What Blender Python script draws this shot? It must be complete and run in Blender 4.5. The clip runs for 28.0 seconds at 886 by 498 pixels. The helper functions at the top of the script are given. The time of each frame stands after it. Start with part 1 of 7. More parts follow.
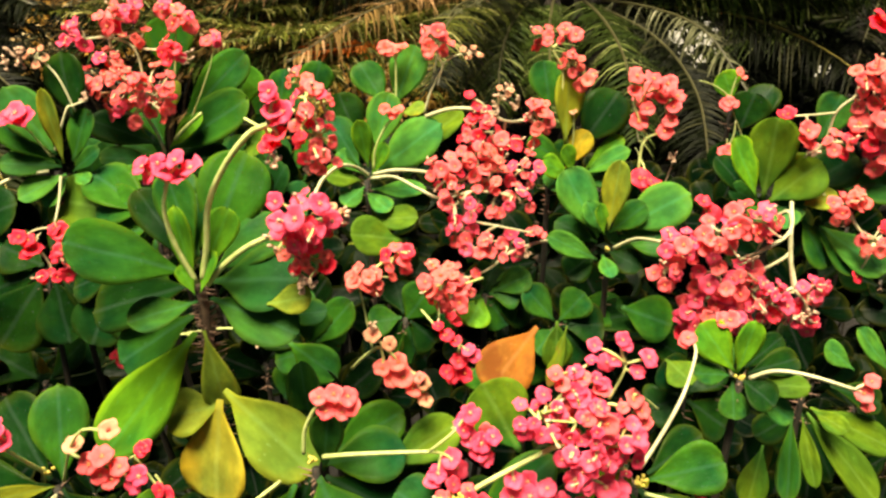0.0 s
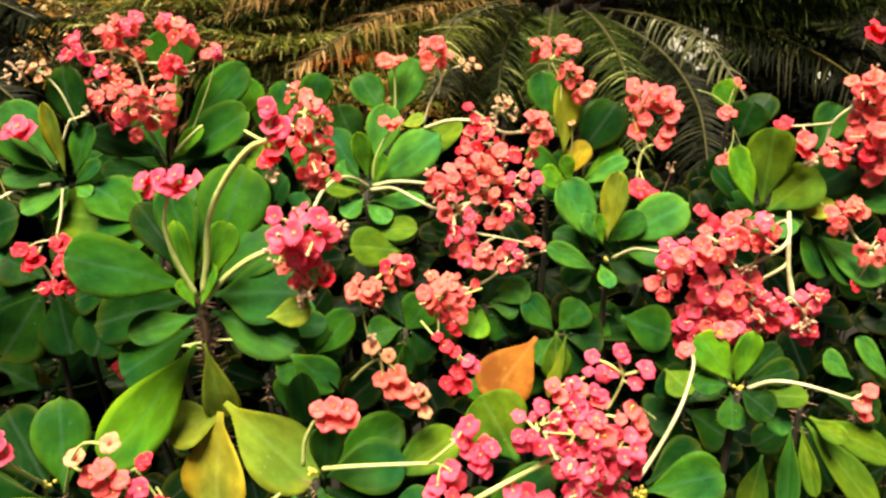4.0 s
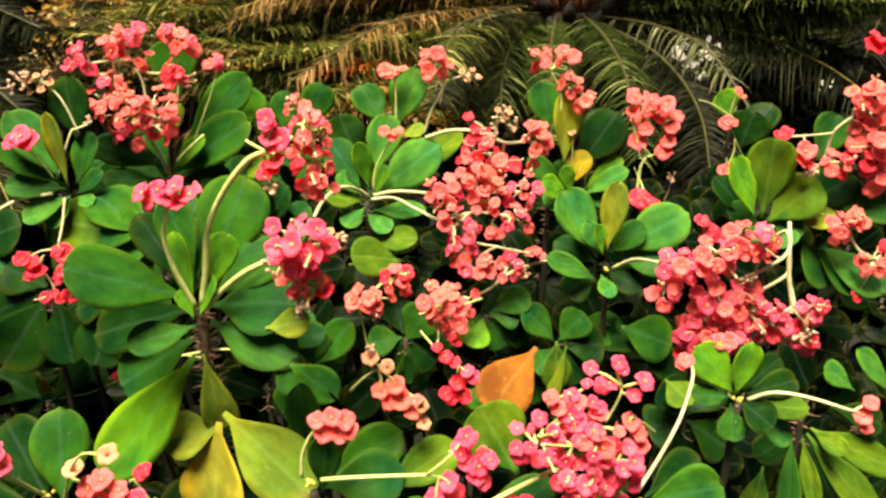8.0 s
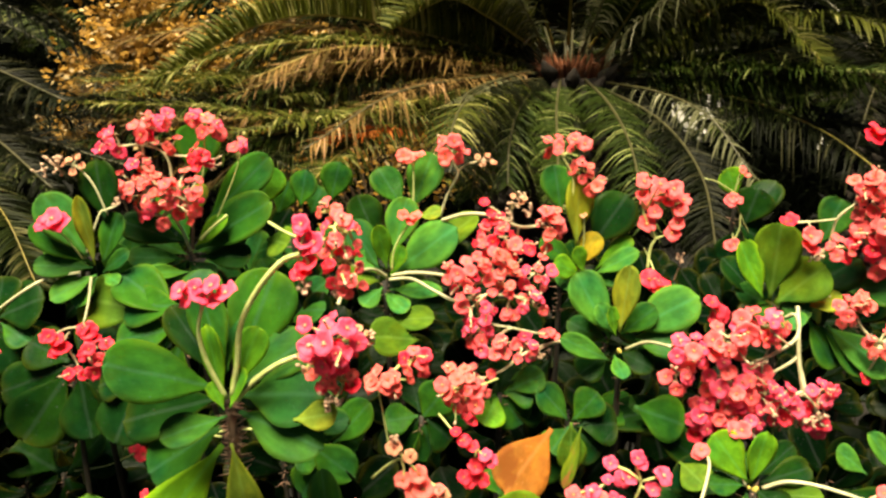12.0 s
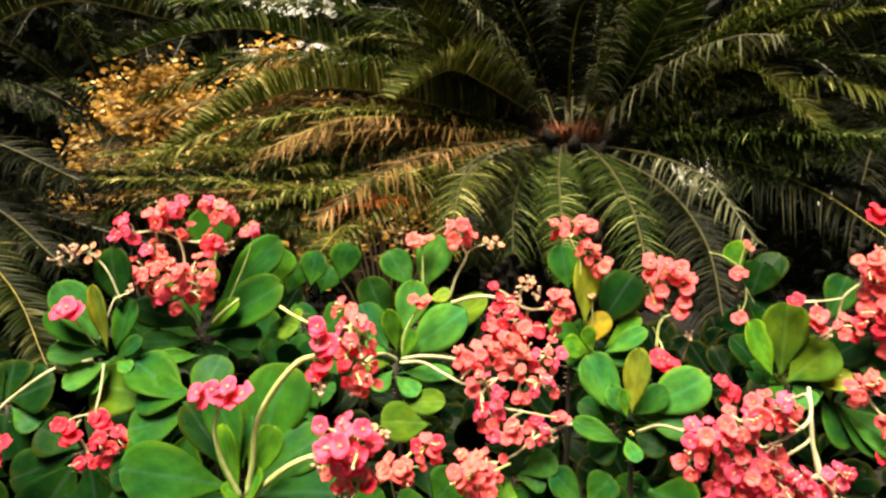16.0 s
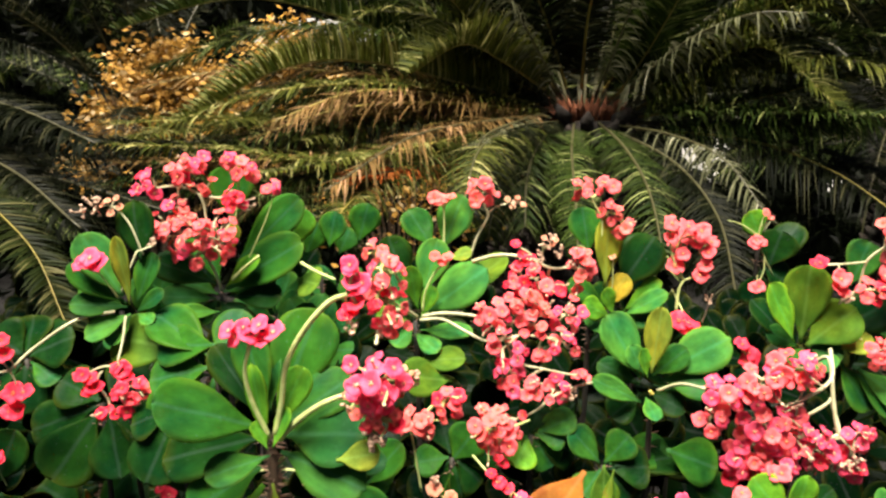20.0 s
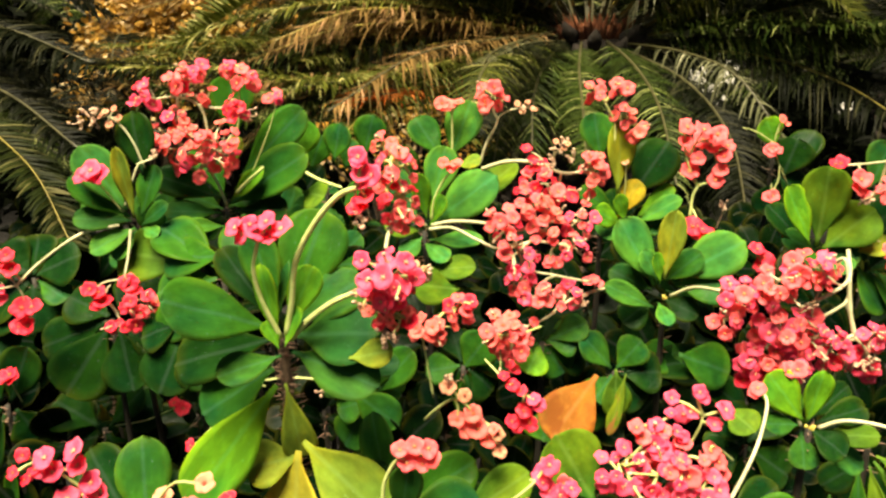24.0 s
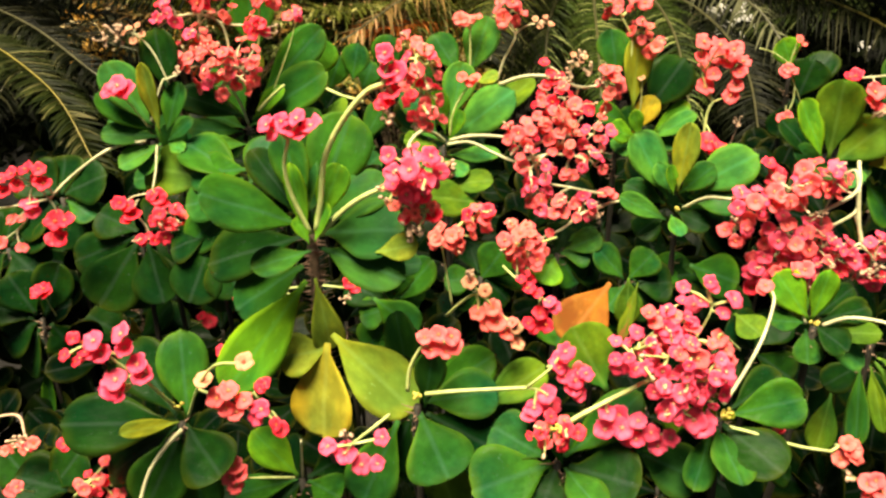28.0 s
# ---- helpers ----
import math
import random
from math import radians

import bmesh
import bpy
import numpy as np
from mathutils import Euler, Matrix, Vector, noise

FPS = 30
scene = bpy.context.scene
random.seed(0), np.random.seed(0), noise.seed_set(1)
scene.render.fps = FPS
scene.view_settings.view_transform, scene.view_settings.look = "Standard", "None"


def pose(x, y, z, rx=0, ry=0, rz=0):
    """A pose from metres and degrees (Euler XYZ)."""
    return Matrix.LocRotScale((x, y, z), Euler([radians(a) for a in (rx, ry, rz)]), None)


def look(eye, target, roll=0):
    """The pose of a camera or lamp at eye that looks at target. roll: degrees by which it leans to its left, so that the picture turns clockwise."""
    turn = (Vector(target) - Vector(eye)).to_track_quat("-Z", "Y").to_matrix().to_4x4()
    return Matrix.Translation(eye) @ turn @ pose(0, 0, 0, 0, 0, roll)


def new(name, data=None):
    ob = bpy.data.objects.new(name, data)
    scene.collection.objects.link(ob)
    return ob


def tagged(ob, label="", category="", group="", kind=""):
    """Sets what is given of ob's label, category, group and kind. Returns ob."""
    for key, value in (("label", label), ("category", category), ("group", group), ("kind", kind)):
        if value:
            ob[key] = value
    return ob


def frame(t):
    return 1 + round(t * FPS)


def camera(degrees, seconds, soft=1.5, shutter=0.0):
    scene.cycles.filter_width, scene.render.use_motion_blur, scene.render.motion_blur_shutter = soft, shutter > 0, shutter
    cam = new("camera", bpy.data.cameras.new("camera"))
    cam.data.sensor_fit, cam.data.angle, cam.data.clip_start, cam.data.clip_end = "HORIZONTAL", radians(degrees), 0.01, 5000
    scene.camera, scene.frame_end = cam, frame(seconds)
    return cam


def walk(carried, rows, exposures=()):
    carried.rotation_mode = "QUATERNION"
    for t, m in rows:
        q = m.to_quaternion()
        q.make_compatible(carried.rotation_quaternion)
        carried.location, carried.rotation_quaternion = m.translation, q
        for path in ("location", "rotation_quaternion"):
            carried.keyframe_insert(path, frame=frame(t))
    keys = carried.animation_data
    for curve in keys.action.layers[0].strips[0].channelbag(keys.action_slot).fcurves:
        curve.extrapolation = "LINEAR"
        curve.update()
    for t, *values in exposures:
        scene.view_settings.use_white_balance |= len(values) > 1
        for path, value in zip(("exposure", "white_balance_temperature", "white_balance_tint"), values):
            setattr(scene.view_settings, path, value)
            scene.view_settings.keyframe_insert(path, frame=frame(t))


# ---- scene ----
cam = camera(63.2, 28.0, 2.6)
PATH = [
    (0, (0.032, 0.117, 1.279), (-0.011, 2.02, 0.664), -0.3),
    (0.5, (0.028, 0.114, 1.28), (-0.018, 2.018, 0.67), -0.4),
    (1, (0.032, 0.113, 1.282), (-0.013, 2.018, 0.674), -0.5),
    (1.5, (0.032, 0.109, 1.281), (-0.014, 2.017, 0.681), -0.3),
    (2, (0.031, 0.108, 1.28), (-0.012, 2.016, 0.68), -0.4),
    (2.5, (0.032, 0.109, 1.279), (-0.013, 2.017, 0.68), -0.3),
    (3, (0.033, 0.111, 1.28), (-0.016, 2.02, 0.685), -0.6),
    (3.5, (0.034, 0.113, 1.283), (-0.012, 2.021, 0.685), -0.6),
    (5.5, (0.036, 0.116, 1.286), (-0.022, 2.027, 0.699), -0.5),
    (6, (0.037, 0.117, 1.285), (-0.02, 2.028, 0.699), -0.6),
    (6.5, (0.043, 0.119, 1.284), (-0.024, 2.031, 0.702), -0.7),
    (7, (0.037, 0.116, 1.284), (-0.018, 2.031, 0.709), -0.7),
    (7.5, (0.037, 0.116, 1.286), (-0.023, 2.03, 0.707), -0.5),
    (8, (0.039, 0.115, 1.288), (-0.019, 2.029, 0.71), -0.6),
    (8.5, (0.039, 0.115, 1.289), (-0.018, 2.03, 0.715), -0.8),
    (9, (0.035, 0.11, 1.288), (-0.017, 2.027, 0.719), -0.5),
    (9.5, (0.039, 0.109, 1.288), (-0.019, 2.028, 0.729), -0.8),
    (10, (0.035, 0.106, 1.294), (-0.024, 2.028, 0.744), -0.5),
    (10.5, (0.028, 0.104, 1.294), (-0.028, 2.029, 0.755), -0.5),
    (11, (0.027, 0.101, 1.307), (-0.035, 2.031, 0.786), -0.6),
    (11.5, (0.027, 0.104, 1.321), (-0.039, 2.043, 0.834), -0.6),
    (12, (0.022, 0.101, 1.331), (-0.041, 2.05, 0.886), -0.4),
    (12.5, (0.022, 0.102, 1.341), (-0.044, 2.058, 0.929), -0.4),
    (14.5, (0.02, 0.097, 1.352), (-0.057, 2.066, 1.01), -0.9),
    (15, (0.019, 0.097, 1.356), (-0.058, 2.069, 1.03), -1.1),
    (15.5, (0.018, 0.098, 1.36), (-0.054, 2.072, 1.049), -1.2),
    (16, (0.015, 0.096, 1.367), (-0.056, 2.073, 1.074), -1.2),
    (16.5, (0.013, 0.091, 1.367), (-0.056, 2.072, 1.101), -1.1),
    (17, (0.007, 0.085, 1.366), (-0.055, 2.07, 1.125), -0.7),
    (17.5, (0.002, 0.08, 1.369), (-0.067, 2.065, 1.138), -0.3),
    (18, (-0.007, 0.077, 1.369), (-0.072, 2.062, 1.128), -0.2),
    (18.5, (0.0, 0.078, 1.356), (-0.069, 2.06, 1.099), -0.1),
    (19, (-0.005, 0.077, 1.355), (-0.075, 2.055, 1.066), 0.0),
    (19.5, (-0.008, 0.087, 1.344), (-0.081, 2.063, 1.04), -0.5),
    (20, (-0.007, 0.09, 1.334), (-0.091, 2.06, 0.999), -0.3),
    (20.5, (-0.017, 0.088, 1.328), (-0.096, 2.054, 0.969), -0.3),
    (22.5, (-0.019, 0.091, 1.317), (-0.104, 2.042, 0.884), -1.1),
    (23, (-0.021, 0.096, 1.309), (-0.109, 2.041, 0.849), -0.9),
    (23.5, (-0.015, 0.099, 1.303), (-0.113, 2.037, 0.82), -1.2),
    (24, (-0.014, 0.101, 1.299), (-0.11, 2.031, 0.785), -1.2),
    (24.5, (-0.02, 0.098, 1.294), (-0.112, 2.022, 0.757), -0.9),
    (25, (-0.021, 0.092, 1.289), (-0.118, 2.01, 0.731), -0.9),
    (25.5, (-0.023, 0.087, 1.284), (-0.115, 2.0, 0.709), -1.0),
    (26, (-0.018, 0.086, 1.279), (-0.113, 1.994, 0.687), -1.1),
    (26.5, (-0.021, 0.084, 1.281), (-0.124, 1.983, 0.661), -1.2),
    (27, (-0.025, 0.075, 1.277), (-0.137, 1.969, 0.644), -1.2),
    (27.5, (-0.029, 0.07, 1.27), (-0.141, 1.961, 0.63), -1.3),
    (28, (-0.024, 0.063, 1.267), (-0.147, 1.949, 0.612), -1.4),
]
EXPOSURES = [
    (0, 2.58, 8300, 5),
    (9, 2.60, 8300, 5),
    (15.3, 2.66, 8300, 5),
    (17.0, 2.73, 6200, 17),
    (17.8, 2.72, 5600, 20),
    (19, 2.72, 5400, 19),
    (20, 2.72, 6650, 12),
    (22, 2.74, 8200, 5),
    (25, 2.68, 8300, 5),
    (28, 2.62, 8300, 5),
]
walk(cam, [(t, look(eye, target, roll)) for t, eye, target, roll in PATH], EXPOSURES)

# ---- world, sun, exposure ----
world = bpy.data.worlds.new("world")
scene.world = world
world.use_nodes = True
wn, wl = world.node_tree.nodes, world.node_tree.links
sky = wn.new("ShaderNodeTexSky")
sky.sky_type, sky.sun_disc = "NISHITA", False
SUN_UP, SUN_ROUND = 70.0, 200.0
sky.sun_elevation, sky.sun_rotation = radians(SUN_UP), radians(SUN_ROUND)
wl.new(sky.outputs["Color"], wn["Background"].inputs["Color"])
wn["Background"].inputs["Strength"].default_value = 0.006
sun = new("sun", bpy.data.lights.new("sun", "SUN"))
sun.data.energy, sun.data.angle, sun.data.color = 3.0, radians(32), (1.0, 0.93, 0.82)
sun.matrix_world = look((math.sin(radians(SUN_ROUND)) * math.cos(radians(SUN_UP)) * 20, math.cos(radians(SUN_ROUND)) * math.cos(radians(SUN_UP)) * 20, math.sin(radians(SUN_UP)) * 20), (0, 0, 0))

# ---- materials ----
def material(name):
    m = bpy.data.materials.new(name)
    m.use_nodes = True
    n, l = m.node_tree.nodes, m.node_tree.links
    return m, n, l, n["Principled BSDF"]


def ramp(n, stops):
    r = n.new("ShaderNodeValToRGB")
    while len(r.color_ramp.elements) < len(stops):
        r.color_ramp.elements.new(0.5)
    for e, (at, c) in zip(r.color_ramp.elements, stops):
        e.position, e.color = at, (*c, 1)
    return r


def mix(n, l, fac, a, b, mode="MIX"):
    x = n.new("ShaderNodeMix")
    x.data_type, x.blend_type = "RGBA", mode
    for sock, v in ((x.inputs[0], fac), (x.inputs[6], a), (x.inputs[7], b)):
        if hasattr(v, "is_linked"):
            l.new(v, sock)
        elif isinstance(v, tuple):
            sock.default_value = (*v, 1)
        else:
            sock.default_value = v
    return x.outputs[2]


def shifted(n, l, amount=40.0):
    """Coordinates of the object, shifted by its own random number."""
    tc, info, vec = n.new("ShaderNodeTexCoord"), n.new("ShaderNodeObjectInfo"), n.new("ShaderNodeVectorMath")
    mul = n.new("ShaderNodeMath")
    mul.operation = "MULTIPLY"
    mul.inputs[1].default_value = amount
    l.new(info.outputs["Random"], mul.inputs[0])
    l.new(tc.outputs["Object"], vec.inputs[0])
    l.new(mul.outputs[0], vec.inputs[1])
    return vec.outputs[0], info.outputs["Random"], tc


def noise_tex(n, l, vec, scale, detail=4.0, rough=0.6):
    t = n.new("ShaderNodeTexNoise")
    t.inputs["Scale"].default_value, t.inputs["Detail"].default_value, t.inputs["Roughness"].default_value = scale, detail, rough
    if vec is not None:
        l.new(vec, t.inputs["Vector"])
    return t.outputs["Fac"]


def bump(n, l, bsdf, height, strength, distance=0.001):
    b = n.new("ShaderNodeBump")
    b.inputs["Strength"].default_value, b.inputs["Distance"].default_value = strength, distance
    l.new(height, b.inputs["Height"])
    l.new(b.outputs["Normal"], bsdf.inputs["Normal"])


def leaf_material(name, base, tip, alt, through_colour, rough=0.34, edge=None, speck=0.5):
    """A fleshy leaf: colour runs from the base to the tip, changes from leaf to leaf, has a paler midrib, side veins and specks."""
    m, n, l, bsdf = material(name)
    vec, rnd, tc = shifted(n, l)
    sep = n.new("ShaderNodeSeparateXYZ")
    l.new(tc.outputs["Object"], sep.inputs[0])
    along = ramp(n, [(0.15, base), (0.95, tip)])
    patch = noise_tex(n, l, vec, 2.6, 3.0)
    wob = n.new("ShaderNodeMath")
    wob.operation = "MULTIPLY_ADD"
    wob.inputs[1].default_value = 0.5
    l.new(patch, wob.inputs[0])
    sub = n.new("ShaderNodeMath")
    sub.operation = "SUBTRACT"
    l.new(sep.outputs["Y"], wob.inputs[2])
    l.new(wob.outputs[0], sub.inputs[0])
    sub.inputs[1].default_value = 0.25
    l.new(sub.outputs[0], along.inputs[0])
    col = mix(n, l, rnd, along.outputs[0], mix(n, l, 0.7, along.outputs[0], alt))
    # warmer patches: leaf variation, and sunlit halves put into the colour
    half = ramp(n, [(0.42, (0, 0, 0)), (0.64, (0.9, 0.9, 0.9))])
    l.new(noise_tex(n, l, vec, 1.1, 2.0), half.inputs[0])
    col = mix(n, l, half.outputs[0], col, tuple(c * k for c, k in zip(alt, (1.9, 1.45, 1.0))))
    blotch = ramp(n, [(0.42, (0.75, 0.75, 0.75)), (0.68, (1.25, 1.25, 1.2))])
    l.new(noise_tex(n, l, vec, 5.0, 5.0), blotch.inputs[0])
    col = mix(n, l, 0.8, col, blotch.outputs[0], "MULTIPLY")
    # midrib
    ab = n.new("ShaderNodeMath")
    ab.operation = "ABSOLUTE"
    l.new(sep.outputs["X"], ab.inputs[0])
    rib = ramp(n, [(0.012, (1, 1, 1)), (0.05, (0, 0, 0))])
    l.new(ab.outputs[0], rib.inputs[0])
    pale = tuple(min(1, c * 1.5 + 0.03) for c in tip)
    ribf = n.new("ShaderNodeMath")
    ribf.operation = "MULTIPLY"
    ribf.inputs[1].default_value = 0.3
    l.new(rib.outputs[0], ribf.inputs[0])
    col = mix(n, l, ribf.outputs[0], col, pale)
    # yellowed, pale rim, broken up along the leaf
    at = n.new("ShaderNodeAttribute")
    at.attribute_name = "rim"
    away = ramp(n, [(0.42, (0, 0, 0)), (0.92, (0.55, 0.55, 0.55)), (1.0, (1, 1, 1))])
    l.new(at.outputs["Fac"], away.inputs[0])
    some = ramp(n, [(0.40, (0.12, 0.12, 0.12)), (0.66, (0.8, 0.8, 0.8))])
    l.new(noise_tex(n, l, vec, 1.6, 2.0), some.inputs[0])
    rimf = n.new("ShaderNodeMath")
    rimf.operation = "MULTIPLY"
    l.new(away.outputs[0], rimf.inputs[0])
    l.new(some.outputs[0], rimf.inputs[1])
    col = mix(n, l, rimf.outputs[0], col, (base[0] * 1.6 + 0.045, base[1] * 1.2 + 0.035, base[2] * 0.9 + 0.004))
    # pale specks
    sp = ramp(n, [(0.67, (0, 0, 0)), (0.74, (1, 1, 1))])
    l.new(noise_tex(n, l, vec, 21.0, 2.0), sp.inputs[0])
    spf = n.new("ShaderNodeMath")
    spf.operation = "MULTIPLY"
    spf.inputs[1].default_value = speck
    l.new(sp.outputs[0], spf.inputs[0])
    col = mix(n, l, spf.outputs[0], col, tuple(min(1, c * 1.6 + 0.05) for c in tip))
    if edge:
        ed = ramp(n, [(0.60, (0, 0, 0)), (0.72, (1, 1, 1))])
        l.new(wob.outputs[0], ed.inputs[0])
        wob2 = n.new("ShaderNodeMath")
        wob2.operation = "MULTIPLY"
        l.new(ed.outputs[0], wob2.inputs[0])
        big = ramp(n, [(0.48, (0, 0, 0)), (0.56, (1, 1, 1))])
        l.new(noise_tex(n, l, vec, 1.7, 3.0), big.inputs[0])
        l.new(big.outputs[0], wob2.inputs[1])
        col = mix(n, l, wob2.outputs[0], col, edge)
    l.new(col, bsdf.inputs["Base Color"])
    rr = ramp(n, [(0.3, (rough - 0.08,) * 3), (0.7, (rough + 0.14,) * 3)])
    l.new(noise_tex(n, l, vec, 4.0, 4.0), rr.inputs[0])
    l.new(rr.outputs[0], bsdf.inputs["Roughness"])
    bsdf.inputs["Specular IOR Level"].default_value = 0.03
    # side veins and fine grain
    wave = n.new("ShaderNodeTexWave")
    wave.inputs["Scale"].default_value, wave.inputs["Distortion"].default_value, wave.inputs["Detail"].default_value = 2.6, 1.6, 1.0
    wave.bands_direction = "DIAGONAL"
    l.new(tc.outputs["Object"], wave.inputs["Vector"])
    add = n.new("ShaderNodeMath")
    add.operation = "MULTIPLY_ADD"
    add.inputs[1].default_value = 0.18
    l.new(wave.outputs["Fac"], add.inputs[0])
    l.new(noise_tex(n, l, vec, 9.0, 5.0), add.inputs[2])
    bump(n, l, bsdf, add.outputs[0], 0.5, 0.0012)
    tr = n.new("ShaderNodeBsdfTranslucent")
    l.new(mix(n, l, 0.6, col, through_colour), tr.inputs["Color"])
    ms = n.new("ShaderNodeMixShader")
    ms.inputs[0].default_value = 0.16
    l.new(bsdf.outputs[0], ms.inputs[1])
    l.new(tr.outputs[0], ms.inputs[2])
    l.new(ms.outputs[0], n["Material Output"].inputs["Surface"])
    return m


LEAF = {
    "g": leaf_material("leaf_green", (0.0280, 0.1072, 0.0079), (0.0024, 0.0529, 0.0198), (0.0115, 0.0662, 0.0088), (0.0286, 0.1661, 0.0099)),
    # d: near-black copy of the green leaf, deep shade put into its colour
    "d": leaf_material("leaf_green_shade", (0.0013, 0.0079, 0.0011), (0.0003, 0.0050, 0.0027), (0.0010, 0.0068, 0.0016), (0.0020, 0.0166, 0.0016)),
    # n: dark leaf green, lowered further to hold the shade of inner leaves
    "n": leaf_material("leaf_dark_shaded", (0.0039, 0.0261, 0.0029), (0.0009, 0.0206, 0.0072), (0.0039, 0.0240, 0.0043), (0.0087, 0.0546, 0.0058)),
    "b": leaf_material("leaf_dull_green", (0.0140, 0.0730, 0.0088), (0.0037, 0.0593, 0.0217), (0.0122, 0.0646, 0.0109), (0.0213, 0.1079, 0.0247), 0.5),
    # h: paler copy of b, with light from above and sheen in its colour
    "h": leaf_material("leaf_pale_lit", (0.0447, 0.1634, 0.0168), (0.0120, 0.1235, 0.0388), (0.0311, 0.1311, 0.0233), (0.0479, 0.2185, 0.0478), 0.48),
    "l": leaf_material("leaf_young_green", (0.1147, 0.2586, 0.0118), (0.0228, 0.1595, 0.0198), (0.0474, 0.1790, 0.0168), (0.1433, 0.3467, 0.0148)),
    "k": leaf_material("leaf_yellowing", (0.0144, 0.0790, 0.0109), (0.0629, 0.1376, 0.0109), (0.0506, 0.1125, 0.0119), (0.0958, 0.2029, 0.0137), 0.5),
    "e": leaf_material("leaf_scorched", (0.0228, 0.0882, 0.0099), (0.0540, 0.1186, 0.0106), (0.0692, 0.1186, 0.0129), (0.1018, 0.1809, 0.0129), 0.5, (0.1885, 0.0866, 0.0243)),
    "v": leaf_material("leaf_yellow_green", (0.1414, 0.2112, 0.0229), (0.0883, 0.1732, 0.0264), (0.1344, 0.1901, 0.0246), (0.1978, 0.2788, 0.0317), 0.48),
    "y": leaf_material("leaf_yellow", (0.3272, 0.2992, 0.0337), (0.1717, 0.2202, 0.0337), (0.2924, 0.2712, 0.0374), (0.3867, 0.3366, 0.0561), 0.48),
    "o": leaf_material("leaf_withered_orange", (0.2552, 0.0817, 0.0168), (0.2203, 0.0880, 0.0168), (0.1572, 0.0699, 0.0168), (0.2783, 0.1198, 0.0287), 0.65, (0.1622, 0.0530, 0.0125)),
}


def petal_material(name, inner, outer, alt):
    m, n, l, bsdf = material(name)
    vec, rnd, tc = shifted(n, l)
    ln = n.new("ShaderNodeVectorMath")
    ln.operation = "LENGTH"
    l.new(tc.outputs["Object"], ln.inputs[0])
    r = ramp(n, [(0.13, inner), (0.20, inner), (0.30, tuple(c * 0.82 for c in outer)), (0.62, outer), (0.86, outer), (1.0, tuple(min(0.98, c * 1.05 + 0.11) for c in outer))])
    l.new(ln.outputs["Value"], r.inputs[0])
    col = mix(n, l, rnd, r.outputs[0], mix(n, l, 0.75, r.outputs[0], alt))
    mot = ramp(n, [(0.35, (0.92, 0.86, 0.88)), (0.65, (1.04, 1.14, 1.12))])
    l.new(noise_tex(n, l, vec, 3.0, 5.0), mot.inputs[0])
    col = mix(n, l, 0.8, col, mot.outputs[0], "MULTIPLY")
    # paler patches
    pale_patch = ramp(n, [(0.52, (0, 0, 0)), (0.68, (0.6, 0.6, 0.6))])
    l.new(noise_tex(n, l, vec, 1.9, 4.0), pale_patch.inputs[0])
    col = mix(n, l, pale_patch.outputs[0], col, tuple(min(0.97, c * 0.98 + 0.08) for c in outer))
    l.new(col, bsdf.inputs["Base Color"])
    bsdf.inputs["Roughness"].default_value = 0.34
    bsdf.inputs["Specular IOR Level"].default_value = 0.15
    bump(n, l, bsdf, noise_tex(n, l, vec, 3.5, 3.0), 0.5, 0.0010)
    tr = n.new("ShaderNodeBsdfTranslucent")
    l.new(col, tr.inputs["Color"])
    ms = n.new("ShaderNodeMixShader")
    ms.inputs[0].default_value = 0.5
    l.new(bsdf.outputs[0], ms.inputs[1])
    l.new(tr.outputs[0], ms.inputs[2])
    l.new(ms.outputs[0], n["Material Output"].inputs["Surface"])
    return m


def grain_material(name, low, high, scale, rough=0.7, relief=0.4, detail=6.0, distance=0.002):
    """A surface mottled at two scales."""
    m, n, l, bsdf = material(name)
    vec, rnd, tc = shifted(n, l)
    r = ramp(n, [(0.3, low), (0.7, high)])
    l.new(noise_tex(n, l, vec, scale, detail), r.inputs[0])
    r2 = ramp(n, [(0.35, (0.65, 0.65, 0.65)), (0.65, (1.2, 1.2, 1.2))])
    l.new(noise_tex(n, l, vec, scale * 0.17, 3.0), r2.inputs[0])
    l.new(mix(n, l, 0.7, r.outputs[0], r2.outputs[0], "MULTIPLY"), bsdf.inputs["Base Color"])
    bsdf.inputs["Roughness"].default_value = rough
    bump(n, l, bsdf, noise_tex(n, l, vec, scale * 2.5, detail), relief, distance)
    return m


PETAL = {
    "p": petal_material("petal_rose", (0.80, 0.03, 0.06), (0.99, 0.086, 0.205), (0.99, 0.155, 0.27)),
    "s": petal_material("petal_salmon", (0.78, 0.04, 0.05), (0.99, 0.142, 0.168), (0.99, 0.24, 0.24)),
    "r": petal_material("petal_red", (0.58, 0.015, 0.025), (0.98, 0.034, 0.085), (0.98, 0.08, 0.14)),
    "a": petal_material("petal_faded_peach", (0.75, 0.14, 0.09), (0.98, 0.235, 0.20), (0.98, 0.16, 0.155)),
    "c": petal_material("petal_cream", (0.45, 0.07, 0.03), (0.80, 0.46, 0.27), (0.82, 0.33, 0.22)),
}
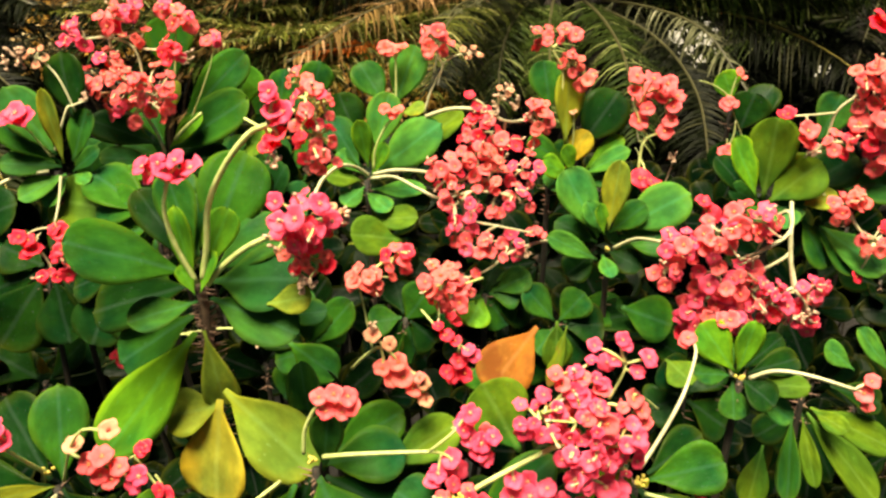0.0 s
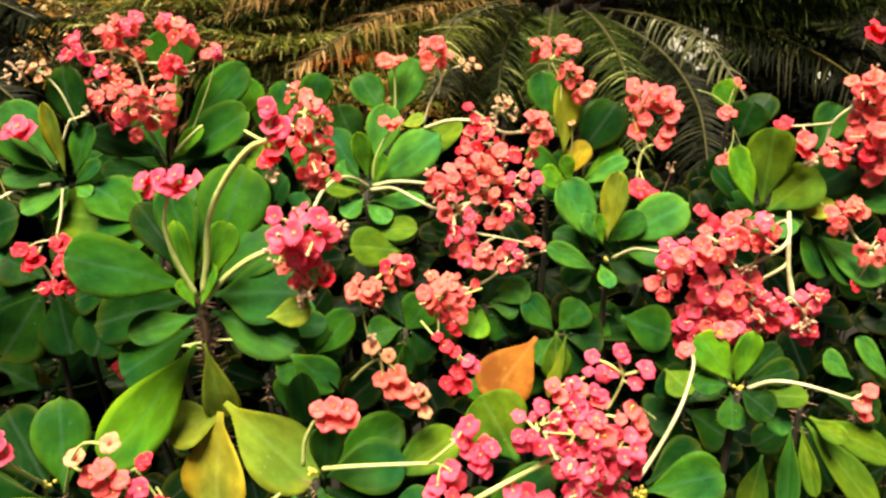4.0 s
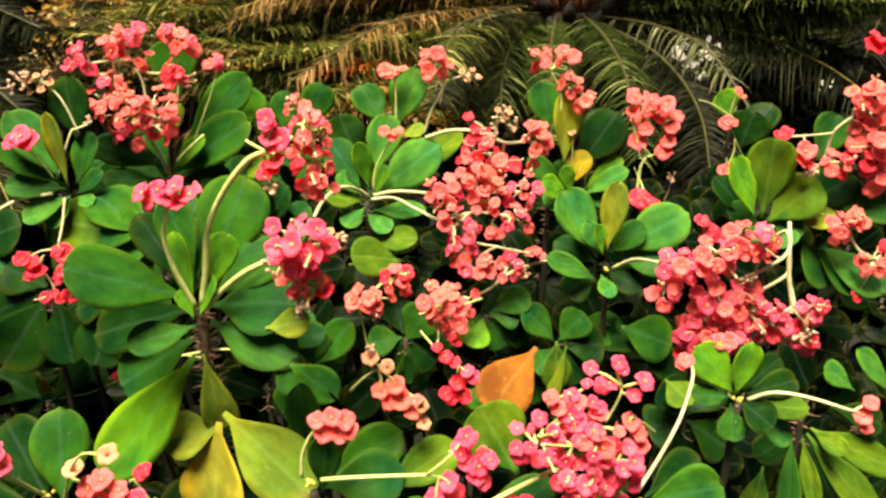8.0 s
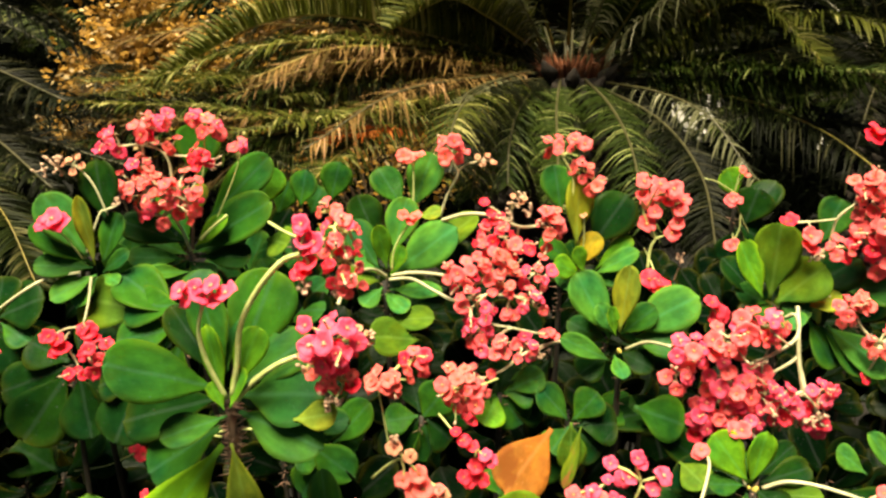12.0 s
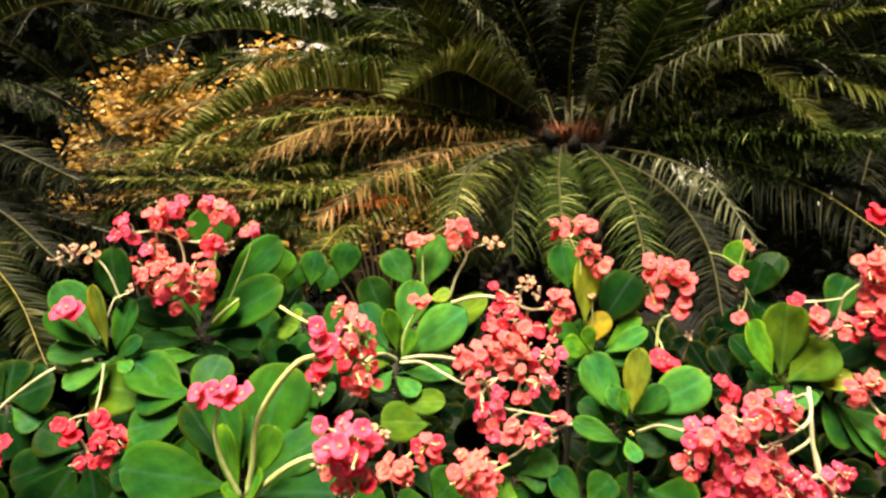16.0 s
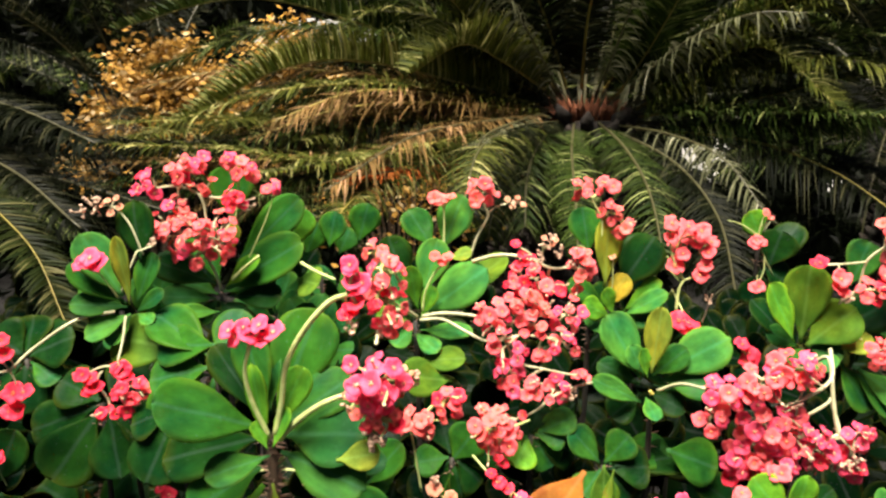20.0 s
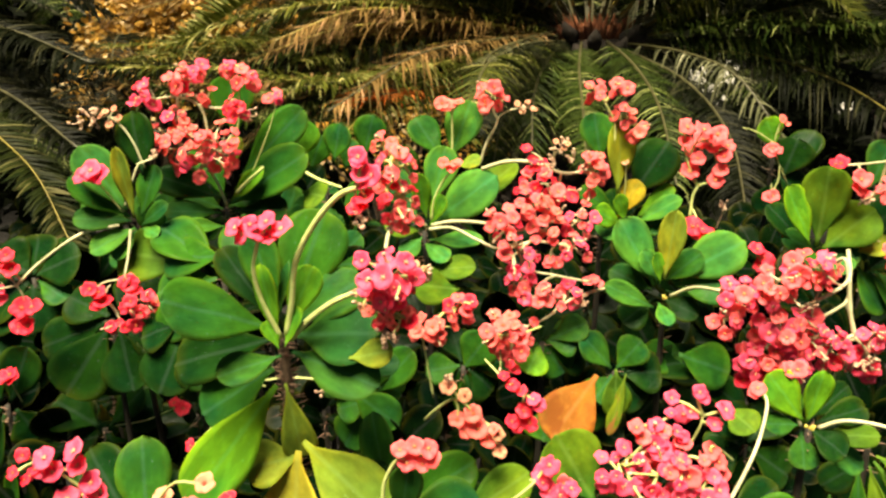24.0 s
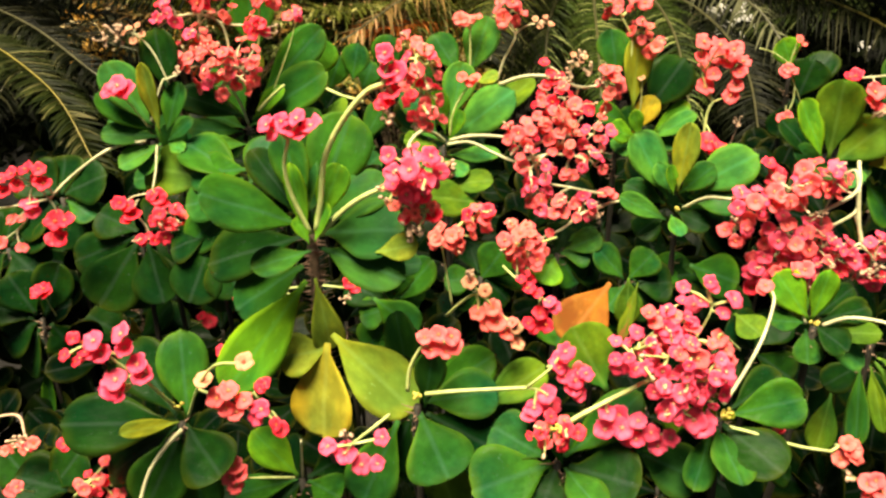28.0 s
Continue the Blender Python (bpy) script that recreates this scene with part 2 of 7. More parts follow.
EYE_OF = {
    "p": grain_material("flower_eye_pale", (0.5950, 0.2550, 0.1190), (0.7225, 0.4080, 0.2550), 300.0, 0.5),
    "s": grain_material("flower_eye_orange", (0.5950, 0.1360, 0.0340), (0.7650, 0.4250, 0.1870), 300.0, 0.5),
    "r": grain_material("flower_eye_red", (0.4250, 0.0425, 0.0170), (0.6800, 0.2125, 0.0680), 300.0, 0.5),
    "a": grain_material("flower_eye_brown", (0.2975, 0.0680, 0.0255), (0.5100, 0.1700, 0.0510), 300.0, 0.5),
    "c": grain_material("flower_eye_dark_red", (0.2550, 0.0255, 0.0170), (0.4250, 0.0850, 0.0340), 300.0, 0.5),
}
STALK = grain_material("flower_stalk", (0.3500, 0.4400, 0.1300), (0.5400, 0.5900, 0.2400), 160.0, 0.45, 0.3)
STALK_PALE = grain_material("flower_stalk_pale", (0.3800, 0.3800, 0.2000), (0.5400, 0.5200, 0.3200), 160.0, 0.5, 0.3)
STALK_DRY = grain_material("flower_stalk_dry", (0.3910, 0.2210, 0.1445), (0.6120, 0.4420, 0.3060), 200.0, 0.7, 0.4)
STEM = grain_material("thorny_stem_bark", (0.0450, 0.0315, 0.0188), (0.1650, 0.1050, 0.0600), 120.0, 0.8, 0.7)
# darkened copy of the bark: inner stems carry their shade in colour
STEM_SHADE = grain_material("stem_bark_shade", (0.0084, 0.0077, 0.0042), (0.0245, 0.0189, 0.0105), 120.0, 0.7, 0.6)
THORN = grain_material("thorn", (0.1280, 0.0640, 0.0400), (0.2880, 0.1760, 0.1200), 300.0, 0.6, 0.3)
BUD = grain_material("bud_yellow", (0.4250, 0.3400, 0.0510), (0.6375, 0.5270, 0.1190), 300.0, 0.5, 0.3)


def frond_material(name, low, high, under):
    m, n, l, bsdf = material(name)
    geo = n.new("ShaderNodeNewGeometry")
    tc = n.new("ShaderNodeTexCoord")
    # under: the palest leaflets, on palms standing in for glints
    r = ramp(n, [(0.0, low), (0.55, high), (0.8, high), (0.95, under)])
    l.new(geo.outputs["Random Per Island"], r.inputs[0])
    r2 = ramp(n, [(0.35, (0.55, 0.55, 0.55)), (0.65, (1.25, 1.25, 1.25))])
    l.new(noise_tex(n, l, tc.outputs["Object"], 9.0, 4.0), r2.inputs[0])
    col = mix(n, l, 0.8, r.outputs[0], r2.outputs[0], "MULTIPLY")
    l.new(col, bsdf.inputs["Base Color"])
    bsdf.inputs["Roughness"].default_value = 0.5
    bsdf.inputs["Specular IOR Level"].default_value = 0.06
    bump(n, l, bsdf, noise_tex(n, l, tc.outputs["Object"], 220.0, 3.0), 0.25, 0.001)
    tr = n.new("ShaderNodeBsdfTranslucent")
    l.new(col, tr.inputs["Color"])
    ms = n.new("ShaderNodeMixShader")
    ms.inputs[0].default_value = 0.25
    l.new(bsdf.outputs[0], ms.inputs[1])
    l.new(tr.outputs[0], ms.inputs[2])
    l.new(ms.outputs[0], n["Material Output"].inputs["Surface"])
    return m


# l is the lit copy of g; m and d hold shade in their colour
FROND = {
    "m": frond_material("frond_half_shade", (0.0055, 0.0100, 0.0022), (0.0165, 0.0225, 0.0048), (0.0900, 0.0850, 0.0320)),
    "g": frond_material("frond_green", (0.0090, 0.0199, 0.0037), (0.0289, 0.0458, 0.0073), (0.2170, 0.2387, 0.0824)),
    "d": frond_material("frond_shade", (0.0020, 0.0033, 0.0010), (0.0059, 0.0079, 0.0026), (0.0363, 0.0363, 0.0158)),
    "t": frond_material("frond_tan", (0.0639, 0.0450, 0.0143), (0.1823, 0.1086, 0.0376), (0.3829, 0.2247, 0.1163)),
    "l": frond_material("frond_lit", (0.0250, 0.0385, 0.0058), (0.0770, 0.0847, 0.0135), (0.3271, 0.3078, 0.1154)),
    "w": frond_material("frond_pale", (0.0399, 0.0456, 0.0199), (0.1140, 0.1168, 0.0626), (0.2735, 0.2678, 0.1823)),
    "r": frond_material("frond_rust", (0.3196, 0.0666, 0.0160), (0.5595, 0.1332, 0.0267), (0.6660, 0.2397, 0.0666)),
}
RACHIS = grain_material("frond_rib", (0.1462, 0.1237, 0.0203), (0.2925, 0.2250, 0.0450), 90.0, 0.45, 0.3)
# darker rib copy, for shaded fronds and ribs that should not stand out
RACHIS_DARK = grain_material("frond_rib_dark", (0.0245, 0.0245, 0.0070), (0.0560, 0.0490, 0.0140), 90.0, 0.5, 0.3)
# near-black scales: the shade below the crown is put into the colour
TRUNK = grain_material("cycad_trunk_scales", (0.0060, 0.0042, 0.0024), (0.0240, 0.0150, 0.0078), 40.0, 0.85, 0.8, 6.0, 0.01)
WOOL = grain_material("cycad_crown_wool", (0.0855, 0.0255, 0.0090), (0.2565, 0.0765, 0.0248), 90.0, 0.9, 0.7)
# darker than soil is, so that it holds the shade under the plants
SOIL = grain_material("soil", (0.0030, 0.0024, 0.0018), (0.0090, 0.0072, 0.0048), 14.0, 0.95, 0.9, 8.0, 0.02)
# whitened so that the backdrop reads as brightly lit
PALE = grain_material("pale_backdrop", (0.5940, 0.5850, 0.5580), (0.7380, 0.7200, 0.6930), 6.0, 0.85, 0.4)


# ---- shapes ----
def part(name, mesh, parent=None, m=None, label=""):
    """One mesh object; m is its pose in the world (things stand upright, unscaled, at a base point)."""
    ob = new(name, mesh)
    if m is not None:
        ob.matrix_basis = m
    if parent is not None:
        ob.parent = parent
    if label:
        ob["label"] = label
    return ob


def mesh_of(name, verts, faces, mats, smooth=True, index=None):
    me = bpy.data.meshes.new(name)
    me.from_pydata([tuple(v) for v in verts], [], faces)
    for mat in mats:
        me.materials.append(mat)
    if smooth:
        me.polygons.foreach_set("use_smooth", [True] * len(me.polygons))
    if index is not None:
        me.polygons.foreach_set("material_index", index)
    me.update()
    return me


def blade(rnd, curl, fold, wide_at, wave):
    """A fleshy spoon-shaped leaf, 1 long and 1 wide, closed, from the origin along y, its face towards z."""
    rows, cols = 14, 8
    top, low = [], []
    for i in range(rows + 1):
        s = 1 - (1 - i / rows) ** 1.5
        body = math.sin(math.pi * min(1.0, s / wide_at) / 2) ** 1.5 if s < wide_at else math.sqrt(max(0.0, 1 - ((s - wide_at) / (1 - wide_at)) ** 2.2))
        half = 0.5 * max(body, 0.035 if s > 0.999 else 0.085)
        for j in range(cols + 1):
            u = j / cols * 2 - 1
            x = half * u
            z = -curl * s * s + fold * abs(u) ** 1.6 * half + wave * math.sin(7 * s + 2 * u + rnd) * abs(u) * 0.5
            z += 0.012 * math.sin(11 * s + rnd)
            thick = 0.011 * (1 - 0.8 * abs(u)) + 0.002
            y = s + 0.012 * math.cos(3 * u + rnd) * s
            top.append((x, y, z + thick))
            low.append((x, y, z - thick))
    n, w = len(top), cols + 1
    faces = []
    for i in range(rows):
        for j in range(cols):
            a = i * w + j
            faces.append((a, a + 1, a + w + 1, a + w))
            faces.append((n + a, n + a + w, n + a + w + 1, n + a + 1))
    rim = [i * w for i in range(rows + 1)] + [rows * w + j for j in range(1, w)] + [i * w + cols for i in range(rows - 1, -1, -1)] + list(range(cols - 1, 0, -1))
    for a, b in zip(rim, rim[1:] + rim[:1]):
        faces.append((a, b, n + b, n + a))
    return top + low, faces


LEAF_SHAPES = []
for k in range(10):
    q = random.Random(k)
    LEAF_SHAPES.append(blade(q.uniform(0, 6), q.uniform(-0.06, 0.10), q.uniform(0.04, 0.22), q.uniform(0.62, 0.74), q.uniform(0.01, 0.06)))
LEAF_SHAPES.append(blade(1.0, 0.22, 0.12, 0.86, 0.03))
LEAF_RIM = [max(abs(j / 4 - 1) ** 2, (1 - (1 - i / 14) ** 1.5) ** 5) for i in range(15) for j in range(9)]
LEAF_MESH = {}
rng = random.Random(11)


def leaf(plant, kind, x, y, z, dx, dy, dz, width, turn=0.0, shape=None):
    """A leaf of the plant from the point x, y, z, reaching by dx, dy, dz; it faces the open sky in front of the bed, turned about its rib by some degrees."""
    shape = rng.randrange(10) if shape is None else shape
    key = kind, shape
    if key not in LEAF_MESH:
        me = mesh_of("leaf", *LEAF_SHAPES[shape], [LEAF[kind]])
        rim = me.attributes.new("rim", "FLOAT", "POINT")
        rim.data.foreach_set("value", LEAF_RIM * 2)
        LEAF_MESH[key] = me
    way = Vector((dx, dy, dz))
    length = way.length
    way.normalize()
    face = Vector((0.03, -0.76, 0.65)) + Vector((rng.uniform(-0.3, 0.3), rng.uniform(-0.14, 0.14), rng.uniform(-0.14, 0.2)))
    face = face - way * face.dot(way)
    face.normalize()
    across = way.cross(face)
    m = Matrix((across, way, face)).transposed().to_4x4()
    m = Matrix.Translation((x, y, z)) @ m @ Matrix.Rotation(radians(turn), 4, "Y") @ Matrix.Diagonal((width * 1.22, length * 1.06, (length + width) / 2, 1))
    ob = part("leaf", LEAF_MESH[key], plant, plant.matrix_basis.inverted() @ m)
    return ob


def tube(points, radii, sides=6, cap=True):
    """Vertices and faces of a round rod along the points."""
    verts, faces = [], []
    pts = [Vector(p) for p in points]
    for i, p in enumerate(pts):
        d = (pts[min(i + 1, len(pts) - 1)] - pts[max(i - 1, 0)]).normalized()
        a = d.orthogonal().normalized() if i == 0 else (a - d * a.dot(d)).normalized()
        b = d.cross(a)
        for k in range(sides):
            t = 2 * math.pi * k / sides
            verts.append(p + (a * math.cos(t) + b * math.sin(t)) * radii[i])
    for i in range(len(pts) - 1):
        for k in range(sides):
            j = (k + 1) % sides
            faces.append((i * sides + k, i * sides + j, (i + 1) * sides + j, (i + 1) * sides + k))
    if cap:
        faces.append(tuple(range(sides - 1, -1, -1)))
        faces.append(tuple((len(pts) - 1) * sides + k for k in range(sides)))
    return verts, faces


def smooth_line(points, steps=6):
    """A smooth line through the points."""
    p = [Vector(q) for q in points]
    p = [p[0] * 2 - p[1]] + p + [p[-1] * 2 - p[-2]]
    out = []
    for i in range(1, len(p) - 2):
        for k in range(steps):
            t = k / steps
            out.append(0.5 * (2 * p[i] + (p[i + 1] - p[i - 1]) * t + (2 * p[i - 1] - 5 * p[i] + 4 * p[i + 1] - p[i + 2]) * t * t + (3 * p[i] - p[i - 1] - 3 * p[i + 1] + p[i + 2]) * t ** 3))
    out.append(p[-2])
    return out


class Heap:
    """Gathers pieces of one mesh."""

    def __init__(self):
        self.v, self.f, self.i = [], [], []

    def add(self, verts, faces, index=0):
        n = len(self.v)
        self.v += list(verts)
        self.f += [tuple(a + n for a in f) for f in faces]
        self.i += [index] * len(faces)

    def mesh(self, name, mats, origin=(0, 0, 0), smooth=True):
        o = Vector(origin)
        return mesh_of(name, [Vector(v) - o for v in self.v], self.f, mats, smooth, self.i)


def flower_shape(seed):
    """Two rounded bracts, 1 in radius, round a small cup with five glands, facing z."""
    q = random.Random(seed)
    h = Heap()
    for side in (0, 1):
        turn0 = math.pi * side + q.uniform(-0.12, 0.12)
        lift = q.uniform(0.0, 0.5)
        grid, rings, cols = [], 4, 12
        for i in range(rings + 1):
            r = i / rings
            for j in range(cols + 1):
                t = (j / cols - 0.5) * math.pi * 1.12
                notch = 1 - 0.14 * math.exp(-(t / 0.2) ** 2) - 0.10 * abs(t / 1.75) ** 3
                rad = (0.10 + 0.90 * r) * notch * (1 + 0.06 * r * math.sin(5 * t + 2 * seed + side)) * (0.9 + 0.1 * side)
                z = lift * r ** 1.4 - 0.45 * r ** 4 * lift + (0.06 if side else 0.0) * r + 0.12 * r * r * math.sin(3.5 * t + seed * 1.7 + side) + 0.06 * r * r * math.sin(8 * t + seed)
                grid.append((rad * math.cos(t + turn0), rad * math.sin(t + turn0), z))
        w = cols + 1
        h.add(grid + [(x, y, z - 0.03) for x, y, z in grid],
              [(i * w + j, i * w + j + w, i * w + j + w + 1, i * w + j + 1) for i in range(rings) for j in range(cols)]
              + [(len(grid) + i * w + j, len(grid) + i * w + j + 1, len(grid) + i * w + j + w + 1, len(grid) + i * w + j + w) for i in range(rings) for j in range(cols)]
              + [(rings * w + j, len(grid) + rings * w + j, len(grid) + rings * w + j + 1, rings * w + j + 1) for j in range(cols)])
    h.add(*tube([(0, 0, -0.25), (0, 0, 0.10), (0, 0, 0.17)], [0.08, 0.13, 0.08], 6), 1)
    for k in range(5):
        t = 2 * math.pi * k / 5
        h.add(*tube([(0.15 * math.cos(t), 0.15 * math.sin(t), 0.08), (0.19 * math.cos(t), 0.19 * math.sin(t), 0.14)], [0.04, 0.06], 4), 1)
    return h


FLOWER_SHAPES = [flower_shape(k) for k in range(16)]
FLOWER_MESH = {}


def flower(cluster, kind, at, radius, way):
    shape = rng.randrange(len(FLOWER_SHAPES))
    key = kind, shape
    if key not in FLOWER_MESH:
        FLOWER_MESH[key] = FLOWER_SHAPES[shape].mesh("flower", [PETAL[kind], EYE_OF[kind]])
    m = Matrix.Translation(at) @ Vector(way).to_track_quat("Z", "Y").to_matrix().to_4x4() @ Matrix.Rotation(rng.uniform(0, 6.28), 4, "Z")
    r = radius * rng.uniform(0.78, 1.14)
    part("flower", FLOWER_MESH[key], cluster, m @ Matrix.Diagonal((r, r, r, 1)))


PLANTS = []


def plant(x, y, z, label, foot=None, thick=0.0042, bare=0.0):
    """A crown-of-thorns with its crown at x, y, z: an empty at its foot, a thorny stem. bare: the length of stem below the crown on which long thorns show."""
    fx, fy = foot if foot else (x + rng.uniform(-0.05, 0.05), y + rng.uniform(0.04, 0.14))
    p = tagged(new("crown_of_thorns"), label, "shrub", "flowering shrubs in the bed")
    p.matrix_basis = Matrix.Translation((fx, fy, 0))
    line = smooth_line([(fx, fy, -0.03), (fx + rng.uniform(-0.02, 0.02), fy, z * 0.45), (x * 0.8 + fx * 0.2, y * 0.8 + fy * 0.2, z * 0.8), (x, y, z)], 6)
    n = len(line)
    h = Heap()
    h.add(*tube(line, [thick * (1.25 - 0.45 * i / n) * (1 + 0.08 * math.sin(i * 2.1)) for i in range(n)], 8))
    if bare:
        kn = random.Random(3)
        for i in range(70):
            d, a = kn.uniform(0, bare), kn.uniform(0, 6.28)
            o = Vector((math.cos(a), math.sin(a), 0.1))
            spot = Vector((x, y, z - d)) + Vector((fx - x, fy - y, 0)) * d / z + o * thick * 0.55
            h.add(*tube([spot, spot + o * thick * 0.4, spot + o * thick * 0.62], [thick * 0.42, thick * 0.36, thick * 0.12], 6))
    part("stem", h.mesh("stem", [STEM_SHADE if bare == 0 else STEM], (fx, fy, 0)), p)
    th = Heap()
    q = random.Random(int(1000 * (x + 2)))
    length = max(bare, 0.05)
    count = 14 if bare == 0 else 130
    for i in range(count):
        d = q.uniform(0.0, length)
        spot = Vector((x, y, z - d)) + Vector((fx - x, fy - y, 0)) * d / z
        a = q.uniform(0, 6.28)
        out = Vector((math.cos(a), math.sin(a), q.uniform(-0.1, 0.5))).normalized()
        th.add(*tube([spot + out * thick * 0.6, spot + out * (thick * 0.6 + q.uniform(0.006, 0.015))], [0.0011, 0.0002], 4, False))
    tagged(part("thorn_cover", th.mesh("thorn_cover", [THORN], (fx, fy, 0)), p), "", "", "", "stuff")
    PLANTS.append(p)
    return p


def bouquet(plant_, points, thick=0.0022, mat=None, name="inflorescence", label=""):
    """A flower stalk of the plant along the points; the flowers hang on it. Its own origin is the world's, so that flowers can be put by their places."""
    h = Heap()
    line = smooth_line(points, 6)
    h.add(*tube(line, [thick * (0.98 - 0.28 * i / len(line)) for i in range(len(line))], 6))
    ob = part(name, h.mesh("flower_stalk", [mat or STALK], points[-1]), plant_, plant_.matrix_basis.inverted() @ Matrix.Translation(points[-1]), label)
    return ob, Vector(points[-1]), Heap(), mat or STALK, [q.copy() for q in line[len(line) * 2 // 3:]]


def twig(b, a, c, thick=0.0011):
    """A side stalk of the cluster from a to c, slightly bent."""
    a, c = Vector(a), Vector(c)
    mid = (a + c) / 2 + Vector((rng.uniform(-1, 1), rng.uniform(-1, 1), rng.uniform(-0.2, 1))) * (a - c).length * 0.12
    b[2].add(*tube(smooth_line([a, mid, c], 3), [thick] * 7, 5))


OPEN = Vector((0.0, -0.72, 0.66))


def bloom(b, kind, x, y, z, radius, pair=0, stalk=True):
    """A flower of the cluster at a place; pair: a second one close to it."""
    end = Vector((x, y, z))
    for k in range(1 + pair):
        c = end + Vector((rng.uniform(-1, 1), rng.uniform(-0.3, 0.3), rng.uniform(-1, 1))).normalized() * radius * 1.2 * k
        way = (OPEN + Vector((rng.uniform(-0.45, 0.45), rng.uniform(-0.3, 0.3), rng.uniform(-0.4, 0.4)))).normalized()
        flower(b[0], kind, c - b[1], radius, way)
        if stalk:
            joint = min(b[4], key=lambda n: (n - c).length + 0.15 * (n - b[1]).length)
            twig(b, joint, c - way * radius * 0.35, 0.0012)
            b[4].append(joint.lerp(c, 0.55) + Vector((0, 0.008, -0.003)))


def ball(b, kinds, x, y, z, rx, ry, rz, radius, count):
    """A forking head of flowers round a centre: pale stalks part from a hub, fork and bear a flower each; the eye sees through between them."""
    c = Vector((x, y, z))
    hub = c + Vector((0, ry * 0.7, -rz * 0.2))
    twig(b, min(b[4], key=lambda n: (n - hub).length), hub, 0.0019)
    b[4].append(hub)
    forks = []
    for i in range(max(3, count // 4)):
        t = i * 2.39996 + x * 31
        r = math.sqrt((i + 0.5) / max(3, count // 4)) * 0.6
        forks.append(c + Vector((rx * r * math.cos(t), -ry * rng.uniform(0.0, 0.5), rz * r * math.sin(t))))
        twig(b, hub, forks[-1], 0.0014)
    for i in range(max(4, round(count * 0.74))):
        zz = 1 - 2 * (i + 0.5) / max(4, round(count * 0.74))
        t = i * 2.39996 + x * 50
        s = math.sqrt(1 - zz * zz)
        way = Vector((s * math.cos(t), -abs(s * math.sin(t)) if i % 4 else abs(s * math.sin(t)) * 0.5, zz))
        k = rng.uniform(0.72, 1.26)
        spot = c + Vector((way.x * rx, way.y * ry, way.z * rz)) * k
        face = (way * 0.55 + OPEN * 0.8 + Vector((rng.uniform(-0.5, 0.5), rng.uniform(-0.3, 0.3), rng.uniform(-0.4, 0.4)))).normalized()
        flower(b[0], kinds[rng.randrange(len(kinds))], spot - b[1], radius * rng.uniform(0.72, 1.06), face)
        twig(b, min(forks, key=lambda f: (f - spot).length), spot - face * radius * 0.2, 0.0011)
        if i % 8 == 1:
            cup = c + Vector((way.x * rx, way.y * ry - 0.004, way.z * rz)) * rng.uniform(1.1, 1.45)
            twig(b, min(forks, key=lambda f: (f - cup).length), cup, 0.0009)
            d = (way + OPEN * 0.4).normalized()
            b[2].add(*tube([cup, cup + d * 0.003, cup + d * 0.0055], [0.0008, 0.0017, 0.0011], 5), 1)


def sprig(b, x, y, z, size, count=7):
    """Withered bracts and bare cups at a spot of the cluster."""
    for i in range(count):
        c = Vector((x + rng.uniform(-size, size), y + rng.uniform(-size, size) * 0.6, z + rng.uniform(-size, size)))
        b[2].add(*tube(smooth_line([b[1] + (Vector((x, y, z)) - b[1]) * 0.8, c], 2), [0.0009, 0.0009, 0.0008], 4), 1)
        d = Vector((rng.uniform(-1, 1), rng.uniform(-1, 0.3), rng.uniform(-0.4, 1))).normalized()
        b[2].add(*tube([c, c + d * 0.002, c + d * 0.0045], [0.0009, 0.0018, 0.0012], 5), 1)


def finish(b):
    """The side stalks drawn since the main stalk was made hang on it as one spray."""
    if b[2].v:
        tagged(part("twig_spray", b[2].mesh("twig_spray", [b[3], STALK_DRY], b[1]), b[0]), "", "", "", "stuff")


bud_heap = Heap()
bud_heap.add(*tube([(0, 0, 0), (0, 0, 0.9), (0, 0, 1.6), (0, 0, 2)], [0.35, 0.85, 0.7, 0.15], 6))
BUD_MESH = bud_heap.mesh("bud", [BUD])


def buds(plant_, x, y, z, count=6, size=0.002):
    """Young yellow buds in the heart of a crown."""
    for i in range(count):
        c = Vector((x, y, z)) + Vector((rng.uniform(-1, 1), rng.uniform(-1, 1), rng.uniform(0, 1))) * size * 2.2
        d = Vector((rng.uniform(-1, 1), rng.uniform(-1, 0), 1)).normalized()
        m = Matrix.Translation(c) @ d.to_track_quat("Z", "Y").to_matrix().to_4x4() @ Matrix.Diagonal((size, size, size, 1))
        part("bud", BUD_MESH, plant_, plant_.matrix_basis.inverted() @ m, "small yellow bud")


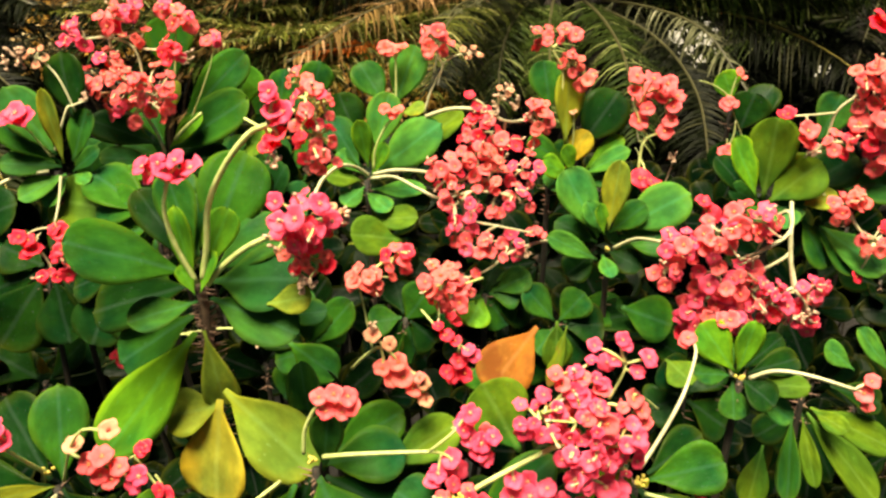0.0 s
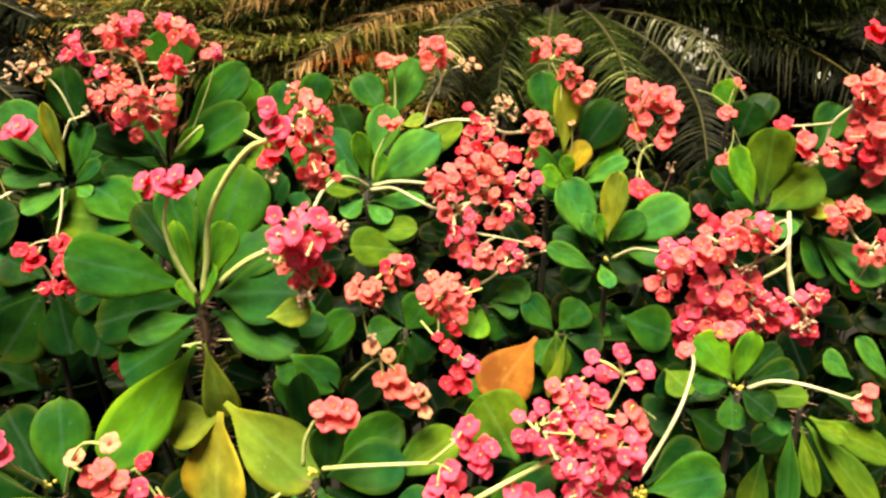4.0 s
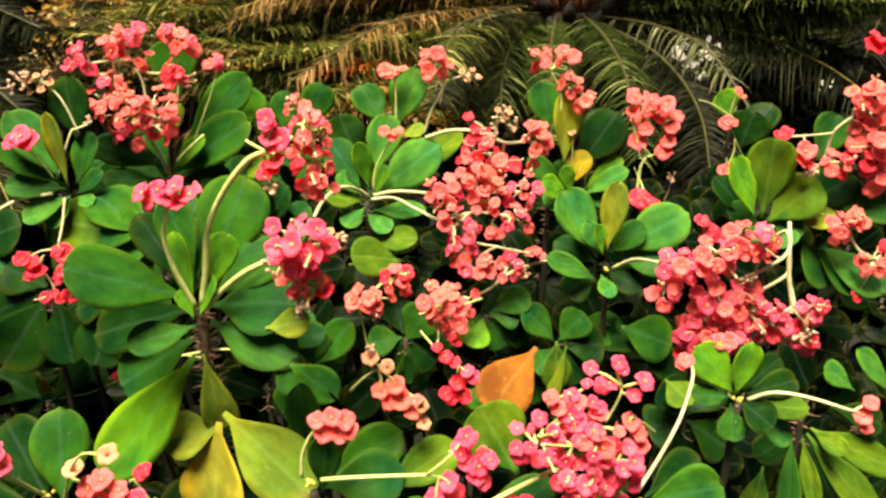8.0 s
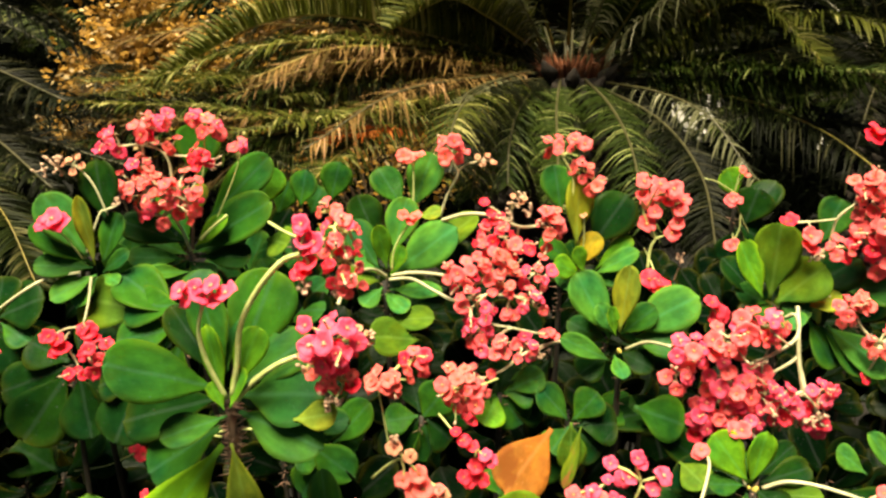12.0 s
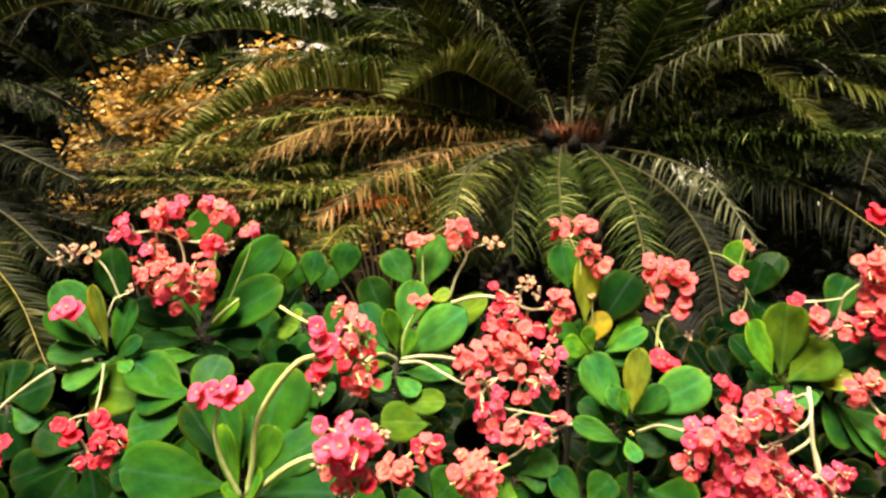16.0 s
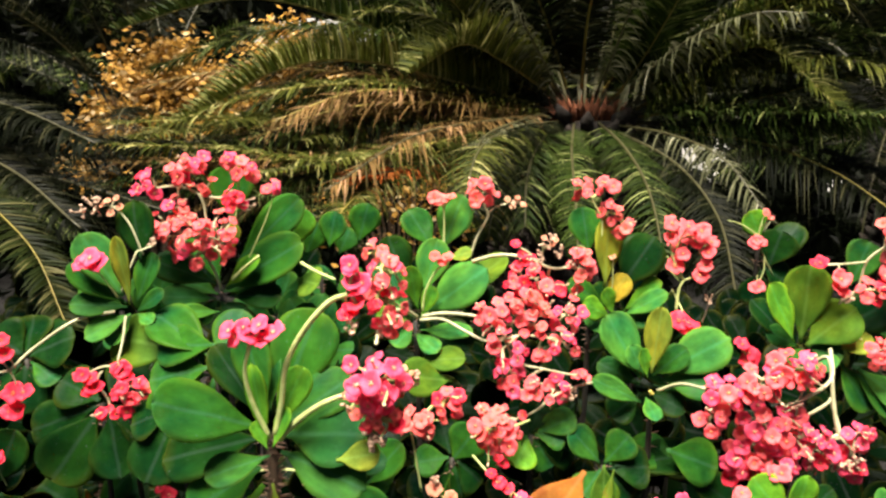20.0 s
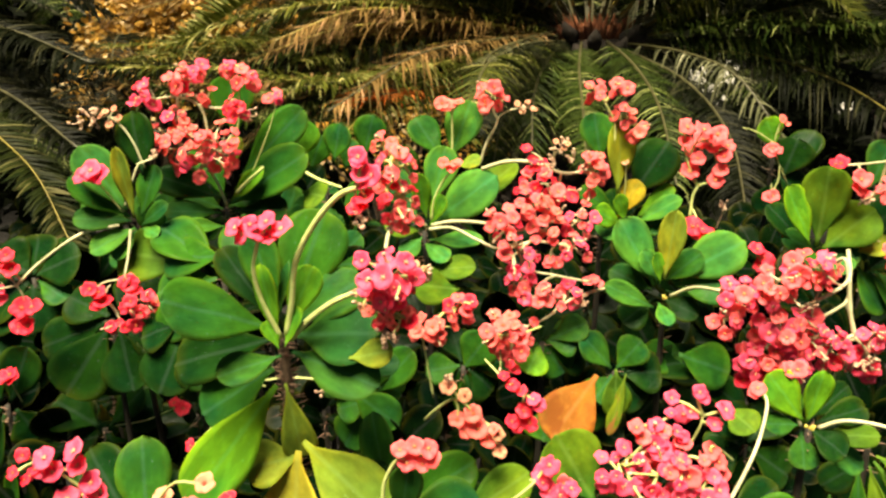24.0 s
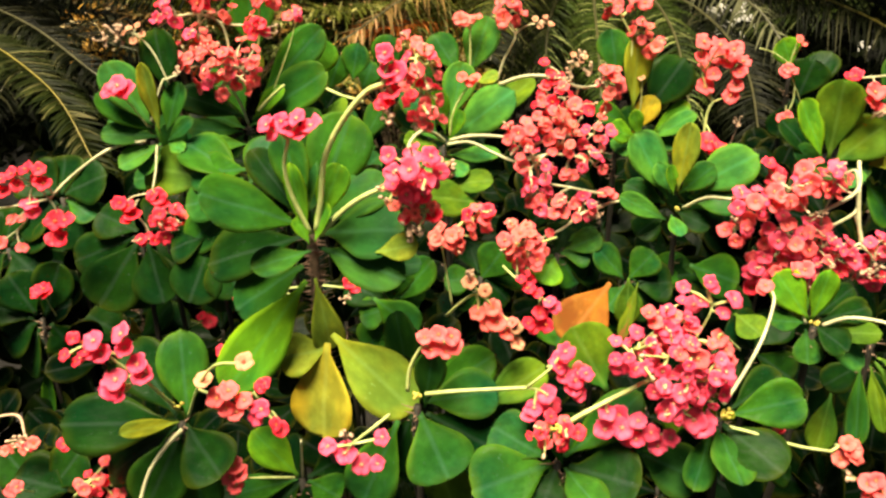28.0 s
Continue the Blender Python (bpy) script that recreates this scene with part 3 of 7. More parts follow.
# ---- cycads ----
def cycad(x, y, z, label, thick=0.16):
    c = tagged(new("sago_palm"), label, "palm", "sago palms behind the bed")
    c.matrix_basis = Matrix.Translation((x, y, 0))
    h = Heap()
    q = random.Random(int(x * 100))
    n = 9
    h.add(*tube([(x, y, z * i / n - 0.02) for i in range(n + 1)], [thick * (1.1 - 0.2 * i / n) for i in range(n + 1)], 14))
    for i in range(220):
        zz, a = z * i / 220, i * 2.39996
        o = Vector((math.cos(a), math.sin(a), 0))
        p = Vector((x, y, zz)) + o * thick * 0.9
        h.add(*tube([p, p + o * 0.05 + Vector((0, 0, 0.02)), p + o * 0.07 + Vector((0, 0, 0.05))], [0.03, 0.025, 0.006], 5))
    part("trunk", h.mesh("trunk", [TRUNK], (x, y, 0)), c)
    w = Heap()
    for i in range(120):
        a, r = i * 2.39996, 0.13 * math.sqrt((i + 0.5) / 120)
        o = Vector((math.cos(a), math.sin(a), 0))
        p = Vector((x, y, z - 0.03)) + o * r
        w.add(*tube([p, p + o * 0.02 + Vector((0, 0, 0.05 * q.uniform(0.6, 1.3))), p + o * 0.05 + Vector((0, 0, 0.09 * q.uniform(0.6, 1.3)))], [0.016, 0.011, 0.001], 4))
    part("crown_heart", w.mesh("crown_heart", [WOOL], (x, y, 0)), c, None, "rust-brown woolly scales")
    return c


def frond(c, kind, p0, p1, p2, p3, leaflet=0.15, count=132, lift=0.35, gap=0.0, rib=None, curl=0.3, seed=0, thick=0.0062):
    """A feather frond of the cycad along four points. lift: how far the leaflets stand up from the rib into a V; gap: the share of lost leaflets; curl: how far their tips bend down."""
    q = random.Random(seed * 7 + int(1000 * (p3[0] + p3[2])))
    count = round(count * 1.5)
    line = smooth_line([p0, p1, p2, p3], 9)
    n = len(line)
    h = Heap()
    h.add(*tube(line, [thick * (1 - 0.75 * i / n) for i in range(n)], 6))
    base = Vector((c.matrix_basis.translation.x, c.matrix_basis.translation.y, 0))
    f = part("frond", h.mesh("frond_rib", [rib or (RACHIS if kind in "lt" else RACHIS_DARK)], base), c)
    total = 0.0
    runs = [0.0]
    for a, b in zip(line, line[1:]):
        total += (b - a).length
        runs.append(total)
    v, faces = [], []
    for i in range(count):
        s = (0.10 + 0.90 * (i + 0.5) / count) * total
        k = max(j for j in range(n - 1) if runs[j] <= s + 1e-9)
        t = (s - runs[k]) / max(1e-6, runs[k + 1] - runs[k])
        p = line[k].lerp(line[k + 1], t)
        d = (line[min(k + 2, n - 1)] - line[max(k - 1, 0)]).normalized()
        side0 = d.cross(Vector((0, 0, 1)))
        side0 = side0.normalized() if side0.length > 0.12 else Vector((1, 0, 0))
        up = side0.cross(d).normalized()
        prof = math.sin(math.pi * min(1.0, 0.22 + 0.74 * s / total)) ** 0.6
        for sign in (-1, 1):
            if q.random() < gap:
                continue
            wild = 2.6 if kind in "tr" else 1.5
            size = leaflet * prof * (q.uniform(0.45, 1.1) if kind in "tr" else q.uniform(0.75, 1.1))
            bend = curl * q.uniform(0.4, 1.7)
            out = (side0 * sign * (0.95 + q.uniform(-0.12, 0.12)) + d * ((0.85 if kind in "tr" else 0.52) + wild * q.uniform(-0.14, 0.14)) + up * (lift + wild * q.uniform(-0.14, 0.14))).normalized()
            wide = d * 0.0036 * q.uniform(0.8, 1.2)
            m = len(v)
            for e in range(5):
                r = e / 4
                spot = p + out * size * r + Vector((0, 0, -1)) * bend * size * r * r + d * 0.12 * size * r * r
                ww = wide * (0.8 if e == 0 else (1.0 if e < 3 else (0.75 if e == 3 else 0.08)))
                v.append(spot - ww)
                v.append(spot - up * 0.0022 * (1 - r))
                v.append(spot + ww)
            for e in range(4):
                a = m + e * 3
                faces.append((a, a + 1, a + 4, a + 3))
                faces.append((a + 1, a + 2, a + 5, a + 4))
    tagged(part("frond_blade", mesh_of("frond_blade", [x - base for x in v], faces, [FROND[kind]], False), f), "", "", "", "stuff")
    return f


def crown(c, x, y, z, count, size, kinds, a0=0.0, a1=360.0, seed=1, low=-10, high=75):
    """Arching fronds round the heart of a cycad, between two bearings."""
    q = random.Random(seed)
    for i in range(count):
        a = radians(a0 + (a1 - a0) * ((i * 0.618034) % 1.0))
        e = radians(q.uniform(low, high))
        o = Vector((math.sin(a), math.cos(a), 0))
        n = size * q.uniform(0.8, 1.1)
        h0 = Vector((x, y, z)) + o * 0.05
        reach, rise = n * math.cos(e), n * math.sin(e)
        p1 = h0 + o * reach * 0.38 + Vector((0, 0, rise * 0.48 + 0.02))
        p2 = h0 + o * reach * 0.75 + Vector((0, 0, rise * 0.74 - 0.05 * n))
        p3 = h0 + o * reach * 1.05 + Vector((0, 0, rise * 0.80 - 0.24 * n))
        frond(c, kinds[i % len(kinds)], h0, p1, p2, p3, 0.17, 84, q.uniform(0.0, 0.4), 0.06, RACHIS_DARK, q.uniform(0.2, 0.6), i)


def leaf_mass(name, label, category, x0, x1, y0, y1, z0, z1, count, size, mat, seed, outline):
    """A clipped or wild wall of small leaves: an inner body and a skin of leaves with gaps."""
    q = random.Random(seed)
    v, f = [], []
    for i in range(count):
        c = Vector((q.uniform(x0, x1), q.uniform(y0, y1), q.uniform(z0, z1)))
        if not outline(c, q):
            continue
        d = Vector((q.uniform(-1, 1), q.uniform(-1, 0.4), q.uniform(-0.6, 0.8))).normalized()
        a = d.orthogonal().normalized()
        a.rotate(Matrix.Rotation(q.uniform(0, 6.28), 3, d))
        b = d.cross(a)
        n, k = size * q.uniform(0.6, 1.3), len(v)
        v += [c, c + a * n * 0.5 + b * n * 0.22, c + a * n + d * n * 0.15, c + a * n * 0.5 - b * n * 0.22]
        f += [(k, k + 1, k + 2), (k, k + 2, k + 3)]
    ob = part(name, mesh_of(name, v, f, [mat], False))
    return tagged(ob, label, category, "", "stuff")


# ---- ground and distance ----
def ground_height(x, y):
    d = math.hypot(x, y - 1)
    return 0.03 * noise.noise((x * 1.7, y * 1.7, 0.3)) + 0.012 * noise.noise((x * 7, y * 7, 2.0)) if d < 9 else 0.0


steps = [-400, -120, -40, -15] + [-8 + 0.25 * i for i in range(65)] + [15, 40, 120, 400]
gv = [(x, y + 1, ground_height(x, y + 1)) for y in steps for x in steps]
w = len(steps)
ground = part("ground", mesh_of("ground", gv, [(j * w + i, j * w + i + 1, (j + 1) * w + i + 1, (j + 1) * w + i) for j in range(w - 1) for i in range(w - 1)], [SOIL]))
tagged(ground, "garden soil under the shrubs, coloured near-black for shade", "ground", "", "structure")


# near-black leaf colour that stands for the darkness behind the fronds
FAR_LEAF_SHADE = frond_material("far_leaf_shade", (0.0010, 0.0017, 0.0007), (0.0028, 0.0042, 0.0014), (0.0056, 0.0084, 0.0028))
# an assumed evergreen screen closes the garden behind, with a few gaps towards a pale backdrop: x, z, half width, half
# height
GAPS = [(-1.42, 2.72, 0.70, 0.24), (-1.5, 2.15, 0.62, 0.18), (2.05, 1.05, 0.3, 0.2), (3.2, 0.8, 0.14, 0.11)]


def in_hedge(c, q):
    for x, z, rx, rz in GAPS:
        if ((c.x - x) / rx) ** 2 + ((c.z - z) / rz) ** 2 < 1.3 and noise.noise((c.x * 3, 0, c.z * 7)) > 0.0:
            return False
    return c.z < 4.6 + 0.6 * noise.noise((c.x, 0, 1))


leaf_mass("hedge", "assumed tall evergreen hedge behind the palms, coloured near-black for shade", "hedge", -9, 9, 5.4, 6.4, 0, 5.2, 42000, 0.14, FAR_LEAF_SHADE, 3, in_hedge)
# Solid blocks in the same near-black, as a backdrop of shade.
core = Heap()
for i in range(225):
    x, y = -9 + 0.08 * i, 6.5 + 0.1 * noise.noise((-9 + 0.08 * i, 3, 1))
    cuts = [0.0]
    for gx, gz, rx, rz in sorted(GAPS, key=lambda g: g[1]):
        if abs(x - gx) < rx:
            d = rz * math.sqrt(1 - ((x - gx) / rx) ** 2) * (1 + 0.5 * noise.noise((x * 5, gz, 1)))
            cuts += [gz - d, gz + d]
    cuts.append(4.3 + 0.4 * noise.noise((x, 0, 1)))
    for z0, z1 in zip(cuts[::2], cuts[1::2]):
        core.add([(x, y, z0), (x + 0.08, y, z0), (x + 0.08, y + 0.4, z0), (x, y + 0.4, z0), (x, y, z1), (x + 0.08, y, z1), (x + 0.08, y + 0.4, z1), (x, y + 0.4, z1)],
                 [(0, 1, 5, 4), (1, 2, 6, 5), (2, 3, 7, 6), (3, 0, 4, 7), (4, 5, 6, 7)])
tagged(part("hedge_core", core.mesh("hedge_core", [FAR_LEAF_SHADE], (0, 0, 0), False)), "solid near-black core of the hedge, standing for deep shade", "hedge", "", "structure")
# Added backdrop: stands in for the bright background seen through the gaps.
wall = Heap()
wall.add([(-14, 11, 0), (14, 11, 0), (14, 11.3, 0), (-14, 11.3, 0), (-14, 11, 5.2), (14, 11, 5.2), (14, 11.3, 5.2), (-14, 11.3, 5.2)], [(0, 1, 5, 4), (1, 2, 6, 5), (2, 3, 7, 6), (3, 0, 4, 7), (4, 5, 6, 7)])
tagged(part("wall_north", wall.mesh("wall_north", [PALE], (0, 0, 0), False)), "pale wall added behind the gaps, whitened to stand for bright background", "wall", "", "structure")


# ---- a shrub with yellow and orange leaves beyond the palm ----
def croton(x, y, z, rx, ry, count, seed, label):
    q = random.Random(seed)
    ob = tagged(new("croton_shrub"), label, "shrub")
    ob.matrix_basis = Matrix.Translation((x, y, 0))
    tw, h = Heap(), Heap()
    for i in range(26):
        a, r = i * 2.39996, math.sqrt((i + 0.5) / 26)
        top = Vector((rx * r * math.cos(a), ry * r * math.sin(a), z * (1 - 0.35 * r * r)))
        tw.add(*tube(smooth_line([(0.1 * math.cos(a), 0.1 * math.sin(a), -0.03), top * 0.5 + Vector((0, 0, 0.1)), top], 4), [0.012 - 0.001 * k for k in range(9)], 5))
        for k in range(count // 26):
            o = top + Vector((q.gauss(0, 0.09), q.gauss(0, 0.09), q.gauss(-0.04, 0.07)))
            d = Vector((q.uniform(-1, 1), q.uniform(-1, 0.2), q.uniform(-0.5, 0.6))).normalized()
            n = q.uniform(0.022, 0.05)
            s = d.orthogonal().normalized() * q.uniform(0.008, 0.016)
            h.add([o - s * 0.3, o + s * 0.3, o + d * n * 0.5 + s, o + d * n, o + d * n * 0.5 - s], [(0, 1, 2, 4), (4, 2, 3)])
    part("branch", tw.mesh("branch", [STEM], (0, 0, 0)), ob)
    tagged(part("foliage", h.mesh("foliage", [CROTON], (0, 0, 0), False), ob), "", "", "", "stuff")
    return ob


CROTON = frond_material("croton_leaf", (0.1680, 0.0844, 0.0165), (0.4410, 0.2438, 0.0495), (0.7140, 0.5437, 0.2970))
croton(-1.7, 4.1, 1.76, 0.42, 0.25, 8800, 8, "shrub with yellow and orange variegated leaves")
croton(-1.12, 4.5, 1.92, 0.3, 0.22, 4200, 12, "shrub with cream and yellow leaves behind the palm fronds")
croton(-0.45, 4.3, 1.2, 0.5, 0.3, 1300, 9, "low shrub with rusty orange leaves")


# ---- the tall shrub in front, with yellowing lower leaves ----
p = plant(-0.183, 0.675, 1.067, "tall crown-of-thorns with dark leaves, yellow lower leaves, bare thorny stem", bare=0.15, thick=0.0058, foot=(-0.179, 0.735))
leaf(p, "g", -0.180, 0.690, 1.084, 0.029, 0.029, 0.082, 0.050)
leaf(p, "n", -0.192, 0.685, 1.080, -0.045, 0.019, 0.057, 0.027, 18)
leaf(p, "g", -0.185, 0.675, 1.089, -0.020, 0.015, 0.064, 0.028, -12)
leaf(p, "g", -0.184, 0.680, 1.090, -0.009, 0.029, 0.046, 0.022)
leaf(p, "l", -0.172, 0.655, 1.085, 0.021, 0.010, 0.047, 0.023)
leaf(p, "g", -0.187, 0.665, 1.081, -0.064, -0.053, 0.041, 0.045)
leaf(p, "n", -0.194, 0.687, 1.062, -0.099, 0.019, -0.031, 0.045)
leaf(p, "b", -0.179, 0.655, 1.060, -0.042, -0.030, -0.004, 0.026, 0, 3)
leaf(p, "b", -0.173, 0.680, 1.077, 0.055, 0.019, 0.036, 0.037)
leaf(p, "b", -0.171, 0.675, 1.070, 0.069, -0.012, 0.008, 0.052)
leaf(p, "b", -0.173, 0.670, 1.057, 0.072, -0.029, -0.016, 0.037)
leaf(p, "v", -0.120, 0.645, 1.062, 0.035, -0.002, 0.007, 0.021)
leaf(p, "g", -0.132, 0.725, 1.016, 0.041, 0.000, 0.007, 0.023)
leaf(p, "g", -0.196, 0.685, 1.035, -0.063, -0.010, -0.038, 0.045)
leaf(p, "l", -0.190, 0.669, 1.026, -0.071, -0.034, -0.091, 0.044)
leaf(p, "v", -0.180, 0.663, 1.031, 0.010, 0.000, -0.071, 0.026, 0, 10)
leaf(p, "v", -0.174, 0.669, 0.957, -0.045, -0.010, -0.005, 0.035)
leaf(p, "y", -0.174, 0.667, 0.964, -0.009, -0.019, -0.088, 0.053)
leaf(p, "v", -0.169, 0.665, 0.974, 0.070, -0.012, -0.069, 0.049)
leaf(p, "v", -0.267, 0.675, 0.929, 0.030, -0.029, -0.002, 0.013)
leaf(p, "l", -0.181, 0.657, 1.071, -0.013, 0.008, 0.062, 0.015)
leaf(p, "l", -0.174, 0.650, 1.070, 0.012, 0.004, 0.032, 0.015)
leaf(p, "l", -0.179, 0.650, 1.068, -0.010, 0.004, 0.022, 0.012)
b = bouquet(p, [(-0.178, 0.655, 1.076), (-0.190, 0.650, 1.111), (-0.193, 0.645, 1.139), (-0.186, 0.640, 1.162)], 0.0024, STALK)
bloom(b, "p", -0.202, 0.638, 1.174, 0.0094)
bloom(b, "p", -0.190, 0.638, 1.177, 0.0094)
bloom(b, "p", -0.177, 0.638, 1.179, 0.0094)
bloom(b, "p", -0.166, 0.638, 1.173, 0.0094)
bloom(b, "p", -0.174, 0.638, 1.167, 0.0094)
bloom(b, "p", -0.186, 0.638, 1.171, 0.0094)
bloom(b, "p", -0.197, 0.638, 1.169, 0.0094)
finish(b)
b = bouquet(p, [(-0.173, 0.655, 1.079), (-0.166, 0.653, 1.109), (-0.160, 0.649, 1.142), (-0.143, 0.643, 1.173), (-0.121, 0.637, 1.198), (-0.104, 0.632, 1.206)], 0.0030, STALK)
bloom(b, "p", -0.101, 0.632, 1.224, 0.0090)
bloom(b, "p", -0.102, 0.632, 1.229, 0.0090)
bloom(b, "p", -0.099, 0.632, 1.210, 0.0091)
bloom(b, "p", -0.101, 0.632, 1.215, 0.0091)
bloom(b, "r", -0.103, 0.632, 1.194, 0.0092)
bloom(b, "r", -0.098, 0.632, 1.198, 0.0091)
bloom(b, "r", -0.106, 0.632, 1.190, 0.0092)
bloom(b, "p", -0.093, 0.632, 1.215, 0.0091)
ball(b, "sps", -0.075, 0.655, 1.218, 0.0128, 0.0128, 0.0137, 0.0068, 14)
ball(b, "sr", -0.078, 0.655, 1.195, 0.0147, 0.0147, 0.0156, 0.0069, 16)
ball(b, "sa", -0.071, 0.655, 1.177, 0.0096, 0.0096, 0.0105, 0.0061, 9)
ball(b, "sa", -0.087, 0.665, 1.234, 0.0069, 0.0069, 0.0104, 0.0052, 8)
sprig(b, -0.104, 0.632, 1.181, 0.0059, 9)
sprig(b, -0.078, 0.655, 1.168, 0.0070, 9)
finish(b)
b = bouquet(p, [(-0.170, 0.655, 1.075), (-0.153, 0.653, 1.093), (-0.132, 0.649, 1.109), (-0.110, 0.643, 1.120)], 0.0029, STALK)
ball(b, "p", -0.081, 0.630, 1.135, 0.0214, 0.0205, 0.0205, 0.0103, 22)
ball(b, "p", -0.087, 0.625, 1.131, 0.0127, 0.0127, 0.0144, 0.0106, 8)
ball(b, "sa", -0.082, 0.635, 1.103, 0.0175, 0.0088, 0.0088, 0.0061, 13)
ball(b, "ac", -0.060, 0.640, 1.135, 0.0070, 0.0070, 0.0122, 0.0043, 8)
ball(b, "ac", -0.104, 0.640, 1.118, 0.0053, 0.0053, 0.0097, 0.0044, 6)
bloom(b, "r", -0.092, 0.633, 1.097, 0.0079)
bloom(b, "r", -0.068, 0.633, 1.098, 0.0079)
sprig(b, -0.084, 0.633, 1.084, 0.0079, 10)
sprig(b, -0.054, 0.640, 1.136, 0.0052, 8)
sprig(b, -0.107, 0.640, 1.108, 0.0044, 6)
finish(b)

# ---- the shrub behind it, upper middle ----
p = plant(-0.081, 0.985, 1.087, "crown-of-thorns shrub with pale upright leaves and long arching flower stalks")
leaf(p, "l", -0.077, 0.975, 1.106, -0.009, -0.010, 0.055, 0.021)
leaf(p, "b", -0.088, 0.985, 1.102, -0.037, 0.019, 0.057, 0.035)
leaf(p, "h", -0.070, 0.995, 1.122, 0.016, 0.019, 0.064, 0.036, 20)
leaf(p, "h", -0.070, 0.985, 1.097, 0.074, 0.000, 0.058, 0.047)
leaf(p, "k", -0.056, 1.000, 1.099, 0.089, 0.019, 0.063, 0.038)
leaf(p, "h", -0.048, 1.030, 1.173, 0.026, 0.010, 0.067, 0.040)
leaf(p, "g", -0.061, 1.035, 1.174, -0.032, 0.019, 0.048, 0.037)
leaf(p, "v", -0.039, 1.015, 1.165, 0.028, -0.010, 0.009, 0.019)
leaf(p, "n", -0.098, 1.055, 1.121, -0.027, 0.019, 0.059, 0.041)
leaf(p, "k", -0.088, 0.985, 1.087, -0.038, -0.019, 0.013, 0.028)
leaf(p, "h", -0.075, 0.985, 1.076, 0.063, -0.029, 0.008, 0.020)
leaf(p, "h", -0.083, 0.985, 1.073, 0.030, -0.029, -0.015, 0.022)
leaf(p, "k", -0.079, 0.965, 1.041, 0.058, -0.019, 0.011, 0.029)
leaf(p, "v", -0.104, 0.965, 1.011, 0.052, -0.019, 0.020, 0.016)
leaf(p, "h", -0.084, 0.985, 1.079, -0.021, -0.029, -0.014, 0.022)
leaf(p, "l", -0.073, 0.975, 1.096, 0.016, 0.000, 0.037, 0.018)
leaf(p, "h", -0.086, 0.985, 1.095, -0.028, 0.000, 0.026, 0.023)
leaf(p, "n", -0.077, 1.015, 1.059, 0.068, 0.000, -0.007, 0.027)
b = bouquet(p, [(-0.071, 0.975, 1.104), (-0.067, 0.970, 1.130), (-0.056, 0.968, 1.153), (-0.046, 0.965, 1.165)], 0.0016)
bloom(b, "a", -0.054, 0.962, 1.177, 0.0100)
bloom(b, "a", -0.043, 0.962, 1.171, 0.0100)
bloom(b, "a", -0.039, 0.962, 1.175, 0.0100)
finish(b)
b = bouquet(p, [(-0.046, 1.020, 1.176), (-0.045, 1.020, 1.203), (-0.045, 1.020, 1.230)], 0.0016)
bloom(b, "a", -0.057, 1.020, 1.243, 0.0104)
bloom(b, "a", -0.046, 1.020, 1.241, 0.0104)
bloom(b, "a", -0.037, 1.020, 1.244, 0.0104)
bloom(b, "a", -0.052, 1.020, 1.239, 0.0105)
finish(b)
b = bouquet(p, [(-0.011, 1.020, 1.164), (-0.002, 1.020, 1.192), (0.012, 1.020, 1.219), (0.008, 1.020, 1.231)], 0.0018, STALK_PALE)
ball(b, "sa", 0.003, 1.020, 1.251, 0.0180, 0.0180, 0.0180, 0.0104, 14)
finish(b)
b = bouquet(p, [(0.012, 1.020, 1.223), (0.022, 1.020, 1.231), (0.034, 1.020, 1.235), (0.050, 1.020, 1.238)], 0.0013, STALK_PALE)
bloom(b, "c", 0.037, 1.020, 1.241, 0.0056)
bloom(b, "c", 0.050, 1.020, 1.243, 0.0056)
bloom(b, "c", 0.057, 1.020, 1.234, 0.0056)
bloom(b, "c", 0.044, 1.020, 1.232, 0.0056)
sprig(b, 0.050, 1.020, 1.236, 0.0070, 7)
finish(b)
b = bouquet(p, [(-0.078, 0.975, 1.096), (-0.090, 0.950, 1.111), (-0.100, 0.900, 1.122), (-0.108, 0.850, 1.120), (-0.104, 0.780, 1.120)], 0.0026, STALK_PALE)
finish(b)

# ---- the long heads of flowers of the middle shrub ----
b = bouquet(p, [(-0.008, 1.000, 1.163), (0.023, 0.985, 1.174), (0.057, 0.970, 1.174), (0.087, 0.960, 1.163), (0.113, 0.955, 1.165)], 0.0027, STALK_PALE)
bloom(b, "r", 0.044, 0.955, 1.193, 0.0072)
bloom(b, "r", 0.053, 0.955, 1.181, 0.0072)
bloom(b, "r", 0.048, 0.955, 1.168, 0.0073)
bloom(b, "r", 0.042, 0.955, 1.157, 0.0073)
bloom(b, "r", 0.057, 0.955, 1.169, 0.0073)
bloom(b, "r", 0.065, 0.955, 1.176, 0.0073)
ball(b, "rs", 0.056, 0.955, 1.149, 0.0280, 0.0173, 0.0173, 0.0093, 16)
ball(b, "r", 0.088, 0.960, 1.137, 0.0175, 0.0094, 0.0094, 0.0094, 8)
ball(b, "sa", 0.126, 0.955, 1.165, 0.0132, 0.0132, 0.0238, 0.0086, 13)
sprig(b, 0.083, 0.950, 1.198, 0.0085, 12)
sprig(b, 0.097, 0.950, 1.184, 0.0065, 8)
sprig(b, 0.113, 0.950, 1.167, 0.0079, 9)
sprig(b, 0.070, 0.950, 1.179, 0.0066, 6)
bloom(b, "c", 0.078, 0.948, 1.202, 0.0045)
bloom(b, "c", 0.088, 0.948, 1.194, 0.0045)
bloom(b, "c", 0.092, 0.948, 1.199, 0.0045)
finish(b)
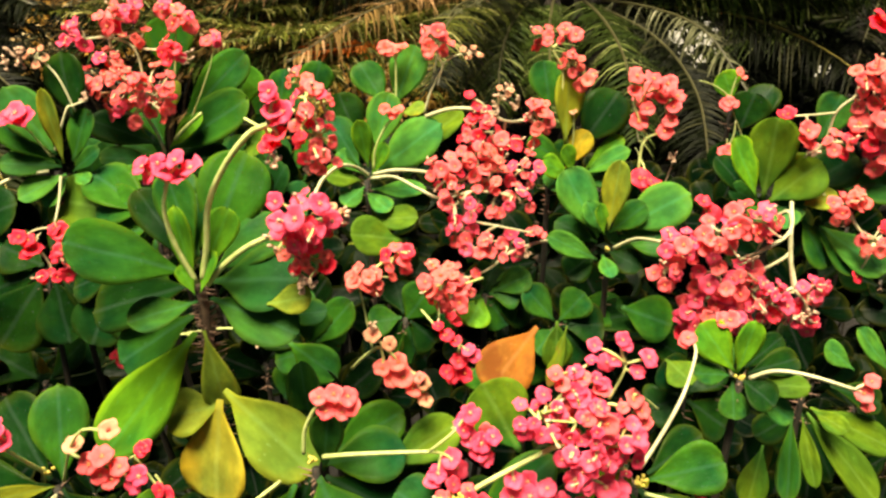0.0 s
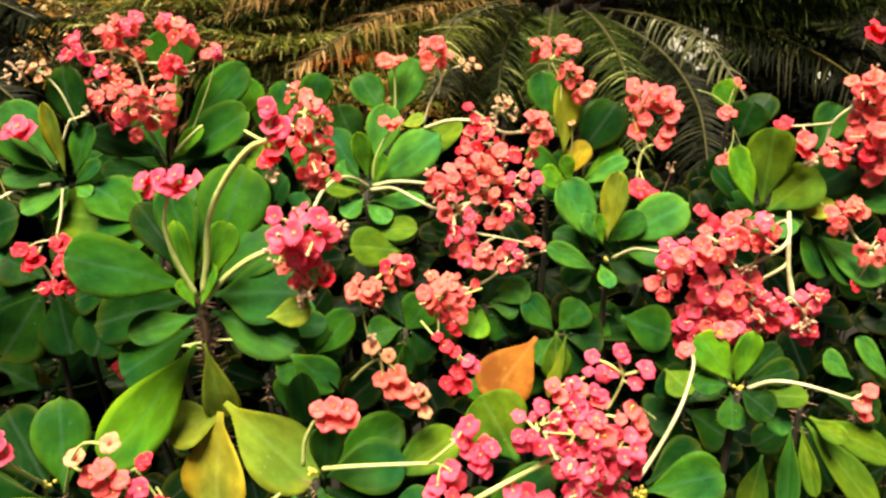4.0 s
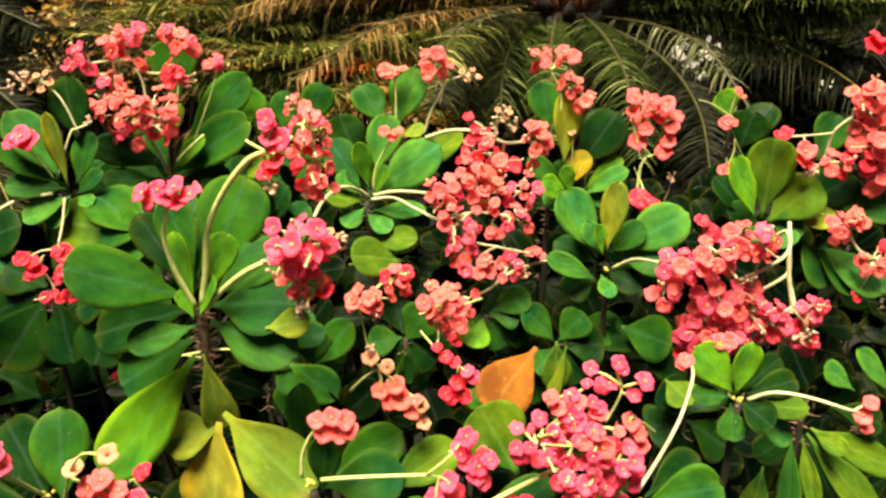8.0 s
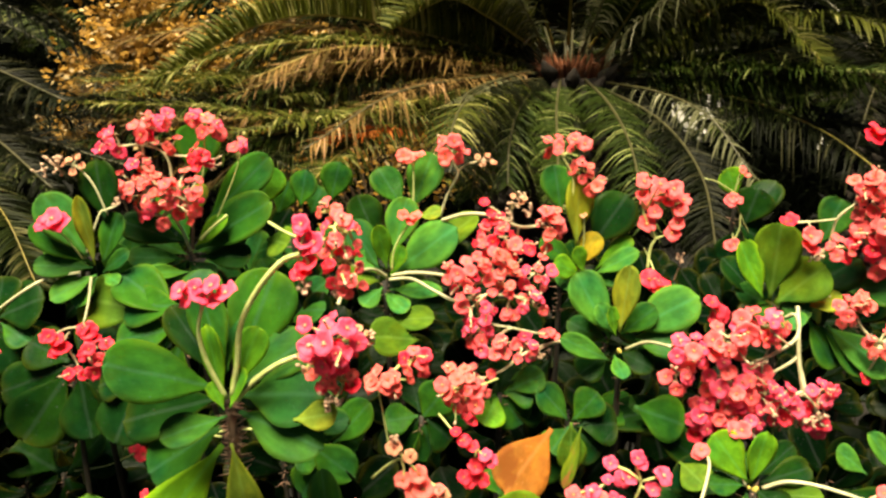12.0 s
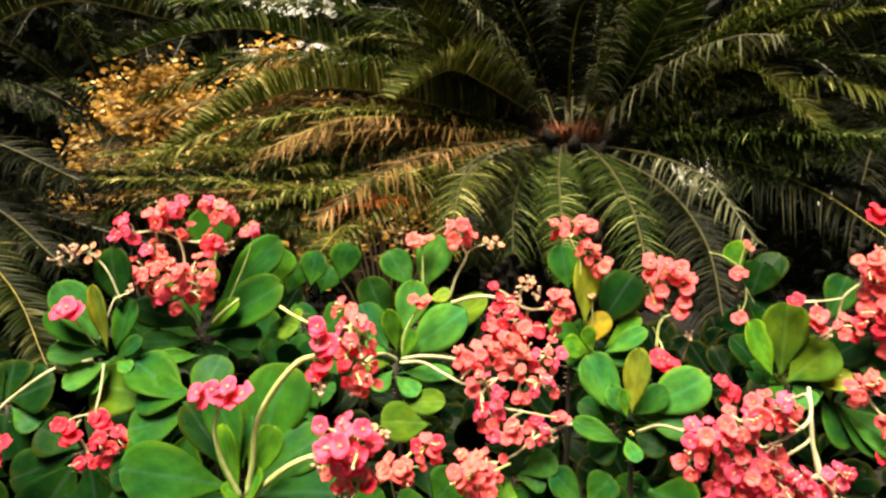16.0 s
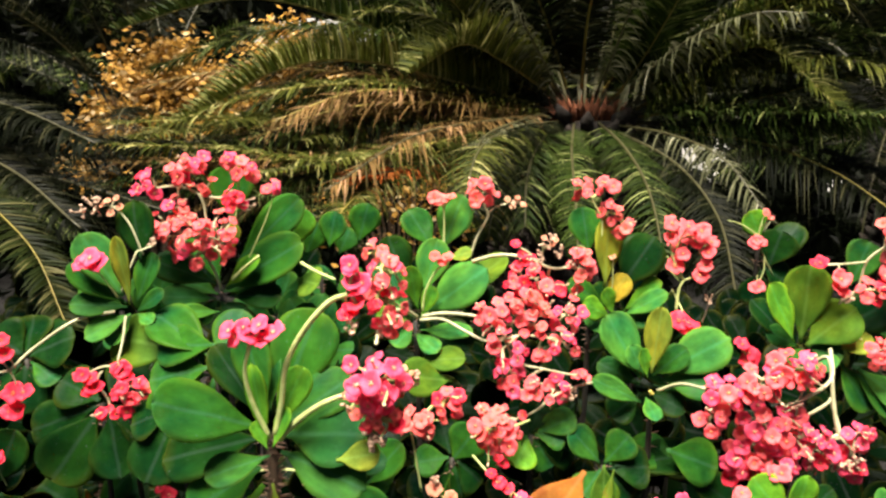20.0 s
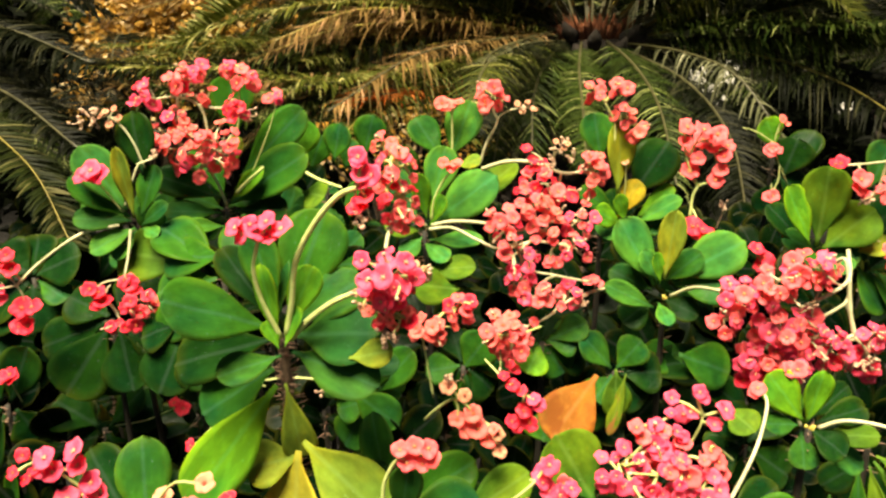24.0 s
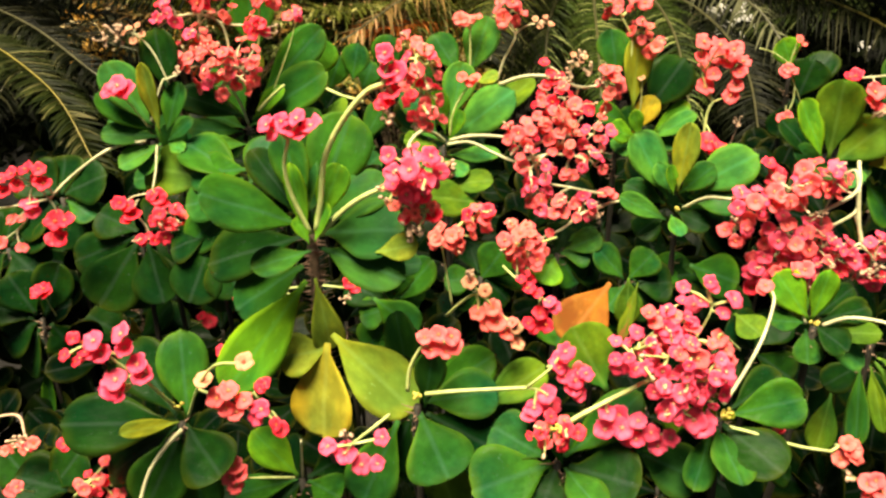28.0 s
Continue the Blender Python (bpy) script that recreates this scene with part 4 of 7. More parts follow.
b = bouquet(p, [(-0.071, 0.975, 1.097), (-0.045, 0.960, 1.105), (-0.013, 0.945, 1.107), (0.007, 0.935, 1.105), (0.032, 0.930, 1.099), (0.055, 0.930, 1.110)], 0.0024, STALK_PALE)
ball(b, "sp", 0.017, 0.928, 1.111, 0.0210, 0.0157, 0.0157, 0.0092, 13)
ball(b, "sa", 0.052, 0.930, 1.131, 0.0208, 0.0143, 0.0143, 0.0091, 12)
ball(b, "sa", 0.067, 0.930, 1.110, 0.0184, 0.0184, 0.0210, 0.0092, 12)
ball(b, "ps", 0.107, 0.940, 1.109, 0.0199, 0.0172, 0.0172, 0.0093, 12)
finish(b)
b = bouquet(p, [(-0.074, 0.975, 1.092), (-0.045, 0.960, 1.097), (-0.015, 0.940, 1.087), (0.014, 0.925, 1.079), (0.050, 0.920, 1.089), (0.083, 0.920, 1.086)], 0.0022, STALK_PALE)
ball(b, "ps", 0.097, 0.920, 1.082, 0.0209, 0.0157, 0.0157, 0.0092, 11)
ball(b, "sp", 0.034, 0.920, 1.077, 0.0197, 0.0197, 0.0223, 0.0092, 16)
ball(b, "ps", 0.036, 0.920, 1.043, 0.0173, 0.0133, 0.0133, 0.0093, 9)
bloom(b, "s", 0.071, 0.920, 1.067, 0.0085)
bloom(b, "s", 0.079, 0.920, 1.063, 0.0086)
bloom(b, "s", 0.069, 0.920, 1.062, 0.0086)
finish(b)
b = bouquet(p, [(0.055, 0.920, 1.079), (0.049, 0.918, 1.056), (0.076, 0.916, 1.049), (0.109, 0.916, 1.042)], 0.0017, STALK_PALE)
ball(b, "ps", 0.057, 0.918, 1.027, 0.0226, 0.0133, 0.0133, 0.0093, 12)
bloom(b, "s", 0.123, 0.918, 1.043, 0.0079)
bloom(b, "s", 0.129, 0.918, 1.038, 0.0079)
bloom(b, "s", 0.116, 0.918, 1.040, 0.0079)
finish(b)
b = bouquet(p, [(0.143, 0.930, 1.029), (0.114, 0.922, 1.024), (0.090, 0.916, 1.015), (0.068, 0.912, 0.998), (0.044, 0.910, 0.987)], 0.0019, STALK_PALE)
ball(b, "ps", 0.093, 0.918, 1.022, 0.0160, 0.0133, 0.0133, 0.0087, 10)
ball(b, "s", 0.029, 0.908, 0.986, 0.0240, 0.0160, 0.0160, 0.0093, 12)
ball(b, "sr", 0.023, 0.908, 0.962, 0.0175, 0.0148, 0.0148, 0.0094, 9)
sprig(b, 0.110, 0.918, 1.017, 0.0080, 7)
bloom(b, "r", 0.029, 0.900, 0.936, 0.0081)
bloom(b, "r", 0.023, 0.900, 0.942, 0.0081)
finish(b)

# ---- the shrub in the middle distance with fresh green leaves ----
p = plant(0.208, 0.930, 0.995, "crown-of-thorns shrub with a fresh green rosette of upright spoon-shaped leaves")
leaf(p, "h", 0.196, 0.930, 1.031, -0.038, 0.010, 0.074, 0.044)
leaf(p, "v", 0.205, 0.920, 1.043, 0.009, 0.000, 0.077, 0.026)
leaf(p, "h", 0.219, 0.930, 1.040, 0.075, 0.000, 0.043, 0.046)
leaf(p, "g", 0.222, 0.935, 1.031, 0.057, -0.019, -0.003, 0.035)
leaf(p, "h", 0.197, 0.930, 1.003, -0.058, -0.019, 0.034, 0.023)
leaf(p, "g", 0.193, 0.950, 1.036, -0.010, 0.019, 0.031, 0.029)
leaf(p, "n", 0.210, 0.940, 1.011, 0.036, -0.019, -0.013, 0.029)
leaf(p, "n", 0.198, 0.940, 1.011, -0.035, -0.010, -0.025, 0.032)
leaf(p, "h", 0.202, 0.930, 1.010, 0.006, -0.029, -0.016, 0.019)
leaf(p, "h", 0.198, 0.925, 1.038, -0.016, 0.000, 0.036, 0.024, 20)
leaf(p, "g", 0.209, 0.930, 1.037, 0.038, 0.000, 0.032, 0.027)
leaf(p, "g", 0.199, 0.950, 1.018, -0.046, 0.019, 0.021, 0.028)
leaf(p, "n", 0.216, 0.950, 1.018, 0.060, 0.000, -0.025, 0.029)
leaf(p, "l", 0.200, 0.918, 1.038, -0.007, 0.000, 0.035, 0.016)
buds(p, 0.204, 0.910, 1.019, 6)
b = bouquet(p, [(0.213, 0.920, 1.021), (0.229, 0.885, 1.043), (0.246, 0.850, 1.051)], 0.0023, STALK_PALE)
ball(b, "sp", 0.268, 0.850, 1.043, 0.0197, 0.0200, 0.0197, 0.0106, 17)
ball(b, "s", 0.306, 0.850, 1.056, 0.0233, 0.0159, 0.0146, 0.0106, 15)
ball(b, "sp", 0.336, 0.850, 1.076, 0.0264, 0.0167, 0.0153, 0.0111, 16)
bloom(b, "s", 0.362, 0.850, 1.065, 0.0105)
bloom(b, "s", 0.357, 0.850, 1.055, 0.0105)
bloom(b, "s", 0.347, 0.850, 1.065, 0.0105)
ball(b, "ps", 0.256, 0.850, 1.017, 0.0114, 0.0132, 0.0177, 0.0101, 11)
finish(b)

# ---- the shrub at the edge of the bed with broad light leaves ----
p = plant(0.409, 0.970, 1.056, "crown-of-thorns shrub with broad light green leaves and thick pale flower stalks")
leaf(p, "k", 0.399, 0.970, 1.068, 0.005, 0.000, 0.091, 0.046)
leaf(p, "k", 0.404, 0.965, 1.065, 0.048, -0.010, 0.048, 0.049)
leaf(p, "l", 0.389, 0.965, 1.070, -0.031, 0.000, 0.068, 0.036)
leaf(p, "n", 0.397, 0.990, 1.057, -0.041, 0.019, 0.053, 0.035)
leaf(p, "n", 0.436, 0.980, 1.071, 0.068, 0.000, 0.045, 0.044)
leaf(p, "g", 0.430, 0.980, 1.065, 0.063, 0.000, 0.021, 0.031)
leaf(p, "v", 0.431, 0.970, 1.065, 0.044, -0.019, 0.008, 0.030)
leaf(p, "b", 0.478, 1.020, 1.128, 0.026, 0.010, 0.053, 0.041)
leaf(p, "g", 0.403, 0.980, 1.058, -0.035, 0.010, 0.019, 0.028)
leaf(p, "g", 0.404, 0.970, 1.059, -0.024, -0.029, -0.011, 0.025)
leaf(p, "h", 0.413, 0.970, 1.058, 0.012, -0.029, -0.013, 0.027)
leaf(p, "g", 0.409, 0.970, 1.062, 0.032, -0.019, -0.004, 0.029)
b = bouquet(p, [(0.402, 0.930, 1.058), (0.408, 0.916, 1.065), (0.407, 0.902, 1.041), (0.400, 0.888, 1.024), (0.368, 0.874, 1.011), (0.347, 0.860, 1.008)], 0.00246, STALK_PALE)
ball(b, "sp", 0.319, 0.860, 1.010, 0.0313, 0.0194, 0.0185, 0.0115, 21)
ball(b, "sp", 0.347, 0.860, 0.990, 0.0280, 0.0175, 0.0164, 0.0109, 18)
ball(b, "ps", 0.311, 0.870, 0.976, 0.0259, 0.0210, 0.0207, 0.0111, 20)
ball(b, "sp", 0.332, 0.860, 0.962, 0.0254, 0.0156, 0.0137, 0.0117, 13)
ball(b, "ps", 0.287, 0.860, 0.962, 0.0144, 0.0146, 0.0131, 0.0104, 10)
bloom(b, "r", 0.283, 0.860, 0.941, 0.0105)
bloom(b, "r", 0.308, 0.860, 0.948, 0.0105)
bloom(b, "s", 0.359, 0.860, 1.056, 0.0106)
bloom(b, "s", 0.352, 0.860, 1.016, 0.0108)
finish(b)
b = bouquet(p, [(0.406, 0.900, 1.021), (0.408, 0.885, 1.001), (0.407, 0.870, 0.986)], 0.00246, STALK_PALE)
ball(b, "pr", 0.382, 0.870, 0.971, 0.0196, 0.0157, 0.0144, 0.0105, 13)
ball(b, "ps", 0.418, 0.870, 0.982, 0.0114, 0.0125, 0.0101, 0.0110, 6)
ball(b, "pr", 0.423, 0.870, 0.951, 0.0125, 0.0105, 0.0085, 0.0092, 8)
sprig(b, 0.406, 0.870, 0.958, 0.0129, 12)
sprig(b, 0.382, 0.870, 0.951, 0.0074, 6)
finish(b)
b = bouquet(p, [(0.443, 0.970, 1.111), (0.459, 0.963, 1.138), (0.463, 0.957, 1.172), (0.479, 0.950, 1.192)], 0.00197, STALK_PALE)
ball(b, "sa", 0.494, 0.950, 1.213, 0.0211, 0.0202, 0.0198, 0.0107, 18)
ball(b, "s", 0.508, 0.950, 1.169, 0.0230, 0.0230, 0.0230, 0.0115, 19)
ball(b, "sr", 0.502, 0.950, 1.147, 0.0181, 0.0134, 0.0116, 0.0103, 11)
ball(b, "ps", 0.520, 0.950, 1.121, 0.0166, 0.0146, 0.0127, 0.0111, 10)
bloom(b, "r", 0.406, 0.950, 1.171, 0.0109)
bloom(b, "r", 0.400, 0.950, 1.170, 0.0109)
bloom(b, "s", 0.431, 0.950, 1.152, 0.0116)
bloom(b, "s", 0.430, 0.950, 1.141, 0.0117)
ball(b, "s", 0.539, 0.950, 1.185, 0.0200, 0.0203, 0.0327, 0.0108, 25)
finish(b)
b = bouquet(p, [(0.436, 0.970, 1.114), (0.452, 0.960, 1.131), (0.462, 0.950, 1.139)], 0.0018, STALK_PALE)
ball(b, "sr", 0.467, 0.950, 1.137, 0.0120, 0.0135, 0.0120, 0.0097, 9)
bloom(b, "s", 0.437, 0.950, 1.135, 0.0091)
bloom(b, "s", 0.478, 0.950, 1.141, 0.0091)
sprig(b, 0.441, 0.950, 1.128, 0.0064, 6)
finish(b)
b = bouquet(p, [(0.457, 0.970, 1.083), (0.477, 0.950, 1.067), (0.479, 0.930, 1.069)], 0.00164, STALK_PALE)
ball(b, "s", 0.474, 0.930, 1.069, 0.0120, 0.0135, 0.0133, 0.0098, 10)
ball(b, "a", 0.487, 0.930, 1.079, 0.0100, 0.0104, 0.0087, 0.0084, 8)
bloom(b, "a", 0.469, 0.930, 1.051, 0.0092)
bloom(b, "a", 0.498, 0.930, 1.072, 0.0091)
finish(b)
b = bouquet(p, [(0.480, 0.930, 1.066), (0.494, 0.925, 1.043), (0.510, 0.920, 1.031)], 0.00197, STALK_PALE)
ball(b, "sa", 0.513, 0.920, 1.028, 0.0189, 0.0136, 0.0124, 0.0091, 14)
bloom(b, "r", 0.498, 0.920, 0.986, 0.0093)
bloom(b, "r", 0.521, 0.920, 1.048, 0.0091)
finish(b)
leaf(p, "g", 0.484, 0.970, 1.083, 0.068, -0.020, 0.005, 0.047)
leaf(p, "h", 0.472, 0.970, 1.034, 0.054, -0.050, -0.040, 0.040)
leaf(p, "g", 0.465, 0.970, 1.034, 0.041, -0.040, -0.044, 0.034)
leaf(p, "g", 0.450, 0.970, 1.041, 0.026, -0.020, -0.051, 0.041)
bloom(b, "r", 0.501, 0.970, 1.269, 0.0126)
bloom(b, "r", 0.504, 0.970, 1.276, 0.0126)

b = bouquet(p, [(0.401, 0.900, 1.081), (0.389, 0.868, 1.057), (0.362, 0.858, 1.041), (0.333, 0.852, 1.030)], 0.0024, STALK_PALE)
sprig(b, 0.346, 0.850, 1.031, 0.0061, 6)
finish(b)
b = bouquet(p, [(0.389, 0.868, 1.058), (0.392, 0.862, 1.023), (0.397, 0.858, 0.994)], 0.0026, STALK_PALE)
finish(b)
b = bouquet(p, [(0.396, 0.858, 0.996), (0.382, 0.855, 0.990), (0.367, 0.852, 0.979)], 0.0017, STALK_PALE)
ball(b, "pr", 0.373, 0.856, 0.992, 0.0136, 0.0099, 0.0099, 0.0087, 7)
sprig(b, 0.365, 0.850, 0.972, 0.0050, 5)
finish(b)
b = bouquet(p, [(0.396, 0.858, 0.995), (0.410, 0.856, 0.981), (0.418, 0.855, 0.964)], 0.0017, STALK_PALE)
ball(b, "pr", 0.421, 0.858, 0.998, 0.0149, 0.0099, 0.0099, 0.0093, 8)
sprig(b, 0.416, 0.854, 0.965, 0.0087, 10)
sprig(b, 0.402, 0.854, 0.963, 0.0050, 6)
finish(b)

# ---- the shrub with a yellow leaf behind ----
p = plant(0.149, 1.040, 1.072, "crown-of-thorns shrub with upright leaves, one of them bright yellow")
leaf(p, "v", 0.165, 1.020, 1.126, 0.003, 0.000, 0.087, 0.032)
leaf(p, "g", 0.150, 1.060, 1.164, -0.008, 0.019, 0.056, 0.038)
leaf(p, "n", 0.188, 1.040, 1.120, 0.048, 0.019, 0.064, 0.052)
leaf(p, "y", 0.169, 1.030, 1.093, 0.022, -0.010, 0.046, 0.026)
leaf(p, "h", 0.191, 1.030, 1.084, 0.050, -0.019, 0.035, 0.025)
leaf(p, "g", 0.172, 1.040, 1.094, -0.048, 0.000, 0.033, 0.029)
leaf(p, "l", 0.174, 1.030, 1.084, -0.034, -0.019, 0.021, 0.028)
leaf(p, "g", 0.178, 1.040, 1.086, -0.015, 0.010, 0.038, 0.027)
leaf(p, "l", 0.178, 1.020, 1.087, -0.013, -0.010, 0.037, 0.020)
leaf(p, "g", 0.189, 1.040, 1.081, 0.036, -0.019, 0.004, 0.029)
leaf(p, "h", 0.172, 1.040, 1.081, -0.026, -0.019, -0.010, 0.028)
leaf(p, "l", 0.193, 1.040, 1.087, 0.048, 0.010, 0.040, 0.020)
b = bouquet(p, [(0.171, 1.030, 1.122), (0.158, 1.020, 1.170), (0.159, 1.020, 1.212), (0.145, 1.020, 1.241)], 0.0018)
ball(b, "s", 0.134, 1.020, 1.257, 0.0124, 0.0124, 0.0138, 0.0096, 7)
ball(b, "s", 0.162, 1.020, 1.260, 0.0110, 0.0110, 0.0110, 0.0096, 6)
ball(b, "sa", 0.169, 1.020, 1.227, 0.0125, 0.0125, 0.0139, 0.0090, 8)
ball(b, "sa", 0.187, 1.020, 1.209, 0.0112, 0.0112, 0.0126, 0.0091, 6)
finish(b)
b = bouquet(p, [(0.173, 1.030, 1.090), (0.176, 1.025, 1.128), (0.175, 1.020, 1.161)], 0.00115)
bloom(b, "c", 0.174, 1.020, 1.166, 0.0051)
finish(b)
b = bouquet(p, [(0.262, 1.030, 1.091), (0.264, 1.030, 1.119), (0.270, 1.030, 1.133)], 0.00213)
bloom(b, "s", 0.251, 1.030, 1.208, 0.0122)
bloom(b, "s", 0.272, 1.030, 1.204, 0.0122)
bloom(b, "s", 0.290, 1.030, 1.198, 0.0122)
bloom(b, "s", 0.249, 1.030, 1.189, 0.0123)
bloom(b, "s", 0.288, 1.040, 1.181, 0.0124)
bloom(b, "s", 0.267, 1.030, 1.168, 0.0124)
bloom(b, "s", 0.300, 1.030, 1.170, 0.0123)
bloom(b, "s", 0.257, 1.030, 1.152, 0.0124)
bloom(b, "s", 0.297, 1.030, 1.153, 0.0124)
bloom(b, "s", 0.291, 1.030, 1.140, 0.0125)
bloom(b, "s", 0.278, 1.050, 1.189, 0.0125)
bloom(b, "s", 0.263, 1.050, 1.175, 0.0126)
bloom(b, "s", 0.306, 1.040, 1.182, 0.0124)
finish(b)
b = bouquet(p, [(0.261, 1.050, 1.116), (0.267, 1.025, 1.097), (0.266, 1.000, 1.087)], 0.00115)
bloom(b, "r", 0.257, 1.000, 1.086, 0.0145)
bloom(b, "r", 0.273, 1.000, 1.081, 0.0145)
bloom(b, "r", 0.267, 1.000, 1.078, 0.0146)
finish(b)
b = bouquet(p, [(0.299, 1.050, 1.038), (0.296, 1.000, 1.057)], 0.00115)
bloom(b, "r", 0.295, 1.000, 1.066, 0.0117)
bloom(b, "r", 0.307, 1.000, 1.063, 0.0117)
finish(b)
b = bouquet(p, [(0.339, 1.000, 1.027), (0.338, 0.980, 1.047)], 0.00115)
bloom(b, "r", 0.332, 0.980, 1.061, 0.0107)
bloom(b, "r", 0.341, 0.980, 1.050, 0.0107)
bloom(b, "r", 0.347, 0.980, 1.045, 0.0108)
bloom(b, "r", 0.337, 0.980, 1.039, 0.0108)
finish(b)
b = bouquet(p, [(0.303, 1.050, 1.070), (0.306, 1.045, 1.086), (0.308, 1.040, 1.100)], 0.00098, STALK_DRY)
sprig(b, 0.308, 1.040, 1.103, 0.0063, 7)
finish(b)

# ---- the low shrub with a small rosette ----
p = plant(0.293, 0.720, 0.958, "small crown-of-thorns shrub with a low rosette of rounded leaves")
leaf(p, "l", 0.287, 0.720, 0.965, -0.032, 0.000, 0.045, 0.031)
leaf(p, "l", 0.287, 0.715, 0.967, 0.011, 0.000, 0.048, 0.023)
leaf(p, "n", 0.303, 0.730, 0.959, 0.048, 0.010, 0.010, 0.023)
leaf(p, "n", 0.294, 0.720, 0.958, 0.024, -0.019, -0.015, 0.029)
leaf(p, "b", 0.283, 0.720, 0.962, -0.034, -0.010, 0.007, 0.019)
leaf(p, "b", 0.288, 0.725, 0.953, -0.002, -0.019, -0.027, 0.024)
leaf(p, "k", 0.307, 0.730, 0.946, 0.049, -0.010, 0.005, 0.021)
leaf(p, "h", 0.308, 0.730, 0.940, 0.038, -0.010, -0.024, 0.021)
leaf(p, "g", 0.290, 0.730, 0.962, -0.007, 0.019, 0.020, 0.018)
leaf(p, "n", 0.304, 0.740, 0.959, 0.038, 0.019, 0.022, 0.022)
buds(p, 0.282, 0.700, 0.969, 5)
b = bouquet(p, [(0.301, 0.720, 0.959), (0.320, 0.713, 0.970), (0.348, 0.707, 0.969), (0.387, 0.700, 0.959)], 0.00213, STALK_PALE)
bloom(b, "s", 0.396, 0.700, 0.955, 0.0085)
bloom(b, "s", 0.401, 0.700, 0.967, 0.0084)
bloom(b, "s", 0.401, 0.700, 0.943, 0.0085)
finish(b)
b = bouquet(p, [(0.285, 0.720, 0.961), (0.278, 0.725, 0.984), (0.275, 0.730, 1.007)], 0.00164, STALK_PALE)
bloom(b, "s", 0.274, 0.730, 1.012, 0.0087)
bloom(b, "s", 0.281, 0.730, 1.013, 0.0087)
finish(b)

# ---- the long strap leaves at the edge ----
p = plant(0.384, 0.780, 0.922, "crown-of-thorns shrub with long hanging yellow-green leaves")
leaf(p, "k", 0.391, 0.780, 0.888, 0.067, -0.029, -0.080, 0.033)
leaf(p, "k", 0.385, 0.775, 0.886, 0.008, -0.029, -0.059, 0.016, 30)
leaf(p, "g", 0.377, 0.780, 0.884, -0.012, -0.039, -0.068, 0.020, 20)
leaf(p, "k", 0.352, 0.780, 0.849, -0.020, -0.029, -0.049, 0.025)
leaf(p, "h", 0.501, 0.830, 0.908, -0.039, -0.000, 0.049, 0.022)
leaf(p, "h", 0.462, 0.830, 0.911, -0.034, 0.000, 0.028, 0.023)
leaf(p, "n", 0.386, 0.790, 0.881, -0.037, 0.000, -0.027, 0.028)
leaf(p, "n", 0.397, 0.800, 0.875, 0.047, 0.000, -0.082, 0.033)
leaf(p, "k", 0.406, 0.800, 0.882, 0.091, 0.000, -0.047, 0.031)
leaf(p, "k", 0.398, 0.780, 0.890, 0.020, -0.029, -0.005, 0.018, 25)
leaf(p, "n", 0.428, 0.810, 0.903, 0.055, 0.000, -0.020, 0.028)

# ---- the shrub in front with the large rose-red heads ----
p = plant(0.173, 0.610, 0.922, "crown-of-thorns shrub with glossy leaves and yellow young buds")
leaf(p, "g", 0.181, 0.610, 0.926, 0.058, 0.000, 0.016, 0.035)
leaf(p, "n", 0.182, 0.610, 0.932, 0.050, 0.030, 0.015, 0.029)
leaf(p, "n", 0.177, 0.610, 0.917, 0.035, -0.040, -0.018, 0.039)
leaf(p, "b", 0.171, 0.610, 0.916, 0.008, -0.050, -0.019, 0.031)
leaf(p, "g", 0.168, 0.610, 0.912, -0.019, -0.030, -0.037, 0.024)
leaf(p, "n", 0.169, 0.610, 0.916, -0.011, 0.020, -0.041, 0.030)
leaf(p, "v", 0.172, 0.610, 0.920, -0.017, -0.020, 0.025, 0.011)
leaf(p, "v", 0.173, 0.610, 0.920, 0.000, -0.030, 0.023, 0.008)
leaf(p, "g", 0.176, 0.610, 0.906, 0.029, -0.010, -0.056, 0.029)
leaf(p, "n", 0.188, 0.610, 0.907, 0.068, 0.030, -0.068, 0.025)
buds(p, 0.172, 0.590, 0.937, 9)
b = bouquet(p, [(0.176, 0.610, 0.937), (0.199, 0.632, 0.957), (0.220, 0.655, 0.979), (0.234, 0.677, 1.002), (0.240, 0.700, 1.004)], 0.0018, STALK_PALE)
bloom(b, "s", 0.234, 0.700, 1.009, 0.0074)
bloom(b, "s", 0.230, 0.700, 1.004, 0.0074)
finish(b)
b = bouquet(p, [(0.179, 0.600, 0.921), (0.202, 0.597, 0.916), (0.233, 0.593, 0.908), (0.260, 0.590, 0.905)], 0.00164)
bloom(b, "a", 0.269, 0.590, 0.898, 0.0080)
bloom(b, "a", 0.280, 0.590, 0.900, 0.0080)
bloom(b, "a", 0.272, 0.590, 0.913, 0.0079)
bloom(b, "a", 0.277, 0.590, 0.908, 0.0080)
sprig(b, 0.279, 0.590, 0.883, 0.0033, 5)
finish(b)
b = bouquet(p, [(0.277, 0.600, 0.881), (0.290, 0.595, 0.873), (0.298, 0.590, 0.869)], 0.00115)
bloom(b, "s", 0.295, 0.590, 0.873, 0.0095)
bloom(b, "s", 0.301, 0.590, 0.877, 0.0095)
bloom(b, "s", 0.307, 0.590, 0.866, 0.0095)
bloom(b, "s", 0.299, 0.590, 0.861, 0.0096)
finish(b)
b = bouquet(p, [(0.220, 0.630, 0.876), (0.228, 0.630, 0.894), (0.232, 0.630, 0.903)], 0.00115)
bloom(b, "r", 0.231, 0.630, 0.906, 0.0065)
bloom(b, "r", 0.233, 0.630, 0.901, 0.0065)
finish(b)

